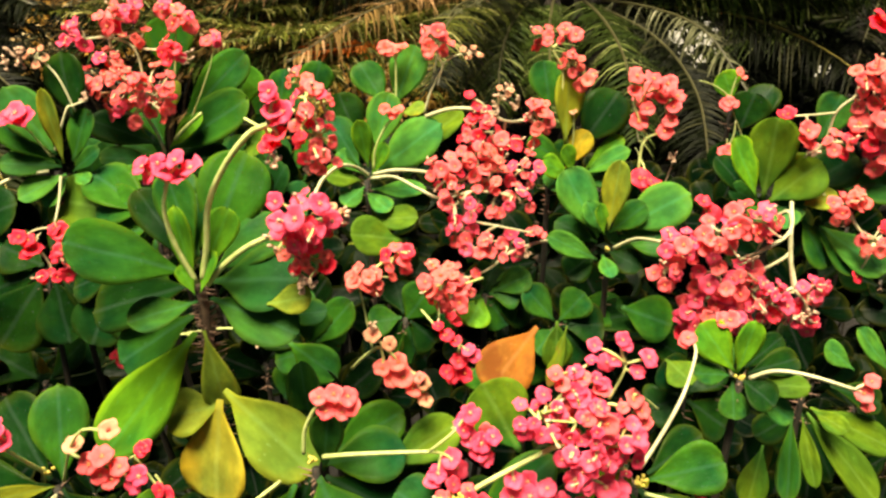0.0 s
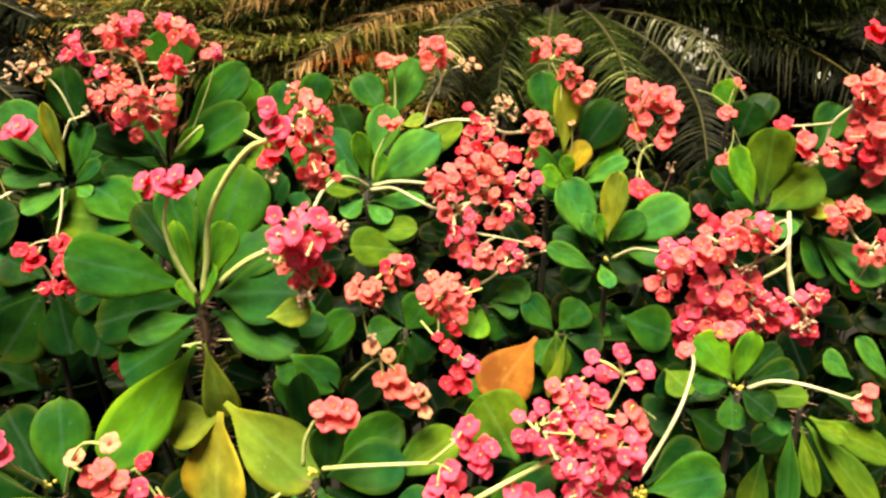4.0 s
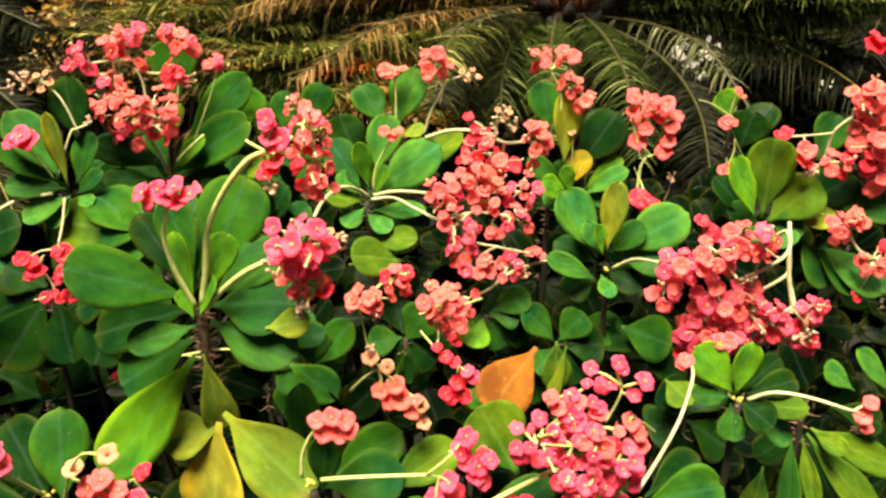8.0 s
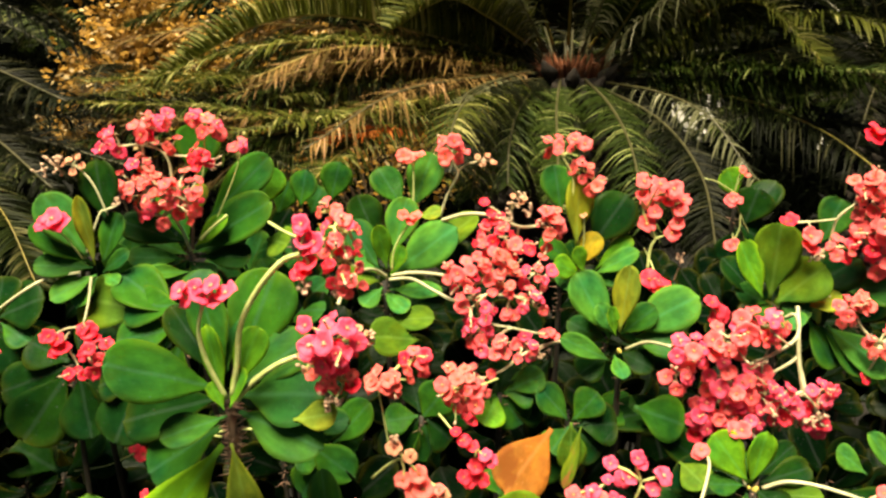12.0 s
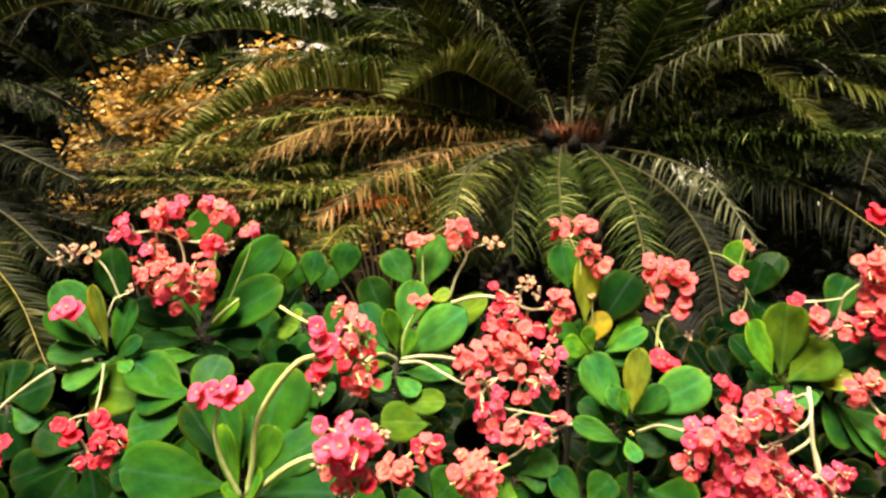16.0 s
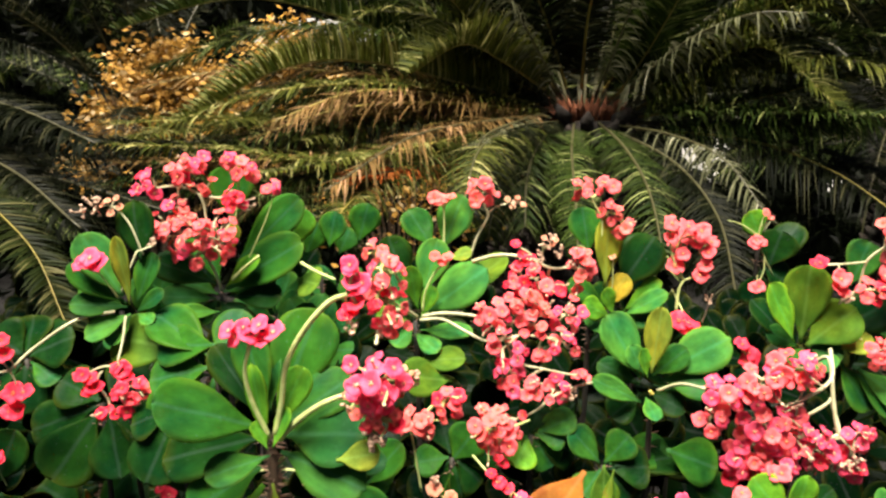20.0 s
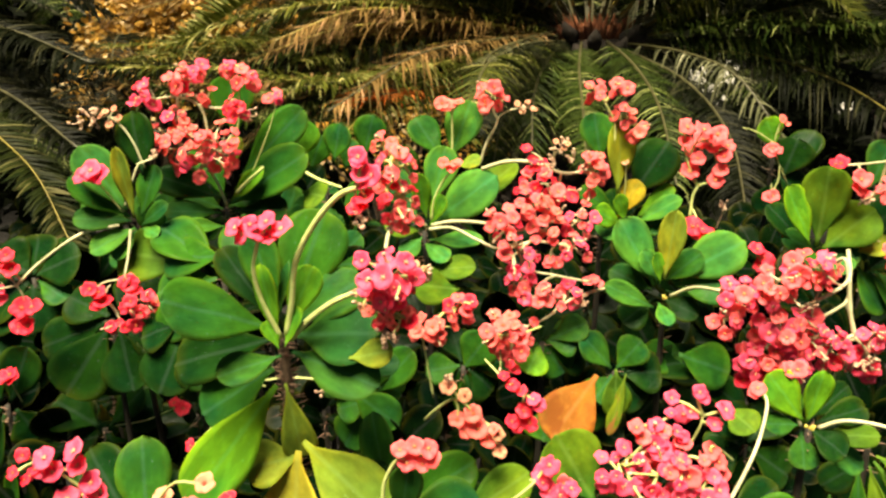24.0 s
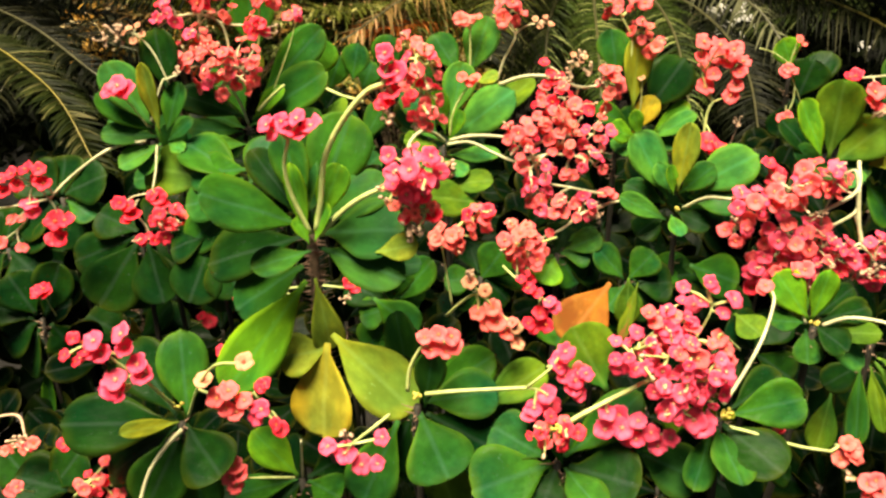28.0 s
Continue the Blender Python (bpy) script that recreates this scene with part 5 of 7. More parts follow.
# ---- the shrub at the front edge ----
p = plant(0.036, 0.600, 0.883, "crown-of-thorns shrub with broad leaves at the front of the bed")
leaf(p, "g", 0.043, 0.600, 0.889, 0.063, 0.020, 0.048, 0.031)
leaf(p, "n", 0.047, 0.600, 0.879, 0.052, -0.030, 0.003, 0.052)
leaf(p, "n", 0.051, 0.620, 0.871, 0.072, 0.010, 0.003, 0.036)
leaf(p, "g", 0.031, 0.600, 0.882, -0.065, -0.020, -0.014, 0.054)
leaf(p, "b", 0.027, 0.600, 0.887, -0.044, 0.020, 0.017, 0.039)
leaf(p, "n", 0.036, 0.600, 0.878, -0.019, -0.030, -0.034, 0.046)
leaf(p, "b", 0.041, 0.600, 0.881, -0.009, -0.020, 0.042, 0.012)
leaf(p, "b", 0.043, 0.600, 0.877, 0.022, -0.050, -0.001, 0.029)
leaf(p, "n", 0.040, 0.600, 0.888, 0.021, 0.040, 0.015, 0.030)
leaf(p, "b", 0.108, 0.620, 0.881, 0.052, -0.020, -0.013, 0.040)
leaf(p, "g", 0.031, 0.600, 0.878, -0.047, 0.000, -0.057, 0.040)
leaf(p, "k", 0.085, 0.650, 0.925, -0.032, 0.010, 0.056, 0.049)
leaf(p, "g", 0.051, 0.620, 0.862, 0.043, 0.010, -0.057, 0.042)
leaf(p, "k", 0.162, 0.650, 0.861, -0.017, 0.000, 0.048, 0.026)
b = bouquet(p, [(0.034, 0.590, 0.920), (0.045, 0.590, 0.931), (0.075, 0.590, 0.951), (0.108, 0.590, 0.971)], 0.00246)
ball(b, "pp", 0.095, 0.590, 0.994, 0.0177, 0.0153, 0.0150, 0.0082, 19)
ball(b, "ps", 0.124, 0.600, 1.020, 0.0152, 0.0152, 0.0152, 0.0077, 18)
ball(b, "ps", 0.130, 0.590, 0.998, 0.0212, 0.0181, 0.0185, 0.0081, 26)
ball(b, "p", 0.148, 0.590, 0.977, 0.0169, 0.0168, 0.0187, 0.0082, 22)
ball(b, "p", 0.118, 0.580, 0.968, 0.0109, 0.0123, 0.0136, 0.0091, 10)
ball(b, "ps", 0.154, 0.590, 0.956, 0.0125, 0.0089, 0.0069, 0.0083, 8)
ball(b, "p", 0.125, 0.580, 0.951, 0.0084, 0.0102, 0.0084, 0.0087, 6)
bloom(b, "p", 0.075, 0.590, 0.940, 0.0094)
bloom(b, "p", 0.074, 0.590, 0.924, 0.0095)
bloom(b, "p", 0.088, 0.590, 0.925, 0.0094)
bloom(b, "p", 0.101, 0.590, 0.932, 0.0094)
bloom(b, "p", 0.100, 0.590, 0.914, 0.0095)
bloom(b, "p", 0.112, 0.590, 0.921, 0.0094)
bloom(b, "p", 0.128, 0.590, 0.916, 0.0095)
bloom(b, "p", 0.119, 0.590, 0.908, 0.0095)
bloom(b, "p", 0.087, 0.600, 0.931, 0.0096)
bloom(b, "p", 0.095, 0.600, 0.909, 0.0097)
bloom(b, "p", 0.146, 0.590, 0.934, 0.0131)
bloom(b, "p", 0.152, 0.590, 0.930, 0.0131)
bloom(b, "s", 0.103, 0.590, 1.030, 0.0062)
bloom(b, "s", 0.108, 0.590, 1.022, 0.0062)
finish(b)
b = bouquet(p, [(0.150, 0.620, 0.993), (0.159, 0.620, 1.014), (0.161, 0.620, 1.024)], 0.00115)
bloom(b, "p", 0.136, 0.620, 1.039, 0.0079)
bloom(b, "p", 0.151, 0.620, 1.027, 0.0079)
bloom(b, "p", 0.157, 0.620, 1.044, 0.0078)
bloom(b, "p", 0.170, 0.620, 1.016, 0.0079)
bloom(b, "p", 0.178, 0.620, 1.029, 0.0079)
bloom(b, "p", 0.149, 0.630, 1.020, 0.0081)
bloom(b, "p", 0.160, 0.620, 1.040, 0.0078)
finish(b)
b = bouquet(p, [(0.195, 0.640, 0.973), (0.181, 0.630, 0.988), (0.170, 0.620, 0.998)], 0.00115)
bloom(b, "s", 0.169, 0.620, 0.993, 0.0080)
bloom(b, "s", 0.176, 0.620, 0.983, 0.0081)
bloom(b, "s", 0.170, 0.620, 0.972, 0.0081)
bloom(b, "s", 0.180, 0.620, 0.972, 0.0081)
finish(b)
b = bouquet(p, [(0.035, 0.600, 0.905), (0.031, 0.585, 0.921)], 0.00164)
ball(b, "sr", 0.027, 0.585, 0.924, 0.0132, 0.0121, 0.0113, 0.0076, 13)
ball(b, "sr", 0.042, 0.585, 0.929, 0.0085, 0.0083, 0.0066, 0.0075, 6)
buds(p, 0.033, 0.580, 0.927, 8)
bloom(b, "r", 0.022, 0.585, 0.912, 0.0071)
finish(b)

# ---- the shrub with the forked flower stalk ----
p = plant(-0.089, 0.640, 0.914, "crown-of-thorns shrub with dark leaves and a long forked flower stalk")
leaf(p, "b", -0.082, 0.640, 0.912, 0.010, -0.020, 0.063, 0.024)
leaf(p, "g", -0.083, 0.640, 0.918, 0.066, 0.020, 0.001, 0.041)
leaf(p, "g", -0.083, 0.670, 0.907, 0.062, 0.020, 0.031, 0.036)
leaf(p, "g", -0.087, 0.640, 0.906, 0.026, -0.030, -0.046, 0.054)
leaf(p, "n", -0.081, 0.640, 0.906, 0.059, 0.000, -0.036, 0.046)
leaf(p, "n", -0.094, 0.640, 0.904, -0.027, 0.020, -0.074, 0.036)
leaf(p, "g", -0.107, 0.640, 0.898, -0.040, 0.000, -0.093, 0.045)
leaf(p, "k", -0.086, 0.640, 0.901, 0.025, 0.030, -0.111, 0.049)
leaf(p, "b", -0.099, 0.690, 0.895, -0.017, 0.030, 0.073, 0.028)
leaf(p, "n", -0.097, 0.670, 0.904, -0.025, 0.030, 0.024, 0.033)
leaf(p, "k", -0.031, 0.660, 0.901, 0.060, 0.030, 0.026, 0.033)
leaf(p, "n", -0.059, 0.670, 0.895, 0.055, 0.030, 0.002, 0.033)
leaf(p, "n", -0.042, 0.670, 0.895, 0.050, 0.020, -0.038, 0.039)
leaf(p, "g", -0.066, 0.690, 0.850, 0.028, 0.000, -0.061, 0.046)
buds(p, -0.085, 0.620, 0.933, 7)
b = bouquet(p, [(-0.080, 0.630, 0.932), (-0.056, 0.623, 0.939), (-0.021, 0.617, 0.945), (0.009, 0.610, 0.951)], 0.00213)
bloom(b, "p", 0.041, 0.610, 0.986, 0.0090)
bloom(b, "p", 0.036, 0.610, 0.970, 0.0091)
bloom(b, "p", 0.042, 0.610, 0.963, 0.0091)
bloom(b, "p", 0.038, 0.620, 0.971, 0.0092)
bloom(b, "p", 0.059, 0.610, 0.965, 0.0086)
bloom(b, "p", 0.048, 0.610, 0.952, 0.0087)
bloom(b, "p", 0.055, 0.610, 0.945, 0.0087)
bloom(b, "p", 0.050, 0.610, 0.959, 0.0086)
bloom(b, "p", 0.027, 0.610, 0.944, 0.0097)
bloom(b, "p", 0.016, 0.610, 0.931, 0.0098)
bloom(b, "p", 0.031, 0.620, 0.929, 0.0099)
bloom(b, "p", 0.013, 0.610, 0.924, 0.0098)
bloom(b, "s", 0.055, 0.620, 0.963, 0.0068)
finish(b)
b = bouquet(p, [(-0.096, 0.630, 0.935), (-0.093, 0.627, 0.958), (-0.085, 0.623, 0.977), (-0.078, 0.620, 0.987)], 0.00197)
bloom(b, "s", -0.078, 0.620, 0.993, 0.0087)
bloom(b, "s", -0.066, 0.620, 0.996, 0.0087)
bloom(b, "s", -0.055, 0.620, 0.994, 0.0087)
bloom(b, "s", -0.073, 0.620, 0.981, 0.0088)
bloom(b, "s", -0.060, 0.620, 0.980, 0.0088)
bloom(b, "s", -0.067, 0.628, 0.983, 0.0089)
bloom(b, "s", -0.052, 0.620, 0.986, 0.0087)
finish(b)
b = bouquet(p, [(-0.064, 0.700, 0.977), (-0.051, 0.690, 0.994), (-0.039, 0.680, 1.007), (-0.031, 0.670, 1.013)], 0.00148)
bloom(b, "c", -0.040, 0.670, 1.024, 0.0072)
bloom(b, "c", -0.026, 0.670, 1.016, 0.0072)
bloom(b, "a", -0.033, 0.670, 0.993, 0.0094)
bloom(b, "a", -0.019, 0.670, 0.999, 0.0093)
bloom(b, "a", -0.015, 0.670, 0.984, 0.0094)
bloom(b, "a", -0.001, 0.670, 0.984, 0.0078)
bloom(b, "a", -0.007, 0.670, 0.973, 0.0079)
bloom(b, "a", -0.026, 0.670, 0.982, 0.0078)
bloom(b, "c", 0.004, 0.670, 0.963, 0.0068)
bloom(b, "c", 0.002, 0.670, 0.979, 0.0068)
sprig(b, -0.041, 0.670, 1.032, 0.0029, 4)
finish(b)
b = bouquet(p, [(-0.007, 0.820, 0.984), (0.005, 0.800, 0.979), (0.017, 0.780, 0.974)], 0.00115)
bloom(b, "r", 0.012, 0.780, 0.983, 0.0078)
bloom(b, "r", 0.020, 0.780, 0.974, 0.0078)
bloom(b, "r", 0.029, 0.780, 0.967, 0.0079)
bloom(b, "p", 0.042, 0.780, 0.957, 0.0085)
bloom(b, "p", 0.047, 0.780, 0.951, 0.0085)
bloom(b, "r", 0.032, 0.780, 0.944, 0.0098)
bloom(b, "r", 0.039, 0.780, 0.931, 0.0098)
bloom(b, "r", 0.026, 0.780, 0.927, 0.0098)
bloom(b, "r", 0.020, 0.780, 0.932, 0.0098)
finish(b)

# ---- the lower shrub in front, with rose-red pairs of flowers ----
p = plant(-0.312, 0.635, 0.896, "crown-of-thorns shrub with a dark rosette, one yellow leaf and pale flowers")
leaf(p, "n", -0.317, 0.635, 0.896, -0.105, -0.010, 0.003, 0.049)
leaf(p, "v", -0.314, 0.635, 0.897, -0.032, -0.040, 0.014, 0.015)
leaf(p, "g", -0.305, 0.635, 0.902, -0.010, 0.030, 0.071, 0.039)
leaf(p, "n", -0.316, 0.635, 0.904, -0.054, 0.040, 0.052, 0.043)
leaf(p, "n", -0.308, 0.635, 0.894, 0.038, -0.030, -0.032, 0.048)
leaf(p, "n", -0.313, 0.635, 0.887, -0.033, -0.020, -0.066, 0.047)
leaf(p, "n", -0.316, 0.635, 0.892, -0.092, 0.020, -0.072, 0.036)
leaf(p, "n", -0.314, 0.655, 0.888, 0.019, 0.030, 0.039, 0.039)
leaf(p, "g", -0.309, 0.635, 0.886, 0.005, 0.000, -0.087, 0.038)
buds(p, -0.303, 0.615, 0.924, 8)
b = bouquet(p, [(-0.306, 0.620, 0.920), (-0.304, 0.597, 0.945), (-0.304, 0.575, 0.972)], 0.0018)
bloom(b, "p", -0.311, 0.575, 0.990, 0.0111)
bloom(b, "p", -0.308, 0.575, 0.979, 0.0112)
bloom(b, "p", -0.332, 0.575, 0.975, 0.0108)
bloom(b, "p", -0.330, 0.575, 0.963, 0.0109)
bloom(b, "p", -0.338, 0.575, 0.966, 0.0108)
bloom(b, "p", -0.344, 0.575, 1.011, 0.0106)
bloom(b, "p", -0.340, 0.575, 0.999, 0.0106)
bloom(b, "p", -0.349, 0.575, 1.003, 0.0106)
bloom(b, "p", -0.320, 0.575, 1.017, 0.0101)
bloom(b, "p", -0.319, 0.575, 1.005, 0.0101)
bloom(b, "r", -0.361, 0.575, 1.013, 0.0060)
bloom(b, "r", -0.371, 0.575, 0.998, 0.0060)
bloom(b, "r", -0.363, 0.575, 0.992, 0.0061)
bloom(b, "r", -0.353, 0.575, 1.001, 0.0060)
bloom(b, "r", -0.363, 0.585, 0.991, 0.0062)
finish(b)
b = bouquet(p, [(-0.302, 0.630, 0.906), (-0.286, 0.615, 0.937), (-0.273, 0.600, 0.958)], 0.00148)
bloom(b, "c", -0.268, 0.600, 0.962, 0.0097)
bloom(b, "c", -0.214, 0.555, 1.003, 0.0088)
finish(b)
b = bouquet(p, [(-0.279, 0.610, 0.946), (-0.264, 0.605, 0.944), (-0.253, 0.600, 0.947)], 0.00148)
bloom(b, "s", -0.248, 0.600, 0.951, 0.0098)
bloom(b, "s", -0.252, 0.600, 0.934, 0.0099)
bloom(b, "s", -0.235, 0.600, 0.942, 0.0098)
bloom(b, "s", -0.243, 0.600, 0.930, 0.0099)
bloom(b, "s", -0.259, 0.600, 0.944, 0.0098)
bloom(b, "p", -0.226, 0.600, 0.925, 0.0099)
bloom(b, "p", -0.221, 0.600, 0.933, 0.0099)
finish(b)
b = bouquet(p, [(-0.310, 0.630, 0.892), (-0.324, 0.620, 0.879), (-0.339, 0.610, 0.857), (-0.349, 0.600, 0.826)], 0.00246, STALK_PALE)
finish(b)
b = bouquet(p, [(-0.242, 0.630, 0.929), (-0.230, 0.620, 0.940)], 0.00115)
bloom(b, "r", -0.226, 0.620, 0.944, 0.0066)
bloom(b, "r", -0.222, 0.620, 0.947, 0.0066)
bloom(b, "r", -0.213, 0.620, 0.900, 0.0077)
bloom(b, "r", -0.216, 0.620, 0.905, 0.0077)
finish(b)

# ---- the low shrub at the front edge ----
p = plant(-0.210, 0.660, 0.816, "low crown-of-thorns shrub with small pink flowers on thin stalks")
leaf(p, "l", -0.214, 0.660, 0.820, -0.038, 0.000, 0.048, 0.030)
leaf(p, "g", -0.214, 0.660, 0.816, -0.062, 0.000, -0.018, 0.025)
leaf(p, "n", -0.207, 0.660, 0.813, 0.014, 0.000, -0.036, 0.040)
leaf(p, "n", -0.213, 0.660, 0.811, -0.032, 0.000, -0.032, 0.040)
leaf(p, "n", -0.204, 0.660, 0.818, 0.037, 0.050, -0.004, 0.035)
leaf(p, "g", -0.204, 0.660, 0.815, 0.030, 0.000, -0.020, 0.034)
leaf(p, "n", -0.222, 0.690, 0.795, -0.024, 0.030, 0.024, 0.036)
leaf(p, "v", -0.253, 0.660, 0.917, 0.009, 0.000, -0.009, 0.014)
b = bouquet(p, [(-0.214, 0.650, 0.825), (-0.232, 0.635, 0.836), (-0.251, 0.620, 0.846)], 0.00148)
bloom(b, "s", -0.261, 0.620, 0.859, 0.0090)
bloom(b, "s", -0.266, 0.620, 0.847, 0.0090)
bloom(b, "s", -0.256, 0.620, 0.851, 0.0090)
bloom(b, "s", -0.263, 0.620, 0.837, 0.0091)
finish(b)
b = bouquet(p, [(-0.209, 0.660, 0.820), (-0.205, 0.650, 0.849), (-0.201, 0.640, 0.875)], 0.00131, STALK_PALE)
finish(b)
b = bouquet(p, [(-0.109, 0.600, 0.929), (-0.123, 0.567, 0.933), (-0.130, 0.535, 0.943)], 0.00164)
bloom(b, "p", -0.148, 0.535, 0.941, 0.0079)
bloom(b, "p", -0.135, 0.535, 0.935, 0.0088)
bloom(b, "p", -0.123, 0.535, 0.925, 0.0088)
bloom(b, "p", -0.110, 0.535, 0.926, 0.0066)
bloom(b, "p", -0.105, 0.535, 0.950, 0.0070)
sprig(b, -0.132, 0.535, 0.952, 0.0037, 6)
finish(b)

# ---- shrubs by the palm, upper part of the bed ----
p = plant(-0.463, 0.980, 1.100, "crown-of-thorns shrub with dull green leaves round a yellow-green young leaf")
leaf(p, "n", -0.442, 1.000, 1.161, -0.011, 0.010, 0.076, 0.042)
leaf(p, "h", -0.460, 0.980, 1.120, -0.046, 0.000, 0.076, 0.043)
leaf(p, "v", -0.446, 0.970, 1.112, -0.004, -0.010, 0.085, 0.022)
leaf(p, "g", -0.458, 0.985, 1.109, -0.063, -0.010, 0.050, 0.034)
leaf(p, "g", -0.446, 0.990, 1.110, 0.017, 0.019, 0.058, 0.030)
leaf(p, "b", -0.455, 0.980, 1.106, -0.062, -0.019, 0.008, 0.029)
leaf(p, "h", -0.451, 0.980, 1.096, -0.045, -0.029, -0.021, 0.027)
leaf(p, "b", -0.443, 0.980, 1.099, 0.039, -0.010, 0.029, 0.019)
leaf(p, "h", -0.455, 0.990, 1.091, -0.018, -0.029, -0.028, 0.026)
leaf(p, "g", -0.469, 1.000, 1.100, -0.069, 0.029, 0.023, 0.031)
leaf(p, "h", -0.442, 0.980, 1.096, 0.028, -0.019, -0.005, 0.017)
b = bouquet(p, [(-0.461, 0.970, 1.120), (-0.472, 0.960, 1.147), (-0.479, 0.950, 1.163)], 0.00115)
bloom(b, "p", -0.496, 0.950, 1.168, 0.0127)
bloom(b, "p", -0.482, 0.950, 1.175, 0.0126)
bloom(b, "p", -0.473, 0.950, 1.171, 0.0126)
bloom(b, "p", -0.487, 0.950, 1.167, 0.0127)
finish(b)
b = bouquet(p, [(-0.464, 0.980, 1.118), (-0.443, 0.987, 1.172), (-0.437, 0.993, 1.178), (-0.421, 1.000, 1.184)], 0.00148, STALK_PALE)
sprig(b, -0.420, 1.000, 1.188, 0.0072, 6)
finish(b)
b = bouquet(p, [(-0.438, 1.000, 1.170), (-0.454, 1.000, 1.213), (-0.476, 1.000, 1.235), (-0.495, 1.000, 1.232)], 0.00131, STALK_PALE)
bloom(b, "c", -0.487, 1.000, 1.236, 0.0055)
bloom(b, "c", -0.477, 1.000, 1.226, 0.0055)
bloom(b, "c", -0.468, 1.000, 1.245, 0.0055)
bloom(b, "c", -0.464, 1.000, 1.234, 0.0055)
bloom(b, "c", -0.480, 1.000, 1.242, 0.0055)
sprig(b, -0.499, 1.000, 1.234, 0.0122, 14)
sprig(b, -0.519, 1.000, 1.227, 0.0081, 8)
finish(b)
b = bouquet(p, [(-0.467, 0.970, 1.102), (-0.509, 0.957, 1.095), (-0.557, 0.943, 1.064), (-0.587, 0.930, 1.036)], 0.0023, STALK_PALE)
bloom(b, "r", -0.630, 0.930, 1.069, 0.0115)
bloom(b, "r", -0.646, 0.930, 1.062, 0.0116)
bloom(b, "r", -0.593, 0.930, 1.075, 0.0115)
bloom(b, "r", -0.601, 0.930, 1.066, 0.0115)
bloom(b, "r", -0.626, 0.930, 1.054, 0.0116)
bloom(b, "r", -0.590, 0.930, 1.056, 0.0116)
bloom(b, "r", -0.610, 0.930, 1.075, 0.0115)
bloom(b, "r", -0.647, 0.930, 1.046, 0.0117)
bloom(b, "p", -0.615, 0.930, 1.029, 0.0132)
bloom(b, "p", -0.613, 0.930, 1.019, 0.0132)
bloom(b, "r", -0.585, 0.930, 1.006, 0.0140)
bloom(b, "r", -0.572, 0.930, 1.007, 0.0140)
bloom(b, "r", -0.593, 0.930, 0.981, 0.0126)
bloom(b, "r", -0.581, 0.930, 0.982, 0.0126)
bloom(b, "s", -0.643, 0.930, 1.008, 0.0118)
bloom(b, "s", -0.628, 0.930, 1.011, 0.0118)
bloom(b, "s", -0.667, 0.930, 0.977, 0.0105)
bloom(b, "s", -0.638, 0.930, 0.970, 0.0105)
finish(b)
b = bouquet(p, [(-0.587, 0.930, 1.036), (-0.621, 0.930, 1.029), (-0.664, 0.930, 1.023)], 0.00164, STALK_PALE)
bloom(b, "r", -0.681, 0.930, 1.015, 0.0133)
bloom(b, "r", -0.677, 0.930, 1.000, 0.0133)
finish(b)
b = bouquet(p, [(-0.453, 0.970, 1.096), (-0.452, 0.955, 1.068), (-0.453, 0.940, 1.045)], 0.0018, STALK_PALE)
bloom(b, "r", -0.455, 0.940, 1.038, 0.0124)
bloom(b, "r", -0.449, 0.940, 1.034, 0.0124)
bloom(b, "r", -0.500, 0.940, 1.027, 0.0125)
bloom(b, "r", -0.489, 0.940, 1.023, 0.0125)
bloom(b, "r", -0.494, 0.940, 1.005, 0.0118)
bloom(b, "r", -0.486, 0.940, 1.010, 0.0118)
ball(b, "sr", -0.436, 0.940, 1.005, 0.0195, 0.0200, 0.0195, 0.0110, 15)
ball(b, "r", -0.470, 0.940, 0.977, 0.0127, 0.0095, 0.0067, 0.0104, 6)
bloom(b, "s", -0.416, 0.940, 0.992, 0.0111)
finish(b)
p = plant(-0.366, 1.080, 1.100, "crown-of-thorns shrub crowned by a loose head of salmon-pink flowers")
leaf(p, "g", -0.358, 1.080, 1.108, 0.109, -0.010, 0.065, 0.056)
leaf(p, "g", -0.351, 1.110, 1.140, 0.086, 0.019, 0.088, 0.046)
leaf(p, "g", -0.350, 1.100, 1.197, -0.004, 0.010, 0.079, 0.053)
leaf(p, "n", -0.372, 1.080, 1.115, -0.077, -0.019, 0.036, 0.038)
leaf(p, "b", -0.371, 1.070, 1.096, -0.062, -0.029, 0.009, 0.030)
leaf(p, "h", -0.363, 1.060, 1.079, -0.043, -0.039, 0.009, 0.019)
leaf(p, "n", -0.354, 1.080, 1.097, 0.075, -0.019, 0.004, 0.034)
leaf(p, "g", -0.379, 1.110, 1.109, -0.033, 0.029, 0.074, 0.044)
leaf(p, "l", -0.355, 1.070, 1.113, 0.047, -0.010, 0.042, 0.028)
leaf(p, "g", -0.367, 1.090, 1.101, 0.073, 0.000, 0.020, 0.036)
leaf(p, "h", -0.375, 1.090, 1.097, -0.048, 0.000, 0.022, 0.029)
leaf(p, "n", -0.369, 1.080, 1.091, 0.039, -0.029, -0.021, 0.032)
leaf(p, "n", -0.376, 1.090, 1.089, -0.022, -0.019, -0.028, 0.033)
leaf(p, "v", -0.351, 1.080, 1.161, 0.009, 0.000, 0.037, 0.028)
b = bouquet(p, [(-0.362, 1.070, 1.107), (-0.367, 1.060, 1.137), (-0.377, 1.050, 1.165), (-0.384, 1.050, 1.184)], 0.0022, STALK_PALE)
ball(b, "sa", -0.404, 1.050, 1.191, 0.0383, 0.0251, 0.0251, 0.0111, 22)
ball(b, "sp", -0.388, 1.045, 1.162, 0.0266, 0.0133, 0.0133, 0.0111, 9)
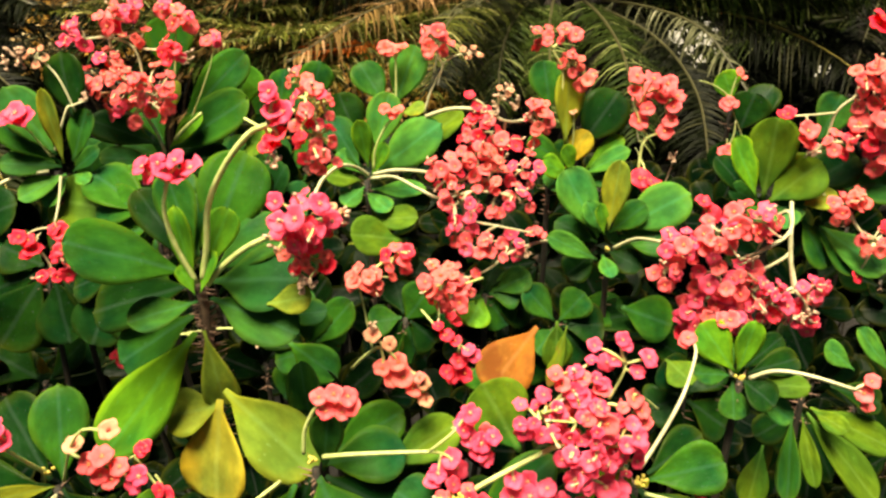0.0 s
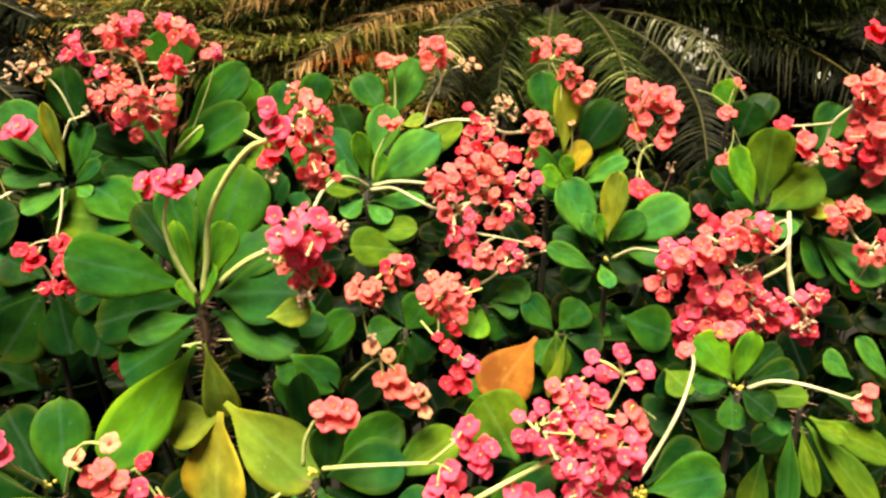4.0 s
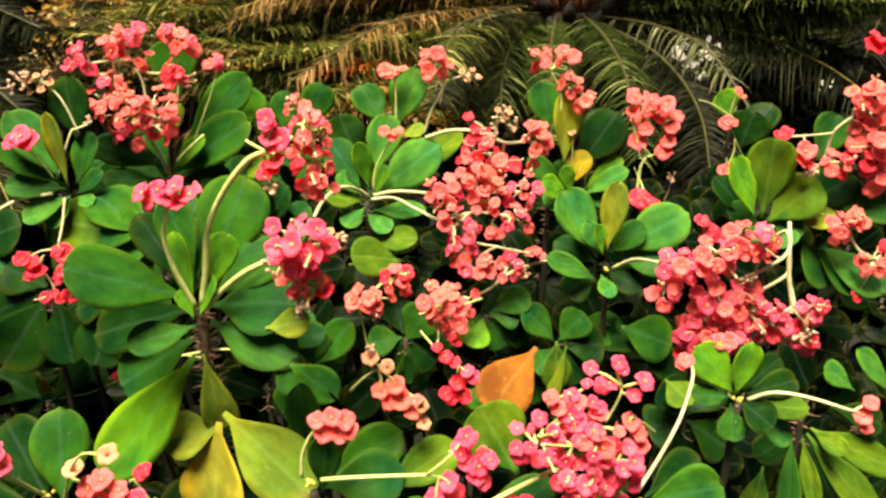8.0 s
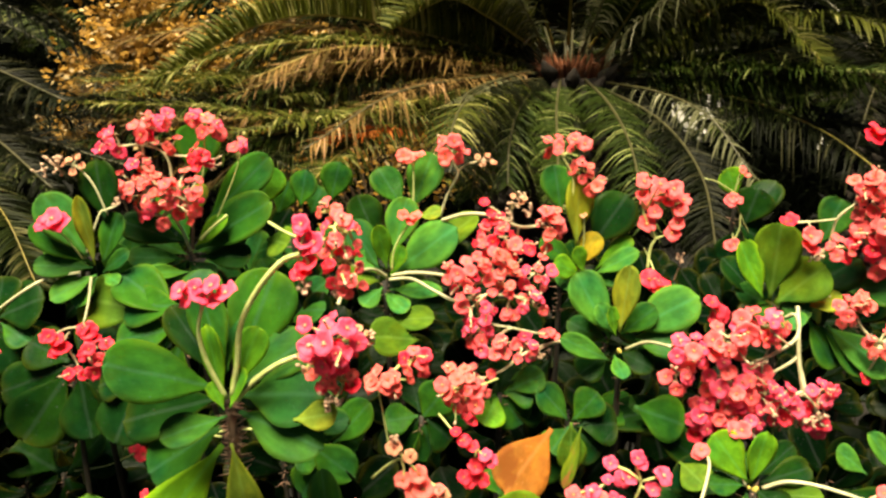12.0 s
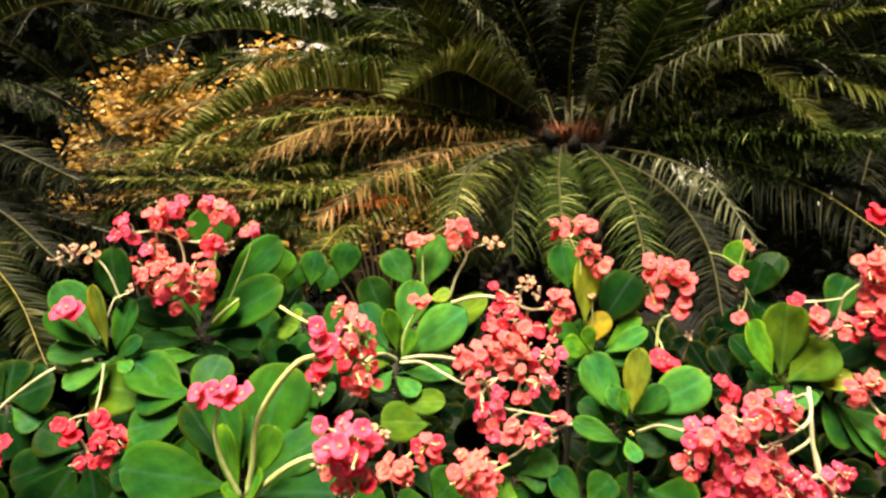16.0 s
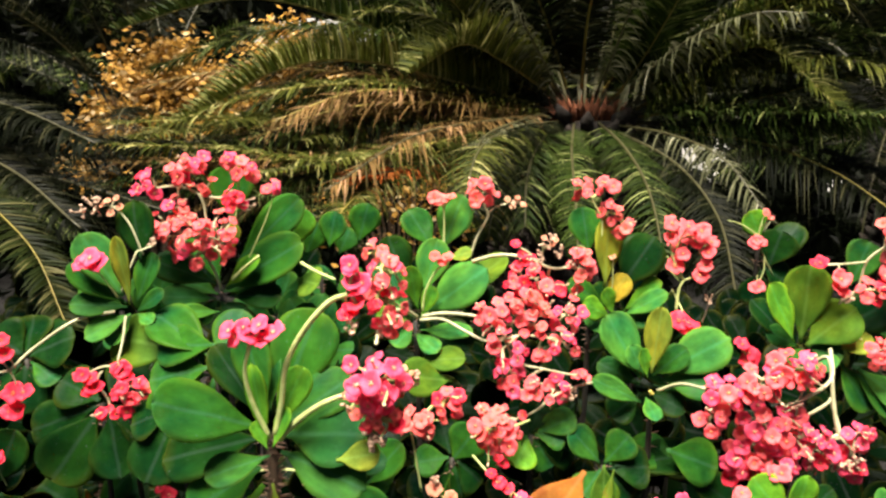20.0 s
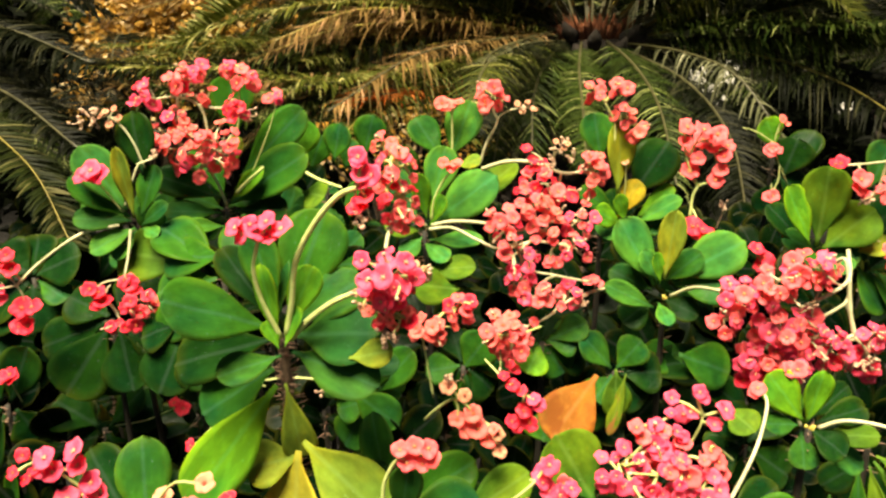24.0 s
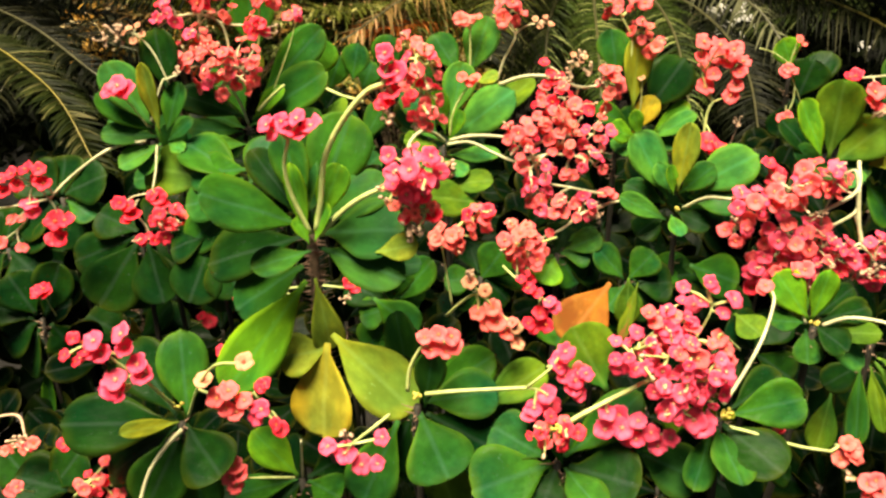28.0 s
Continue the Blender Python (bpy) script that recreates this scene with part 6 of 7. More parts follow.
ball(b, "as", -0.353, 1.050, 1.181, 0.0192, 0.0192, 0.0266, 0.0103, 11)
ball(b, "sa", -0.433, 1.050, 1.208, 0.0162, 0.0132, 0.0132, 0.0103, 6)
ball(b, "ssa", -0.353, 1.035, 1.195, 0.0297, 0.0178, 0.0238, 0.0082, 18)
ball(b, "sp", -0.349, 1.035, 1.181, 0.0194, 0.0116, 0.0155, 0.0082, 8)
ball(b, "sa", -0.392, 1.035, 1.205, 0.0193, 0.0116, 0.0154, 0.0082, 9)
finish(b)
b = bouquet(p, [(-0.376, 1.050, 1.173), (-0.371, 1.050, 1.216), (-0.379, 1.050, 1.245), (-0.407, 1.050, 1.256), (-0.437, 1.050, 1.254)], 0.0020, STALK_PALE)
ball(b, "sp", -0.399, 1.050, 1.278, 0.0201, 0.0129, 0.0129, 0.0108, 9)
ball(b, "ps", -0.377, 1.050, 1.288, 0.0172, 0.0129, 0.0129, 0.0100, 7)
ball(b, "pr", -0.450, 1.050, 1.258, 0.0159, 0.0145, 0.0145, 0.0101, 7)
ball(b, "sa", -0.411, 1.050, 1.231, 0.0189, 0.0117, 0.0117, 0.0095, 7)
ball(b, "sa", -0.374, 1.050, 1.257, 0.0173, 0.0087, 0.0087, 0.0087, 6)
bloom(b, "p", -0.420, 1.045, 1.230, 0.0109)
bloom(b, "p", -0.446, 1.045, 1.273, 0.0107)
bloom(b, "p", -0.462, 1.045, 1.249, 0.0108)
sprig(b, -0.312, 1.050, 1.229, 0.0102, 8)
finish(b)
b = bouquet(p, [(-0.379, 1.050, 1.245), (-0.358, 1.050, 1.241), (-0.338, 1.050, 1.241)], 0.0020, STALK_PALE)
ball(b, "rp", -0.329, 1.045, 1.240, 0.0144, 0.0144, 0.0173, 0.0108, 8)
finish(b)
b = bouquet(p, [(-0.339, 1.070, 1.200), (-0.332, 1.070, 1.236), (-0.330, 1.070, 1.265)], 0.0016)
ball(b, "ps", -0.336, 1.070, 1.292, 0.0146, 0.0087, 0.0087, 0.0109, 6)
ball(b, "ps", -0.317, 1.070, 1.277, 0.0161, 0.0117, 0.0117, 0.0110, 7)
finish(b)
b = bouquet(p, [(-0.324, 1.070, 1.147), (-0.295, 1.070, 1.207), (-0.283, 1.070, 1.239)], 0.0012)
ball(b, "sp", -0.281, 1.070, 1.253, 0.0103, 0.0096, 0.0096, 0.0096, 6)
finish(b)
b = bouquet(p, [(-0.339, 1.050, 1.128), (-0.320, 1.045, 1.145), (-0.297, 1.040, 1.163)], 0.0024)
finish(b)
b = bouquet(p, [(-0.230, 1.000, 1.161), (-0.205, 0.970, 1.156), (-0.173, 0.930, 1.154)], 0.0021)
finish(b)
p = plant(-0.240, 1.160, 1.118, "crown-of-thorns shrub with bright leaves deep in the bed")
leaf(p, "l", -0.283, 1.160, 1.153, 0.012, 0.000, 0.060, 0.052)
leaf(p, "g", -0.226, 1.160, 1.153, 0.010, 0.000, 0.053, 0.040)
leaf(p, "g", -0.184, 1.180, 1.159, 0.016, 0.000, 0.056, 0.041)
leaf(p, "g", -0.266, 1.180, 1.139, 0.020, 0.000, 0.048, 0.038)
leaf(p, "k", -0.256, 1.080, 1.122, 0.033, -0.019, -0.004, 0.042)
leaf(p, "g", -0.215, 1.180, 1.139, 0.015, 0.019, 0.038, 0.038)
leaf(p, "g", -0.304, 1.190, 1.133, -0.018, 0.019, 0.051, 0.039)

# ---- leaves deeper in the bed ----
# Leaf kind n carries part of the shade here in its colour.
p = plant(-0.321, 0.920, 1.049, "crown-of-thorns shrub with overlapping leaves between taller shrubs")
leaf(p, "k", -0.378, 0.970, 1.050, -0.096, 0.010, 0.016, 0.064)
leaf(p, "g", -0.318, 0.920, 1.074, -0.080, 0.020, -0.007, 0.047)
leaf(p, "g", -0.336, 0.920, 1.038, -0.070, 0.000, -0.060, 0.047)
leaf(p, "g", -0.328, 0.920, 1.046, -0.071, 0.000, -0.018, 0.050)
leaf(p, "g", -0.323, 0.920, 1.031, -0.032, 0.000, -0.083, 0.058)
leaf(p, "g", -0.327, 0.920, 1.060, -0.086, 0.050, 0.041, 0.050)
leaf(p, "g", -0.320, 0.920, 1.053, 0.019, 0.050, 0.047, 0.043)
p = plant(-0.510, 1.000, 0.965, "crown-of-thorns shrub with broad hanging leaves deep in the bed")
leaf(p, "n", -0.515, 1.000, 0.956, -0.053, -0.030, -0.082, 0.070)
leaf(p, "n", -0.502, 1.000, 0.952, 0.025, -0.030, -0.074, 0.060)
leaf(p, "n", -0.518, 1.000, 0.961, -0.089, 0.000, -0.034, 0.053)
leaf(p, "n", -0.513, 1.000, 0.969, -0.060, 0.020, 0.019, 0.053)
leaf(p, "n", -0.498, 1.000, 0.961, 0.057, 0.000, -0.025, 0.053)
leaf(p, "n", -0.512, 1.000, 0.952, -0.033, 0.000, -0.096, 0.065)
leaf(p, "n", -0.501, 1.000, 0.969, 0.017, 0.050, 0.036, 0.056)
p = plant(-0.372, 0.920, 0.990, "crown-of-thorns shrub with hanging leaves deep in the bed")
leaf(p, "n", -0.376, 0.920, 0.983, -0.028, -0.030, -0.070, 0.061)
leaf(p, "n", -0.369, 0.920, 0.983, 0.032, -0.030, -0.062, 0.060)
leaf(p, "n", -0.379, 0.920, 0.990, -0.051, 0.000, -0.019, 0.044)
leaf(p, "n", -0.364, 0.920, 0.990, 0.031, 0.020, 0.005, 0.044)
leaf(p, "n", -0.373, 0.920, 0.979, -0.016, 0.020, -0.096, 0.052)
p = plant(-0.717, 1.050, 0.811, "crown-of-thorns shrub coloured for shade with a single red flower")
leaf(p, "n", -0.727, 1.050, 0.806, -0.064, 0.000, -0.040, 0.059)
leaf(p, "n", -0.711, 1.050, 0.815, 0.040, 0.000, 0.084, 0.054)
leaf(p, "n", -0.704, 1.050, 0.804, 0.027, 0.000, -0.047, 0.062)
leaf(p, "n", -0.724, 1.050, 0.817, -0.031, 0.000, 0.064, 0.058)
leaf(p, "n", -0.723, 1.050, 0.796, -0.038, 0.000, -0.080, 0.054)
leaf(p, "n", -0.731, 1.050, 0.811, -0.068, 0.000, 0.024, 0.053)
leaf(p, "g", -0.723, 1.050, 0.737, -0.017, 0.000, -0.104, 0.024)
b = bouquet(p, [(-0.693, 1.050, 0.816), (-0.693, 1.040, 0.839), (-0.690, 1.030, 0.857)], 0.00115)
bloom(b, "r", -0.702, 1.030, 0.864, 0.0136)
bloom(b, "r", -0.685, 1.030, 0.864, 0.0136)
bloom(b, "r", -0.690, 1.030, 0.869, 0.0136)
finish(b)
p = plant(-0.574, 1.050, 0.772, "crown-of-thorns shrub coloured for shade, low in the bed")
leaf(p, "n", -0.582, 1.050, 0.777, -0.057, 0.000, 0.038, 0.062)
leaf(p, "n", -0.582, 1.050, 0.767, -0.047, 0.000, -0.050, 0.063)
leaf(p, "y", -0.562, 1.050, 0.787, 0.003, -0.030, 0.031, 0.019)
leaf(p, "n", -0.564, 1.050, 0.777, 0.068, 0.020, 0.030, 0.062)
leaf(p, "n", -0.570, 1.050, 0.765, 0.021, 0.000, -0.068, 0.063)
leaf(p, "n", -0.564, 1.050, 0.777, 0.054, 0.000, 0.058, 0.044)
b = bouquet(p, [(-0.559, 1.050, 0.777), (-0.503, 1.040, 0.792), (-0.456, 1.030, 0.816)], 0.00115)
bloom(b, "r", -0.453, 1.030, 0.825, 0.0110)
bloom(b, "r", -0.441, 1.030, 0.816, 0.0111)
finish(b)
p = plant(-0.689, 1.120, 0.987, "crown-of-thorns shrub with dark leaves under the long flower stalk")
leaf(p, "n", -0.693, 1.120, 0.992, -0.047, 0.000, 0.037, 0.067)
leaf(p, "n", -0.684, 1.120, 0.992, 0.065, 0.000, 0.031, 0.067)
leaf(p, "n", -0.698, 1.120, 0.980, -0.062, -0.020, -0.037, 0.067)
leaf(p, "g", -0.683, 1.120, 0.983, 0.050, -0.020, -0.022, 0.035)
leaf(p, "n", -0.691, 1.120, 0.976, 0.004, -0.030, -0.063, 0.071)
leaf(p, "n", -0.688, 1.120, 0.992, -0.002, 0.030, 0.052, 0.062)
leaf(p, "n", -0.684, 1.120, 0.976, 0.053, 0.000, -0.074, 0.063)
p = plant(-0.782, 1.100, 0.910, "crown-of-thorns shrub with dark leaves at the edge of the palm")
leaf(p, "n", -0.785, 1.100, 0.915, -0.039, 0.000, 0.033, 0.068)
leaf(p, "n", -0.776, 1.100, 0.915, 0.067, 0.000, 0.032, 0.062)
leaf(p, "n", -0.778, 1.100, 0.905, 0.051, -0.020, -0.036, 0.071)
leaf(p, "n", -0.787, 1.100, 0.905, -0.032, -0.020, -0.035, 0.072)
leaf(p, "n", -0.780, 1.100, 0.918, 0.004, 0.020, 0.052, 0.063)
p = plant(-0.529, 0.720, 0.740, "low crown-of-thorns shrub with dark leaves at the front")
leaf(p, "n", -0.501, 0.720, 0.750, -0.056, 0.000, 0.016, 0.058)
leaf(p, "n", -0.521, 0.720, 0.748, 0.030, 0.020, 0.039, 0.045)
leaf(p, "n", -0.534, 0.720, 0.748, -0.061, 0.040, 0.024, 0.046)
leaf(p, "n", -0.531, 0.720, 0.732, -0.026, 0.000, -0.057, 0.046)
b = bouquet(p, [(-0.481, 0.700, 0.757), (-0.444, 0.680, 0.795), (-0.422, 0.660, 0.819)], 0.00148)
ball(b, "sr", -0.428, 0.660, 0.807, 0.0133, 0.0121, 0.0110, 0.0081, 12)
bloom(b, "s", -0.410, 0.660, 0.833, 0.0086)
bloom(b, "s", -0.410, 0.660, 0.793, 0.0081)
bloom(b, "s", -0.400, 0.660, 0.797, 0.0081)
finish(b)
b = bouquet(p, [(-0.525, 0.700, 0.763), (-0.522, 0.680, 0.780)], 0.00115)
bloom(b, "s", -0.535, 0.680, 0.780, 0.0103)
bloom(b, "s", -0.527, 0.680, 0.785, 0.0103)
finish(b)
b = bouquet(p, [(-0.475, 0.720, 0.813), (-0.473, 0.700, 0.826)], 0.00098)
bloom(b, "r", -0.479, 0.700, 0.826, 0.0079)
bloom(b, "r", -0.476, 0.700, 0.823, 0.0079)
finish(b)
b = bouquet(p, [(-0.597, 0.750, 0.824), (-0.550, 0.735, 0.838), (-0.535, 0.720, 0.823)], 0.00164, STALK_DRY)
ball(b, "ar", -0.541, 0.720, 0.808, 0.0101, 0.0070, 0.0050, 0.0075, 6)
bloom(b, "a", -0.562, 0.720, 0.802, 0.0076)
bloom(b, "a", -0.527, 0.720, 0.812, 0.0075)
sprig(b, -0.546, 0.720, 0.815, 0.0097, 9)
finish(b)
b = bouquet(p, [(-0.321, 0.700, 0.760), (-0.328, 0.680, 0.790)], 0.00115)
bloom(b, "a", -0.331, 0.680, 0.792, 0.0089)
bloom(b, "a", -0.324, 0.680, 0.811, 0.0088)
bloom(b, "a", -0.338, 0.680, 0.786, 0.0089)
sprig(b, -0.334, 0.680, 0.776, 0.0067, 8)
finish(b)
p = plant(-0.142, 0.880, 0.910, "crown-of-thorns shrub with small leaves in the middle of the bed")
leaf(p, "g", -0.162, 0.860, 0.928, 0.052, 0.000, -0.043, 0.037)
leaf(p, "g", -0.145, 0.880, 0.906, -0.036, 0.000, -0.012, 0.035)
leaf(p, "g", -0.144, 0.880, 0.904, -0.033, 0.000, -0.057, 0.043)
leaf(p, "n", -0.140, 0.880, 0.902, 0.013, 0.000, -0.055, 0.036)
leaf(p, "g", -0.144, 0.880, 0.914, 0.008, 0.000, 0.049, 0.042)
leaf(p, "g", -0.136, 0.880, 0.914, 0.044, -0.000, 0.052, 0.035)
leaf(p, "n", -0.147, 0.880, 0.910, -0.052, 0.030, 0.018, 0.043)
leaf(p, "b", -0.178, 0.880, 0.955, 0.045, -0.020, 0.025, 0.030)
leaf(p, "b", -0.137, 0.880, 0.940, 0.028, 0.020, -0.035, 0.031)
b = bouquet(p, [(-0.067, 0.870, 0.914), (-0.073, 0.865, 0.961), (-0.077, 0.860, 0.991)], 0.00148)
ball(b, "a", -0.068, 0.860, 1.005, 0.0227, 0.0127, 0.0109, 0.0099, 13)
ball(b, "sr", -0.035, 0.860, 1.029, 0.0140, 0.0146, 0.0127, 0.0111, 9)
bloom(b, "c", -0.088, 0.860, 1.005, 0.0059)
finish(b)
b = bouquet(p, [(-0.194, 0.880, 0.925), (-0.190, 0.860, 0.944)], 0.00115)
bloom(b, "r", -0.190, 0.860, 0.948, 0.0102)
bloom(b, "r", -0.183, 0.860, 0.942, 0.0102)
sprig(b, -0.194, 0.860, 0.926, 0.0086, 8)
bloom(b, "r", -0.326, 0.860, 0.926, 0.0104)
bloom(b, "r", -0.321, 0.860, 0.933, 0.0103)
bloom(b, "r", -0.359, 0.860, 0.855, 0.0085)
finish(b)
p = plant(-0.033, 0.930, 0.928, "crown-of-thorns shrub with rounded leaves in the middle of the bed")
leaf(p, "g", -0.033, 0.930, 0.924, 0.030, 0.000, 0.042, 0.043)
leaf(p, "n", -0.027, 0.930, 0.924, 0.031, 0.000, -0.028, 0.044)
leaf(p, "n", -0.037, 0.930, 0.924, -0.026, 0.000, -0.036, 0.041)
leaf(p, "k", -0.033, 0.950, 1.021, -0.055, -0.040, 0.019, 0.042)
leaf(p, "g", -0.037, 0.930, 0.928, -0.040, 0.000, -0.008, 0.034)
leaf(p, "g", -0.032, 0.930, 0.920, 0.013, 0.000, -0.048, 0.044)
leaf(p, "n", -0.026, 0.930, 0.928, 0.052, 0.030, -0.004, 0.044)
leaf(p, "n", -0.035, 0.930, 0.932, -0.013, 0.030, 0.032, 0.037)
b = bouquet(p, [(0.060, 0.900, 0.991), (0.041, 0.880, 0.992), (0.024, 0.860, 0.996)], 0.00148)
ball(b, "sa", 0.017, 0.860, 0.996, 0.0200, 0.0200, 0.0253, 0.0099, 24)
finish(b)
p = plant(0.064, 0.930, 0.959, "crown-of-thorns shrub with small rounded leaves below the flowers")
leaf(p, "g", 0.060, 0.930, 0.957, -0.035, 0.000, -0.012, 0.043)
leaf(p, "g", 0.067, 0.930, 0.955, 0.023, 0.000, -0.035, 0.039)
leaf(p, "l", 0.062, 0.930, 0.955, -0.017, -0.020, -0.027, 0.036)
leaf(p, "g", 0.069, 0.930, 0.959, 0.034, 0.000, 0.007, 0.039)
leaf(p, "n", 0.064, 0.930, 0.962, 0.011, 0.020, 0.027, 0.039)
leaf(p, "n", 0.069, 0.930, 0.955, 0.052, 0.020, -0.027, 0.044)
leaf(p, "b", 0.074, 0.930, 0.962, 0.041, 0.000, 0.022, 0.031)
p = plant(0.152, 0.920, 0.924, "crown-of-thorns shrub with small dark leaves under the rosette")
leaf(p, "b", 0.148, 0.920, 0.928, -0.034, 0.000, 0.042, 0.033)
leaf(p, "g", 0.153, 0.920, 0.928, 0.028, -0.000, 0.034, 0.035)
leaf(p, "n", 0.158, 0.920, 0.922, 0.047, 0.000, 0.002, 0.043)
leaf(p, "g", 0.159, 0.920, 0.928, 0.073, 0.030, 0.008, 0.040)
leaf(p, "n", 0.154, 0.920, 0.920, 0.033, 0.000, -0.035, 0.043)
leaf(p, "b", 0.149, 0.920, 0.920, -0.023, -0.020, -0.022, 0.036)
leaf(p, "n", 0.166, 0.920, 0.924, 0.106, 0.030, 0.004, 0.043)
leaf(p, "g", 0.227, 0.920, 0.947, 0.058, 0.000, -0.023, 0.049)
leaf(p, "n", 0.243, 0.920, 0.924, 0.068, 0.000, -0.046, 0.043)
leaf(p, "k", 0.145, 0.880, 0.946, 0.000, -0.010, -0.053, 0.031)
leaf(p, "o", 0.120, 0.860, 0.947, -0.052, -0.040, -0.053, 0.053)
leaf(p, "g", 0.071, 0.880, 0.895, -0.011, -0.020, -0.029, 0.048)
leaf(p, "e", 0.157, 0.880, 0.940, -0.020, -0.020, -0.065, 0.014)
leaf(p, "n", 0.146, 0.920, 0.916, -0.033, 0.000, -0.063, 0.043)
p = plant(0.288, 0.850, 0.865, "crown-of-thorns shrub coloured for shade below the flower heads")
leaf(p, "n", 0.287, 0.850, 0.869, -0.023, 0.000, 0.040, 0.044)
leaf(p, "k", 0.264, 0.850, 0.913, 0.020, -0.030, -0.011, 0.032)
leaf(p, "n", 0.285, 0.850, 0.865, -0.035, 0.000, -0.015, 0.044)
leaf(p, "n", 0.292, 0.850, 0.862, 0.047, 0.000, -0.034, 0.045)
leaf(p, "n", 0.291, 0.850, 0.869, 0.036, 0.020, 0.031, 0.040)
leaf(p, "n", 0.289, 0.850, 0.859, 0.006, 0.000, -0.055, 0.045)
p = plant(0.463, 1.280, 1.155, "small crown-of-thorns shrub with dark leaves beside the palm")
leaf(p, "l", 0.464, 1.280, 1.149, -0.019, 0.000, 0.044, 0.040)
leaf(p, "n", 0.479, 1.280, 1.101, 0.019, 0.000, 0.058, 0.055)
leaf(p, "n", 0.483, 1.280, 1.106, 0.048, 0.020, 0.064, 0.046)
leaf(p, "n", 0.470, 1.280, 1.097, -0.015, 0.000, -0.055, 0.041)
leaf(p, "n", 0.474, 1.280, 1.101, 0.035, 0.000, -0.023, 0.052)
b = bouquet(p, [(0.485, 1.270, 1.089), (0.453, 1.250, 1.141)], 0.00115)
bloom(b, "s", 0.447, 1.250, 1.152, 0.0106)
bloom(b, "s", 0.456, 1.250, 1.149, 0.0106)
bloom(b, "s", 0.444, 1.250, 1.147, 0.0106)
bloom(b, "s", 0.449, 1.250, 1.074, 0.0109)
bloom(b, "s", 0.455, 1.250, 1.076, 0.0109)
bloom(b, "a", 0.459, 1.250, 1.196, 0.0087)
bloom(b, "a", 0.464, 1.250, 1.189, 0.0087)
finish(b)
b = bouquet(p, [(0.464, 1.270, 1.152), (0.427, 1.260, 1.175), (0.400, 1.250, 1.184)], 0.00131)
finish(b)

# ---- the sago palms ----
c = cycad(0.440, 3.100, 1.373, "large sago palm with a wide crown of arching feathery fronds")
frond(c, "r", (-0.168, 2.340, 1.167), (-0.226, 2.300, 1.181), (-0.310, 2.280, 1.187), (-0.394, 2.260, 1.169), 0.05, count=70, lift=-0.2, curl=0.1)
frond(c, "r", (-0.149, 2.340, 1.181), (-0.225, 2.300, 1.206), (-0.301, 2.280, 1.208), (-0.403, 2.260, 1.179), 0.05, count=70, lift=-0.1, curl=0.1)
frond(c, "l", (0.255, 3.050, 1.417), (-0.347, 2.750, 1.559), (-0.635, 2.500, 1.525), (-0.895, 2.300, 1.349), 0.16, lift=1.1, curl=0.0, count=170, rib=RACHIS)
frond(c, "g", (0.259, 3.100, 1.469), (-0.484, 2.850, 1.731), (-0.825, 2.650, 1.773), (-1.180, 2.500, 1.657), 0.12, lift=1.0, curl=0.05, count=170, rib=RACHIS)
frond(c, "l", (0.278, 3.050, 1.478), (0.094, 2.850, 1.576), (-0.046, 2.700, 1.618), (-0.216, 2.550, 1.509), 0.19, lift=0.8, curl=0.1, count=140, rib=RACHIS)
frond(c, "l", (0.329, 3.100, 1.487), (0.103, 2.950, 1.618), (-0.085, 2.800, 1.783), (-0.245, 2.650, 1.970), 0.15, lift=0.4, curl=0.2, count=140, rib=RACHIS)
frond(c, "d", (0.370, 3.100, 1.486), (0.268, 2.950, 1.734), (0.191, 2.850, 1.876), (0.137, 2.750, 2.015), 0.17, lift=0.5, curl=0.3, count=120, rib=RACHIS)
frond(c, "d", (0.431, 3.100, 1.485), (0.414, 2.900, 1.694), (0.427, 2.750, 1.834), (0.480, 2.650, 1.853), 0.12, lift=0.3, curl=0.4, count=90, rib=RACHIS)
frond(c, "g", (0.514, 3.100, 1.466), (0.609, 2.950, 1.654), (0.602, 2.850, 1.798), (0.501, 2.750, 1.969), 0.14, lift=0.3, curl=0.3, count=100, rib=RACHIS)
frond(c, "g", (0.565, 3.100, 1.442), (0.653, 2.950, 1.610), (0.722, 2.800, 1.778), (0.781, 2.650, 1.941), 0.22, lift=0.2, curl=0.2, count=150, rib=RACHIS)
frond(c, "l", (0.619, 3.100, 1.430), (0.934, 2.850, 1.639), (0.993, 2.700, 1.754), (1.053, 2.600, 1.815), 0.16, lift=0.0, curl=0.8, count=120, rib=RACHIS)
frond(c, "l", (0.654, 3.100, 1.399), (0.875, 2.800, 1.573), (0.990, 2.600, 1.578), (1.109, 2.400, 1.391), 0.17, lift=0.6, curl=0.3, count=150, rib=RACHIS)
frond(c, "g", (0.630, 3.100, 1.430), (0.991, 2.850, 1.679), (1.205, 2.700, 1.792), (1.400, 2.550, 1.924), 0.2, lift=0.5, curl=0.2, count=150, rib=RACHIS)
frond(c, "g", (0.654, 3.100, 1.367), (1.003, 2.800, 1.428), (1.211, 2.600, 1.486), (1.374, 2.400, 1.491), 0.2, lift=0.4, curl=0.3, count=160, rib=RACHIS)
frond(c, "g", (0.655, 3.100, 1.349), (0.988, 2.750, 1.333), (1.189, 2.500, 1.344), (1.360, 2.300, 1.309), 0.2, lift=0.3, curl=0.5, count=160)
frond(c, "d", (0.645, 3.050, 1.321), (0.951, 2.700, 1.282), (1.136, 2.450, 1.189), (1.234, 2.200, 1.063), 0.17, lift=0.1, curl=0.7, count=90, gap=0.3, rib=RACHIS)
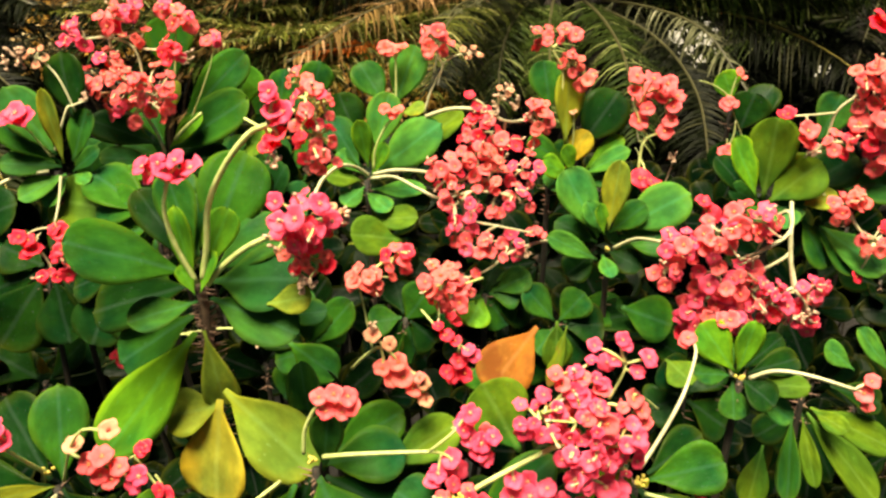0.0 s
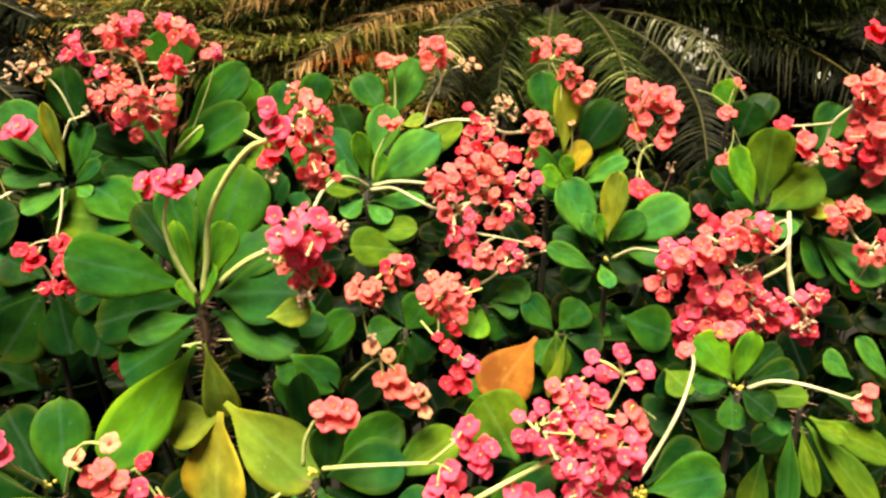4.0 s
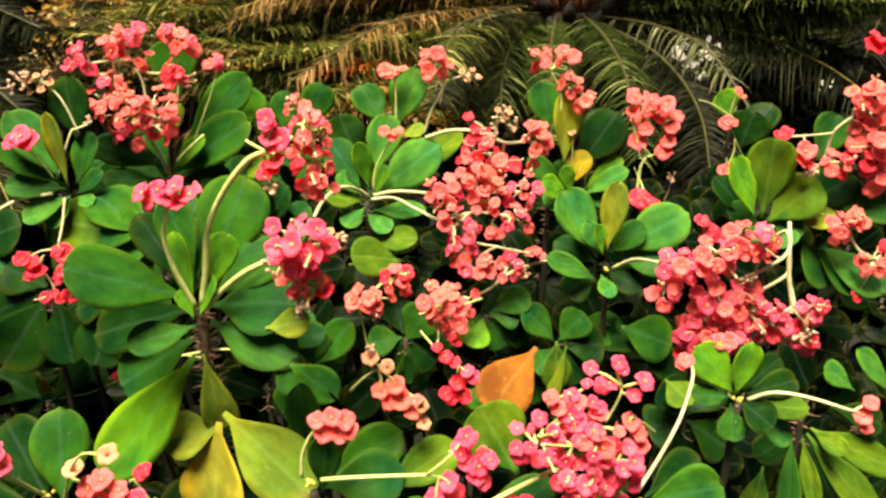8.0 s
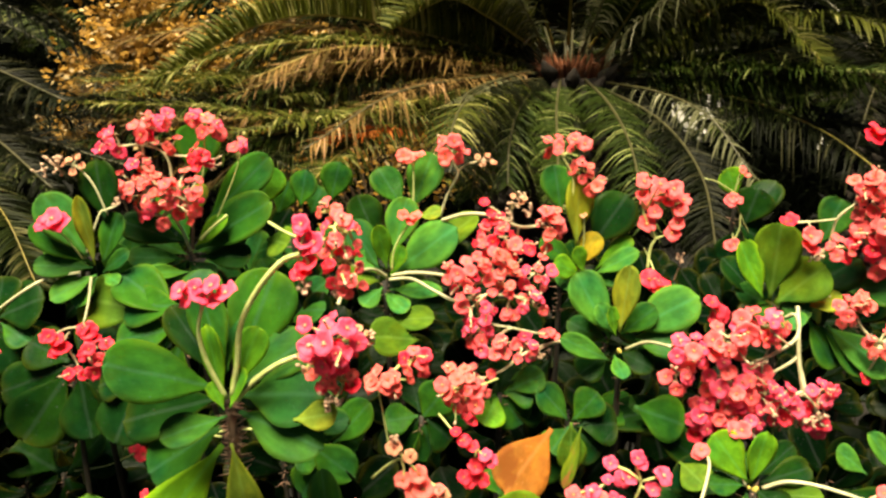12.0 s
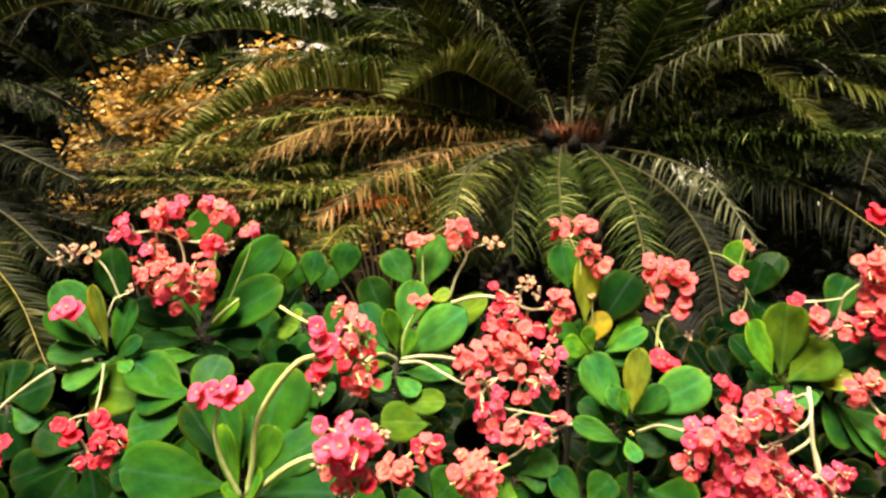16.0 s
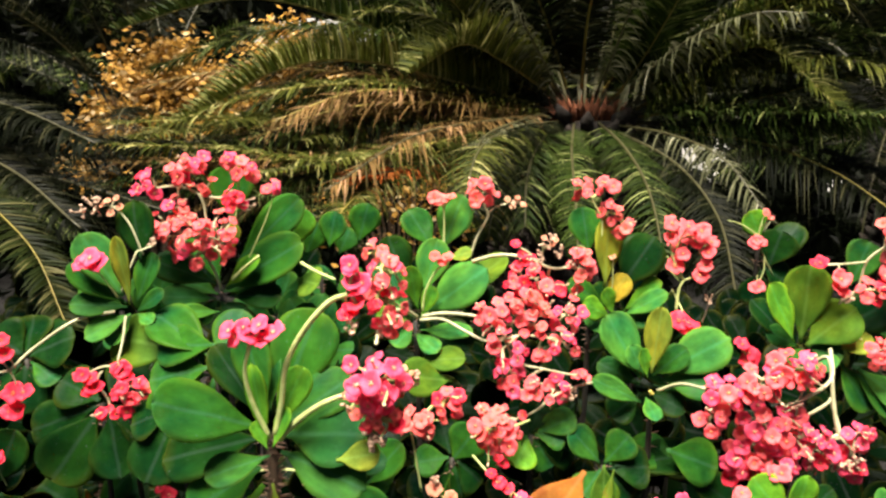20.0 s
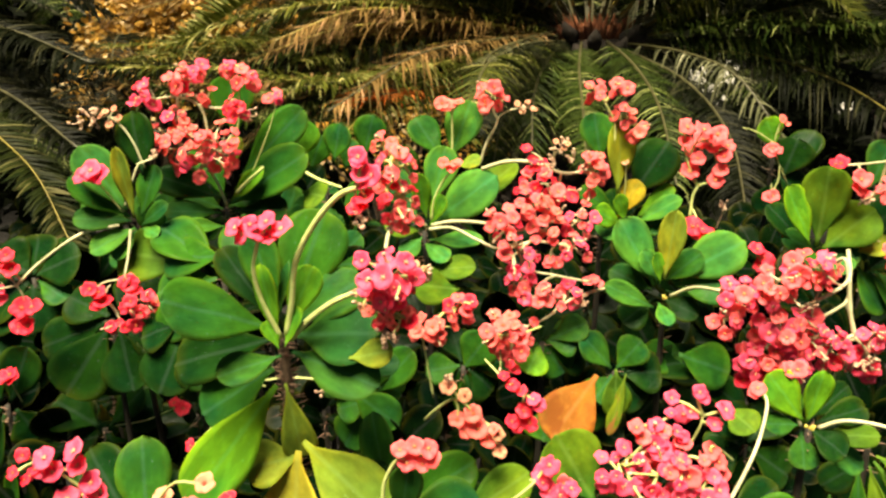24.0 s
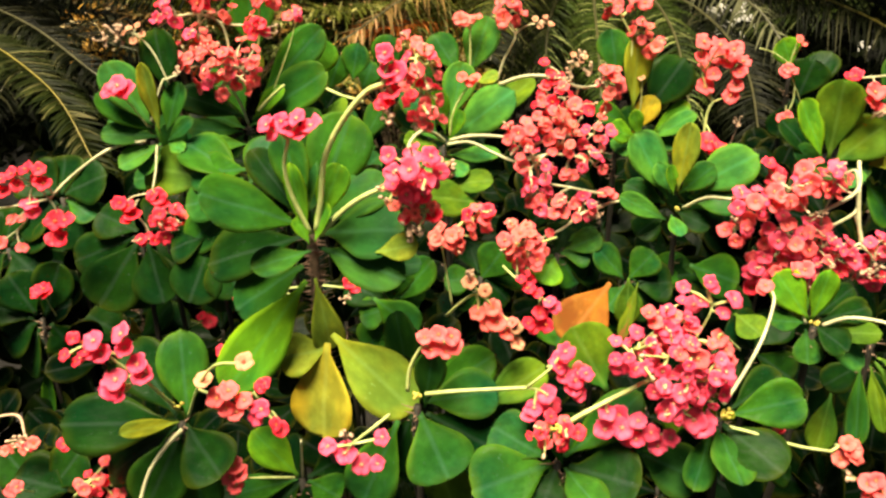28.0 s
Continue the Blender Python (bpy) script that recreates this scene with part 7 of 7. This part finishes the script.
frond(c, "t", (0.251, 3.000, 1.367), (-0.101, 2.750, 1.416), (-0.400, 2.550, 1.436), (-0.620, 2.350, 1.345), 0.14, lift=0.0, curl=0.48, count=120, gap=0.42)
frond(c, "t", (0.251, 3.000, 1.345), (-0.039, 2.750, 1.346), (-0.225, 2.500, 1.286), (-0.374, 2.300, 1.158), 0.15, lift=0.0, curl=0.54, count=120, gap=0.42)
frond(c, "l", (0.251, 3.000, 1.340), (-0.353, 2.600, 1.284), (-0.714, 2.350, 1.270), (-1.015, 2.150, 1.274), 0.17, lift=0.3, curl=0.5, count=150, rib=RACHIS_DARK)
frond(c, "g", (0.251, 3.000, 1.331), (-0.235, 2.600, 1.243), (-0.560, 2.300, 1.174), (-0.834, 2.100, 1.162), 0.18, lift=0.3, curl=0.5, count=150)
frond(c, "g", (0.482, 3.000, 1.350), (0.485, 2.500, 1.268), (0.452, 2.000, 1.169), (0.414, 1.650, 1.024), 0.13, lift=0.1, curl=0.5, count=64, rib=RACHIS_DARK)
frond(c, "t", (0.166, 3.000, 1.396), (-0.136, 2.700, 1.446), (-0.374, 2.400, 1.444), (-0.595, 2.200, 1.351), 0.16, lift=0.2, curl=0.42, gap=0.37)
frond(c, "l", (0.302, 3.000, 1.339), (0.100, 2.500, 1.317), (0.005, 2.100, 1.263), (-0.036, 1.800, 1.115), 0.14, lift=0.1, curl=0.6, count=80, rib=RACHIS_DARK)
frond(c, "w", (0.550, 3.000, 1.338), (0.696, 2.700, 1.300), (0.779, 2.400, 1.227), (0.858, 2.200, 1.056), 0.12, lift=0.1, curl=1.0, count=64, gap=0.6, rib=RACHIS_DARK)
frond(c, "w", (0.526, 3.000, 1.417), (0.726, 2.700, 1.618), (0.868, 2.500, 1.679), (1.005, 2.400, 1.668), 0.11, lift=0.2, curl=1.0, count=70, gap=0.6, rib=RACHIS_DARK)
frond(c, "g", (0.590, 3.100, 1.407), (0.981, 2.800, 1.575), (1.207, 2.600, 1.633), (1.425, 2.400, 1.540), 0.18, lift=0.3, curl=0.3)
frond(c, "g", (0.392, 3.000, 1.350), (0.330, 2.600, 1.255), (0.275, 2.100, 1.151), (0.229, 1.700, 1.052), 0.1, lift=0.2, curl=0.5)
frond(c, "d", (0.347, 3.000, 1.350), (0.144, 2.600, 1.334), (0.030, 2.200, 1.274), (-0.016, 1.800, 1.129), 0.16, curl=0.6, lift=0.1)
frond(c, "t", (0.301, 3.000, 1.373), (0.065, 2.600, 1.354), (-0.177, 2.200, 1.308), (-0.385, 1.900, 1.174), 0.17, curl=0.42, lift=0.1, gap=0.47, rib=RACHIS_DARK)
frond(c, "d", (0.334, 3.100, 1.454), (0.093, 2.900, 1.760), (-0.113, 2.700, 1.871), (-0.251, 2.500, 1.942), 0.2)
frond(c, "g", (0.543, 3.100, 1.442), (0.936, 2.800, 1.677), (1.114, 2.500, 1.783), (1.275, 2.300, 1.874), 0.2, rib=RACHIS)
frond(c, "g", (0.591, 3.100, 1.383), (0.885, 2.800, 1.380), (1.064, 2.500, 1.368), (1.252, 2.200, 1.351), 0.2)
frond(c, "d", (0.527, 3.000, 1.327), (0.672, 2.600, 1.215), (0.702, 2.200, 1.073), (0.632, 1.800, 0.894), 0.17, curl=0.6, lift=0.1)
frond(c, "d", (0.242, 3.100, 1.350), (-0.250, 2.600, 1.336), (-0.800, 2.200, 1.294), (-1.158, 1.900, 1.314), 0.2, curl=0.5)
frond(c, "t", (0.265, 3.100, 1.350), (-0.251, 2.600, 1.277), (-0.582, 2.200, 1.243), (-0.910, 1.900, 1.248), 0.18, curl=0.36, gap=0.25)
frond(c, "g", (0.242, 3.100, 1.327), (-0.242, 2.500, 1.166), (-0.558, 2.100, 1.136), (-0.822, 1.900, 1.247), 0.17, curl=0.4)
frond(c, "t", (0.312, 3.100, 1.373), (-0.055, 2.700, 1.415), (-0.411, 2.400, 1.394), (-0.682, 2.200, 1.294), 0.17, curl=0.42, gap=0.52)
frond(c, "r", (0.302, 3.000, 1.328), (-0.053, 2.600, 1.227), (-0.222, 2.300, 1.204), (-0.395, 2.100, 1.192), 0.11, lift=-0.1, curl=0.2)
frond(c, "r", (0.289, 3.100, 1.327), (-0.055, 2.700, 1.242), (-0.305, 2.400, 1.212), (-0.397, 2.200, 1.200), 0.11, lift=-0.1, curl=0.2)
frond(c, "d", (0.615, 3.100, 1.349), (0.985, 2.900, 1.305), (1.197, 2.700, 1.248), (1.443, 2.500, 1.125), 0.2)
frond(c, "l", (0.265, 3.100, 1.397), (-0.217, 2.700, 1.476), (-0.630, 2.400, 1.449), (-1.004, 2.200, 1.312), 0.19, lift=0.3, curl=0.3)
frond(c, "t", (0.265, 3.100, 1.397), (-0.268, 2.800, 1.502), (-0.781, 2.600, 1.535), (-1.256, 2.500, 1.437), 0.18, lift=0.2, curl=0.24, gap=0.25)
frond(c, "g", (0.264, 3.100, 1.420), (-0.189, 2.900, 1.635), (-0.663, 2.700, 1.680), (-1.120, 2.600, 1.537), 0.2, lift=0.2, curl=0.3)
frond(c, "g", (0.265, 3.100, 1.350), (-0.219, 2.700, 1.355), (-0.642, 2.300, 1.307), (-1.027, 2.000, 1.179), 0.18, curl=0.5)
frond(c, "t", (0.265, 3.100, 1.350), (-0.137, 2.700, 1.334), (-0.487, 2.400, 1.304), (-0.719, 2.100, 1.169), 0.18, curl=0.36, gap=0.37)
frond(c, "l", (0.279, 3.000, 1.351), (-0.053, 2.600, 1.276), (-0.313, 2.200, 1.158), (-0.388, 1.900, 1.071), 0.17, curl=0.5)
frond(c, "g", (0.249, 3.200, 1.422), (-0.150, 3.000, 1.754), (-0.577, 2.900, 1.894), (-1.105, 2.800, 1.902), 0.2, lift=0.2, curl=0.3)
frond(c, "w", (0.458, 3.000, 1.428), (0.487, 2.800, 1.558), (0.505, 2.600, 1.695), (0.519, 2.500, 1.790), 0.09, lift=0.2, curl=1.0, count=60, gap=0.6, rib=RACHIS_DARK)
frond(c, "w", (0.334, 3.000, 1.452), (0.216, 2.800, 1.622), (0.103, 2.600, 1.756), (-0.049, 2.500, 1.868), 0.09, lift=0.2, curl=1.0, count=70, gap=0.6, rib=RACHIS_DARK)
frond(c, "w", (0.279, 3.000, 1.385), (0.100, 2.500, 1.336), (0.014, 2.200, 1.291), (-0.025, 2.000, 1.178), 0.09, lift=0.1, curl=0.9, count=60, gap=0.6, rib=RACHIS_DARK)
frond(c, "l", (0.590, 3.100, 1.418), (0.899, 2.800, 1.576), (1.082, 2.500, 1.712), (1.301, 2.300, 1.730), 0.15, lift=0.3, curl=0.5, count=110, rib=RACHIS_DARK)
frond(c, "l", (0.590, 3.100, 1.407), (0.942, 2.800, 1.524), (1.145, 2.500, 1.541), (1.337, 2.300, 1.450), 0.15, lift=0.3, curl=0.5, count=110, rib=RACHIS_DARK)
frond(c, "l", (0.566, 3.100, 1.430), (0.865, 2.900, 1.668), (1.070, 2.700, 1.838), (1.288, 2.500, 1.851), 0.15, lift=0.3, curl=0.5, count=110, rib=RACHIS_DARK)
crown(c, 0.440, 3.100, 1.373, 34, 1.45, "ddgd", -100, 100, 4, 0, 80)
crown(c, 0.440, 3.100, 1.373, 16, 1.5, "lltgg", -112, -62, 7, -8, 30)
frond(c, "t", (0.265, 3.100, 1.385), (-0.082, 2.800, 1.397), (-0.332, 2.550, 1.378), (-0.475, 2.350, 1.358), 0.17, curl=0.30, gap=0.32, seed=0)
frond(c, "l", (0.265, 3.100, 1.385), (-0.115, 2.800, 1.374), (-0.388, 2.550, 1.335), (-0.516, 2.230, 1.297), 0.17, curl=0.5, gap=0.1, seed=1)
frond(c, "l", (0.265, 3.100, 1.385), (-0.147, 2.800, 1.350), (-0.444, 2.550, 1.292), (-0.551, 2.110, 1.242), 0.17, curl=0.30, gap=0.32, seed=2)
frond(c, "g", (0.265, 3.100, 1.385), (-0.179, 2.800, 1.384), (-0.499, 2.550, 1.354), (-0.682, 2.350, 1.322), 0.17, curl=0.5, gap=0.1, seed=3)
frond(c, "l", (0.265, 3.100, 1.385), (-0.212, 2.800, 1.361), (-0.555, 2.550, 1.312), (-0.713, 2.230, 1.262), 0.17, curl=0.30, gap=0.32, seed=4)
frond(c, "l", (0.265, 3.100, 1.385), (-0.244, 2.800, 1.395), (-0.609, 2.550, 1.373), (-0.731, 2.110, 1.353), 0.17, curl=0.5, gap=0.1, seed=5)
frond(c, "t", (0.265, 3.100, 1.385), (-0.276, 2.800, 1.371), (-0.667, 2.550, 1.331), (-0.890, 2.350, 1.285), 0.17, curl=0.30, gap=0.32, seed=6)
frond(c, "l", (0.265, 3.100, 1.385), (-0.309, 2.800, 1.348), (-0.724, 2.550, 1.288), (-0.912, 2.230, 1.227), 0.17, curl=0.5, gap=0.1, seed=7)
frond(c, "l", (0.265, 3.100, 1.385), (-0.341, 2.800, 1.382), (-0.778, 2.550, 1.350), (-0.919, 2.110, 1.320), 0.17, curl=0.30, gap=0.32, seed=8)
frond(c, "g", (0.265, 3.100, 1.385), (-0.374, 2.800, 1.359), (-0.836, 2.550, 1.307), (-1.101, 2.350, 1.248), 0.17, curl=0.5, gap=0.1, seed=9)
frond(c, "l", (0.265, 3.100, 1.385), (-0.406, 2.800, 1.392), (-0.889, 2.550, 1.369), (-1.103, 2.230, 1.345), 0.17, curl=0.30, gap=0.32, seed=10)
frond(c, "l", (0.265, 3.100, 1.385), (-0.439, 2.800, 1.369), (-0.948, 2.550, 1.326), (-1.108, 2.110, 1.287), 0.17, curl=0.5, gap=0.1, seed=11)
frond(c, "t", (0.240, 3.000, 1.365), (0.096, 2.600, 1.308), (0.016, 2.350, 1.235), (-0.022, 2.200, 1.153), 0.13, lift=0.1, curl=0.7, count=70, gap=0.3, rib=RACHIS)
frond(c, "t", (0.217, 3.000, 1.359), (-0.059, 2.700, 1.358), (-0.243, 2.500, 1.309), (-0.359, 2.350, 1.203), 0.13, lift=0.1, curl=0.6, count=80, gap=0.3, rib=RACHIS)
frond(c, "t", (0.183, 3.000, 1.377), (-0.082, 2.800, 1.417), (-0.349, 2.600, 1.448), (-0.634, 2.400, 1.348), 0.13, lift=0.3, curl=0.4, count=90, gap=0.35, rib=RACHIS_DARK)
frond(c, "l", (0.194, 3.000, 1.350), (-0.216, 2.400, 1.262), (-0.411, 2.100, 1.238), (-0.559, 1.900, 1.217), 0.15, lift=0.4, curl=0.4, count=90, rib=RACHIS_DARK)
frond(c, "l", (0.194, 3.000, 1.350), (-0.365, 2.200, 1.240), (-0.664, 2.000, 1.278), (-0.920, 1.900, 1.293), 0.15, lift=0.4, curl=0.4, count=110, rib=RACHIS)
frond(c, "g", (0.302, 2.900, 1.344), (0.196, 2.500, 1.250), (0.155, 2.300, 1.157), (0.142, 2.150, 1.049), 0.15, lift=0.1, curl=0.7, count=52, rib=RACHIS_DARK)
frond(c, "g", (0.287, 2.950, 1.345), (0.130, 2.600, 1.232), (0.067, 2.400, 1.117), (0.037, 2.250, 0.996), 0.14, lift=0.1, curl=0.6, count=80, rib=RACHIS_DARK)
c = cycad(-2.257, 2.300, 1.331, "sago palm at the side with drooping fronds")
frond(c, "m", (-2.087, 2.200, 1.326), (-1.262, 1.700, 1.244), (-0.831, 1.350, 1.148), (-0.667, 1.200, 1.014), 0.11, lift=0.1, curl=0.2, count=210, rib=RACHIS, thick=0.0022)
frond(c, "m", (-2.059, 2.200, 1.367), (-1.336, 2.000, 1.634), (-0.982, 1.900, 1.728), (-0.699, 1.900, 1.676), 0.16, lift=1.0, curl=0.0, count=170, rib=RACHIS)
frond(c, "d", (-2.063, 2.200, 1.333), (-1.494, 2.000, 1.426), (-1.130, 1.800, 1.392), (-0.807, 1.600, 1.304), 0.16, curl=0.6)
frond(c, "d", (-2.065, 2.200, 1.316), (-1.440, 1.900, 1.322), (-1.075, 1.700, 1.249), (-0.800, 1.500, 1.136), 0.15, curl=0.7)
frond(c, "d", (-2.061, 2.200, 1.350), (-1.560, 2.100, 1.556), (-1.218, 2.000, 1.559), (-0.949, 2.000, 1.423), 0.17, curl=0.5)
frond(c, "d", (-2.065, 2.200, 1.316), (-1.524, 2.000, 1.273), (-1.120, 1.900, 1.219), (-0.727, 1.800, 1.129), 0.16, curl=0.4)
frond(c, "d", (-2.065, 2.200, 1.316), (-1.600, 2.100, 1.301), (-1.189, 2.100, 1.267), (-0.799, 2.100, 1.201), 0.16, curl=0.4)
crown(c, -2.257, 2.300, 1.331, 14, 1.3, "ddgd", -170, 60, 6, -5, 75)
# Palms added as a dark mass behind, their shade mostly in the frond colour.
c = cycad(-1.9, 4.3, 1.25, "filler sago palm further back, most fronds coloured dark for shade")
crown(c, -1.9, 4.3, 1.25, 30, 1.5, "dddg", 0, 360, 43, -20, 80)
c = cycad(2.3, 4.0, 1.3, "filler sago palm further back, most fronds coloured dark for shade")
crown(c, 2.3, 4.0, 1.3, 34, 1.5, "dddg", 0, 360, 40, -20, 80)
c = cycad(0.3, 4.9, 1.5, "filler sago palm further back, most fronds coloured dark for shade")
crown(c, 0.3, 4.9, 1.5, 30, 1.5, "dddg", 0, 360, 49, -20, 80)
c = cycad(-3.6, 4.0, 1.2, "filler sago palm further back, most fronds coloured dark for shade")
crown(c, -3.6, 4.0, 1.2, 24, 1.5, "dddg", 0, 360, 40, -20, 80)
c = cycad(3.9, 3.2, 1.2, "filler sago palm further back, most fronds coloured dark for shade")
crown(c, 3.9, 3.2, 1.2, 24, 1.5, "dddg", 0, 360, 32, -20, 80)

# ---- filler shrubs added deep in the bed and at its sides, most coloured for shade ----
deep = random.Random(5)


# Added shrub that fills a gap; kind d brings painted shade.
def shade_filler(x, y, z, count=13, big=1.0, kind="d"):
    p = plant(x, y, z, "one of the filler crown-of-thorns shrubs, most coloured dark for shade", None, 0.0035)
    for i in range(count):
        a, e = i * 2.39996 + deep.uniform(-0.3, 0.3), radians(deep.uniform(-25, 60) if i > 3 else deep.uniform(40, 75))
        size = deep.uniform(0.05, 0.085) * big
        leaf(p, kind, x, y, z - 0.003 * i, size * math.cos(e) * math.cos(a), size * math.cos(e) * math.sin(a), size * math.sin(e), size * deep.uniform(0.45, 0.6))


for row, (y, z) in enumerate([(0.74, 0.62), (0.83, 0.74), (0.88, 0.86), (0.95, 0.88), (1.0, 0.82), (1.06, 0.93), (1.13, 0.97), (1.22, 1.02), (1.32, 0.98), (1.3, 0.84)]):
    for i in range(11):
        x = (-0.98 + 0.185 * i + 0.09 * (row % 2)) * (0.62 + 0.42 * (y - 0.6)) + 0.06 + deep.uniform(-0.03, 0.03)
        shade_filler(x, y + deep.uniform(-0.025, 0.025), z - 0.05 + deep.uniform(-0.05, 0.03) - (0.14 if x < -0.28 and y > 0.85 else 0), 9)
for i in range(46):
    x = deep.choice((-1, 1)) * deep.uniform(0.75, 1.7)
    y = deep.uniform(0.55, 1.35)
    shade_filler(x, y, 0.52 + 0.3 * (y - 0.5) + deep.uniform(-0.08, 0.08), 11)
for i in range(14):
    shade_filler(deep.uniform(-1.25, -0.5), deep.uniform(1.15, 1.6), deep.uniform(0.66, 0.84), 12)
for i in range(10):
    shade_filler(deep.uniform(0.4, 1.2), deep.uniform(1.3, 1.6), deep.uniform(0.8, 0.95), 12)
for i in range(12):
    shade_filler(deep.uniform(-1.2, -0.72), deep.uniform(1.0, 1.3), deep.uniform(0.76, 0.9), 12)
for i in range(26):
    shade_filler(deep.uniform(-1.5, 1.3), deep.uniform(1.45, 2.3), deep.uniform(0.5, 0.72), 12)

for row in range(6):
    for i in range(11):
        shade_filler(-1.0 + 0.2 * i + 0.1 * (row % 2) + deep.uniform(-0.03, 0.03), 0.6 + 0.15 * row, 0.42 + 0.06 * row + deep.uniform(-0.04, 0.04), 11, 1.5)
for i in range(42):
    shade_filler(-0.95 + 0.04 * i + deep.uniform(-0.03, 0.03), deep.uniform(1.25, 1.7), deep.uniform(0.74, 0.93), 10, 1.3)
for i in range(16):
    shade_filler(0.34 + 0.032 * i + deep.uniform(-0.03, 0.03), deep.uniform(0.78, 1.05), deep.uniform(0.62, 0.76), 10, 1.3)
shade_filler(-0.317, 1.180, 1.046, 13, 1.0, "b")
shade_filler(-0.250, 1.120, 1.016, 13, 1.0, "b")
shade_filler(-0.331, 1.100, 0.992, 13, 1.0, "d")
shade_filler(-0.235, 1.250, 1.036, 13, 1.0, "b")
shade_filler(-0.481, 1.250, 1.035, 13, 1.0, "d")
shade_filler(-0.987, 1.600, 0.971, 13, 1.0, "d")
shade_filler(-0.872, 1.550, 0.935, 13, 1.0, "d")
shade_filler(-0.954, 1.500, 0.901, 13, 1.0, "d")
shade_filler(-0.204, 1.100, 0.966, 13, 1.0, "d")
shade_filler(-0.527, 1.200, 1.020, 13, 1.0, "b")
shade_filler(-0.319, 1.300, 1.062, 13, 1.0, "d")
shade_filler(0.363, 1.500, 0.934, 13, 1.0, "d")
shade_filler(0.448, 1.450, 0.932, 13, 1.0, "d")
shade_filler(0.502, 1.450, 0.939, 13, 1.0, "d")
shade_filler(0.355, 1.350, 0.959, 13, 1.0, "d")
shade_filler(0.327, 1.600, 0.940, 13, 1.0, "d")
shade_filler(0.428, 1.300, 0.965, 13, 1.0, "d")
shade_filler(-0.082, 1.500, 1.013, 13, 1.0, "d")
shade_filler(-0.160, 1.600, 1.000, 13, 1.0, "d")
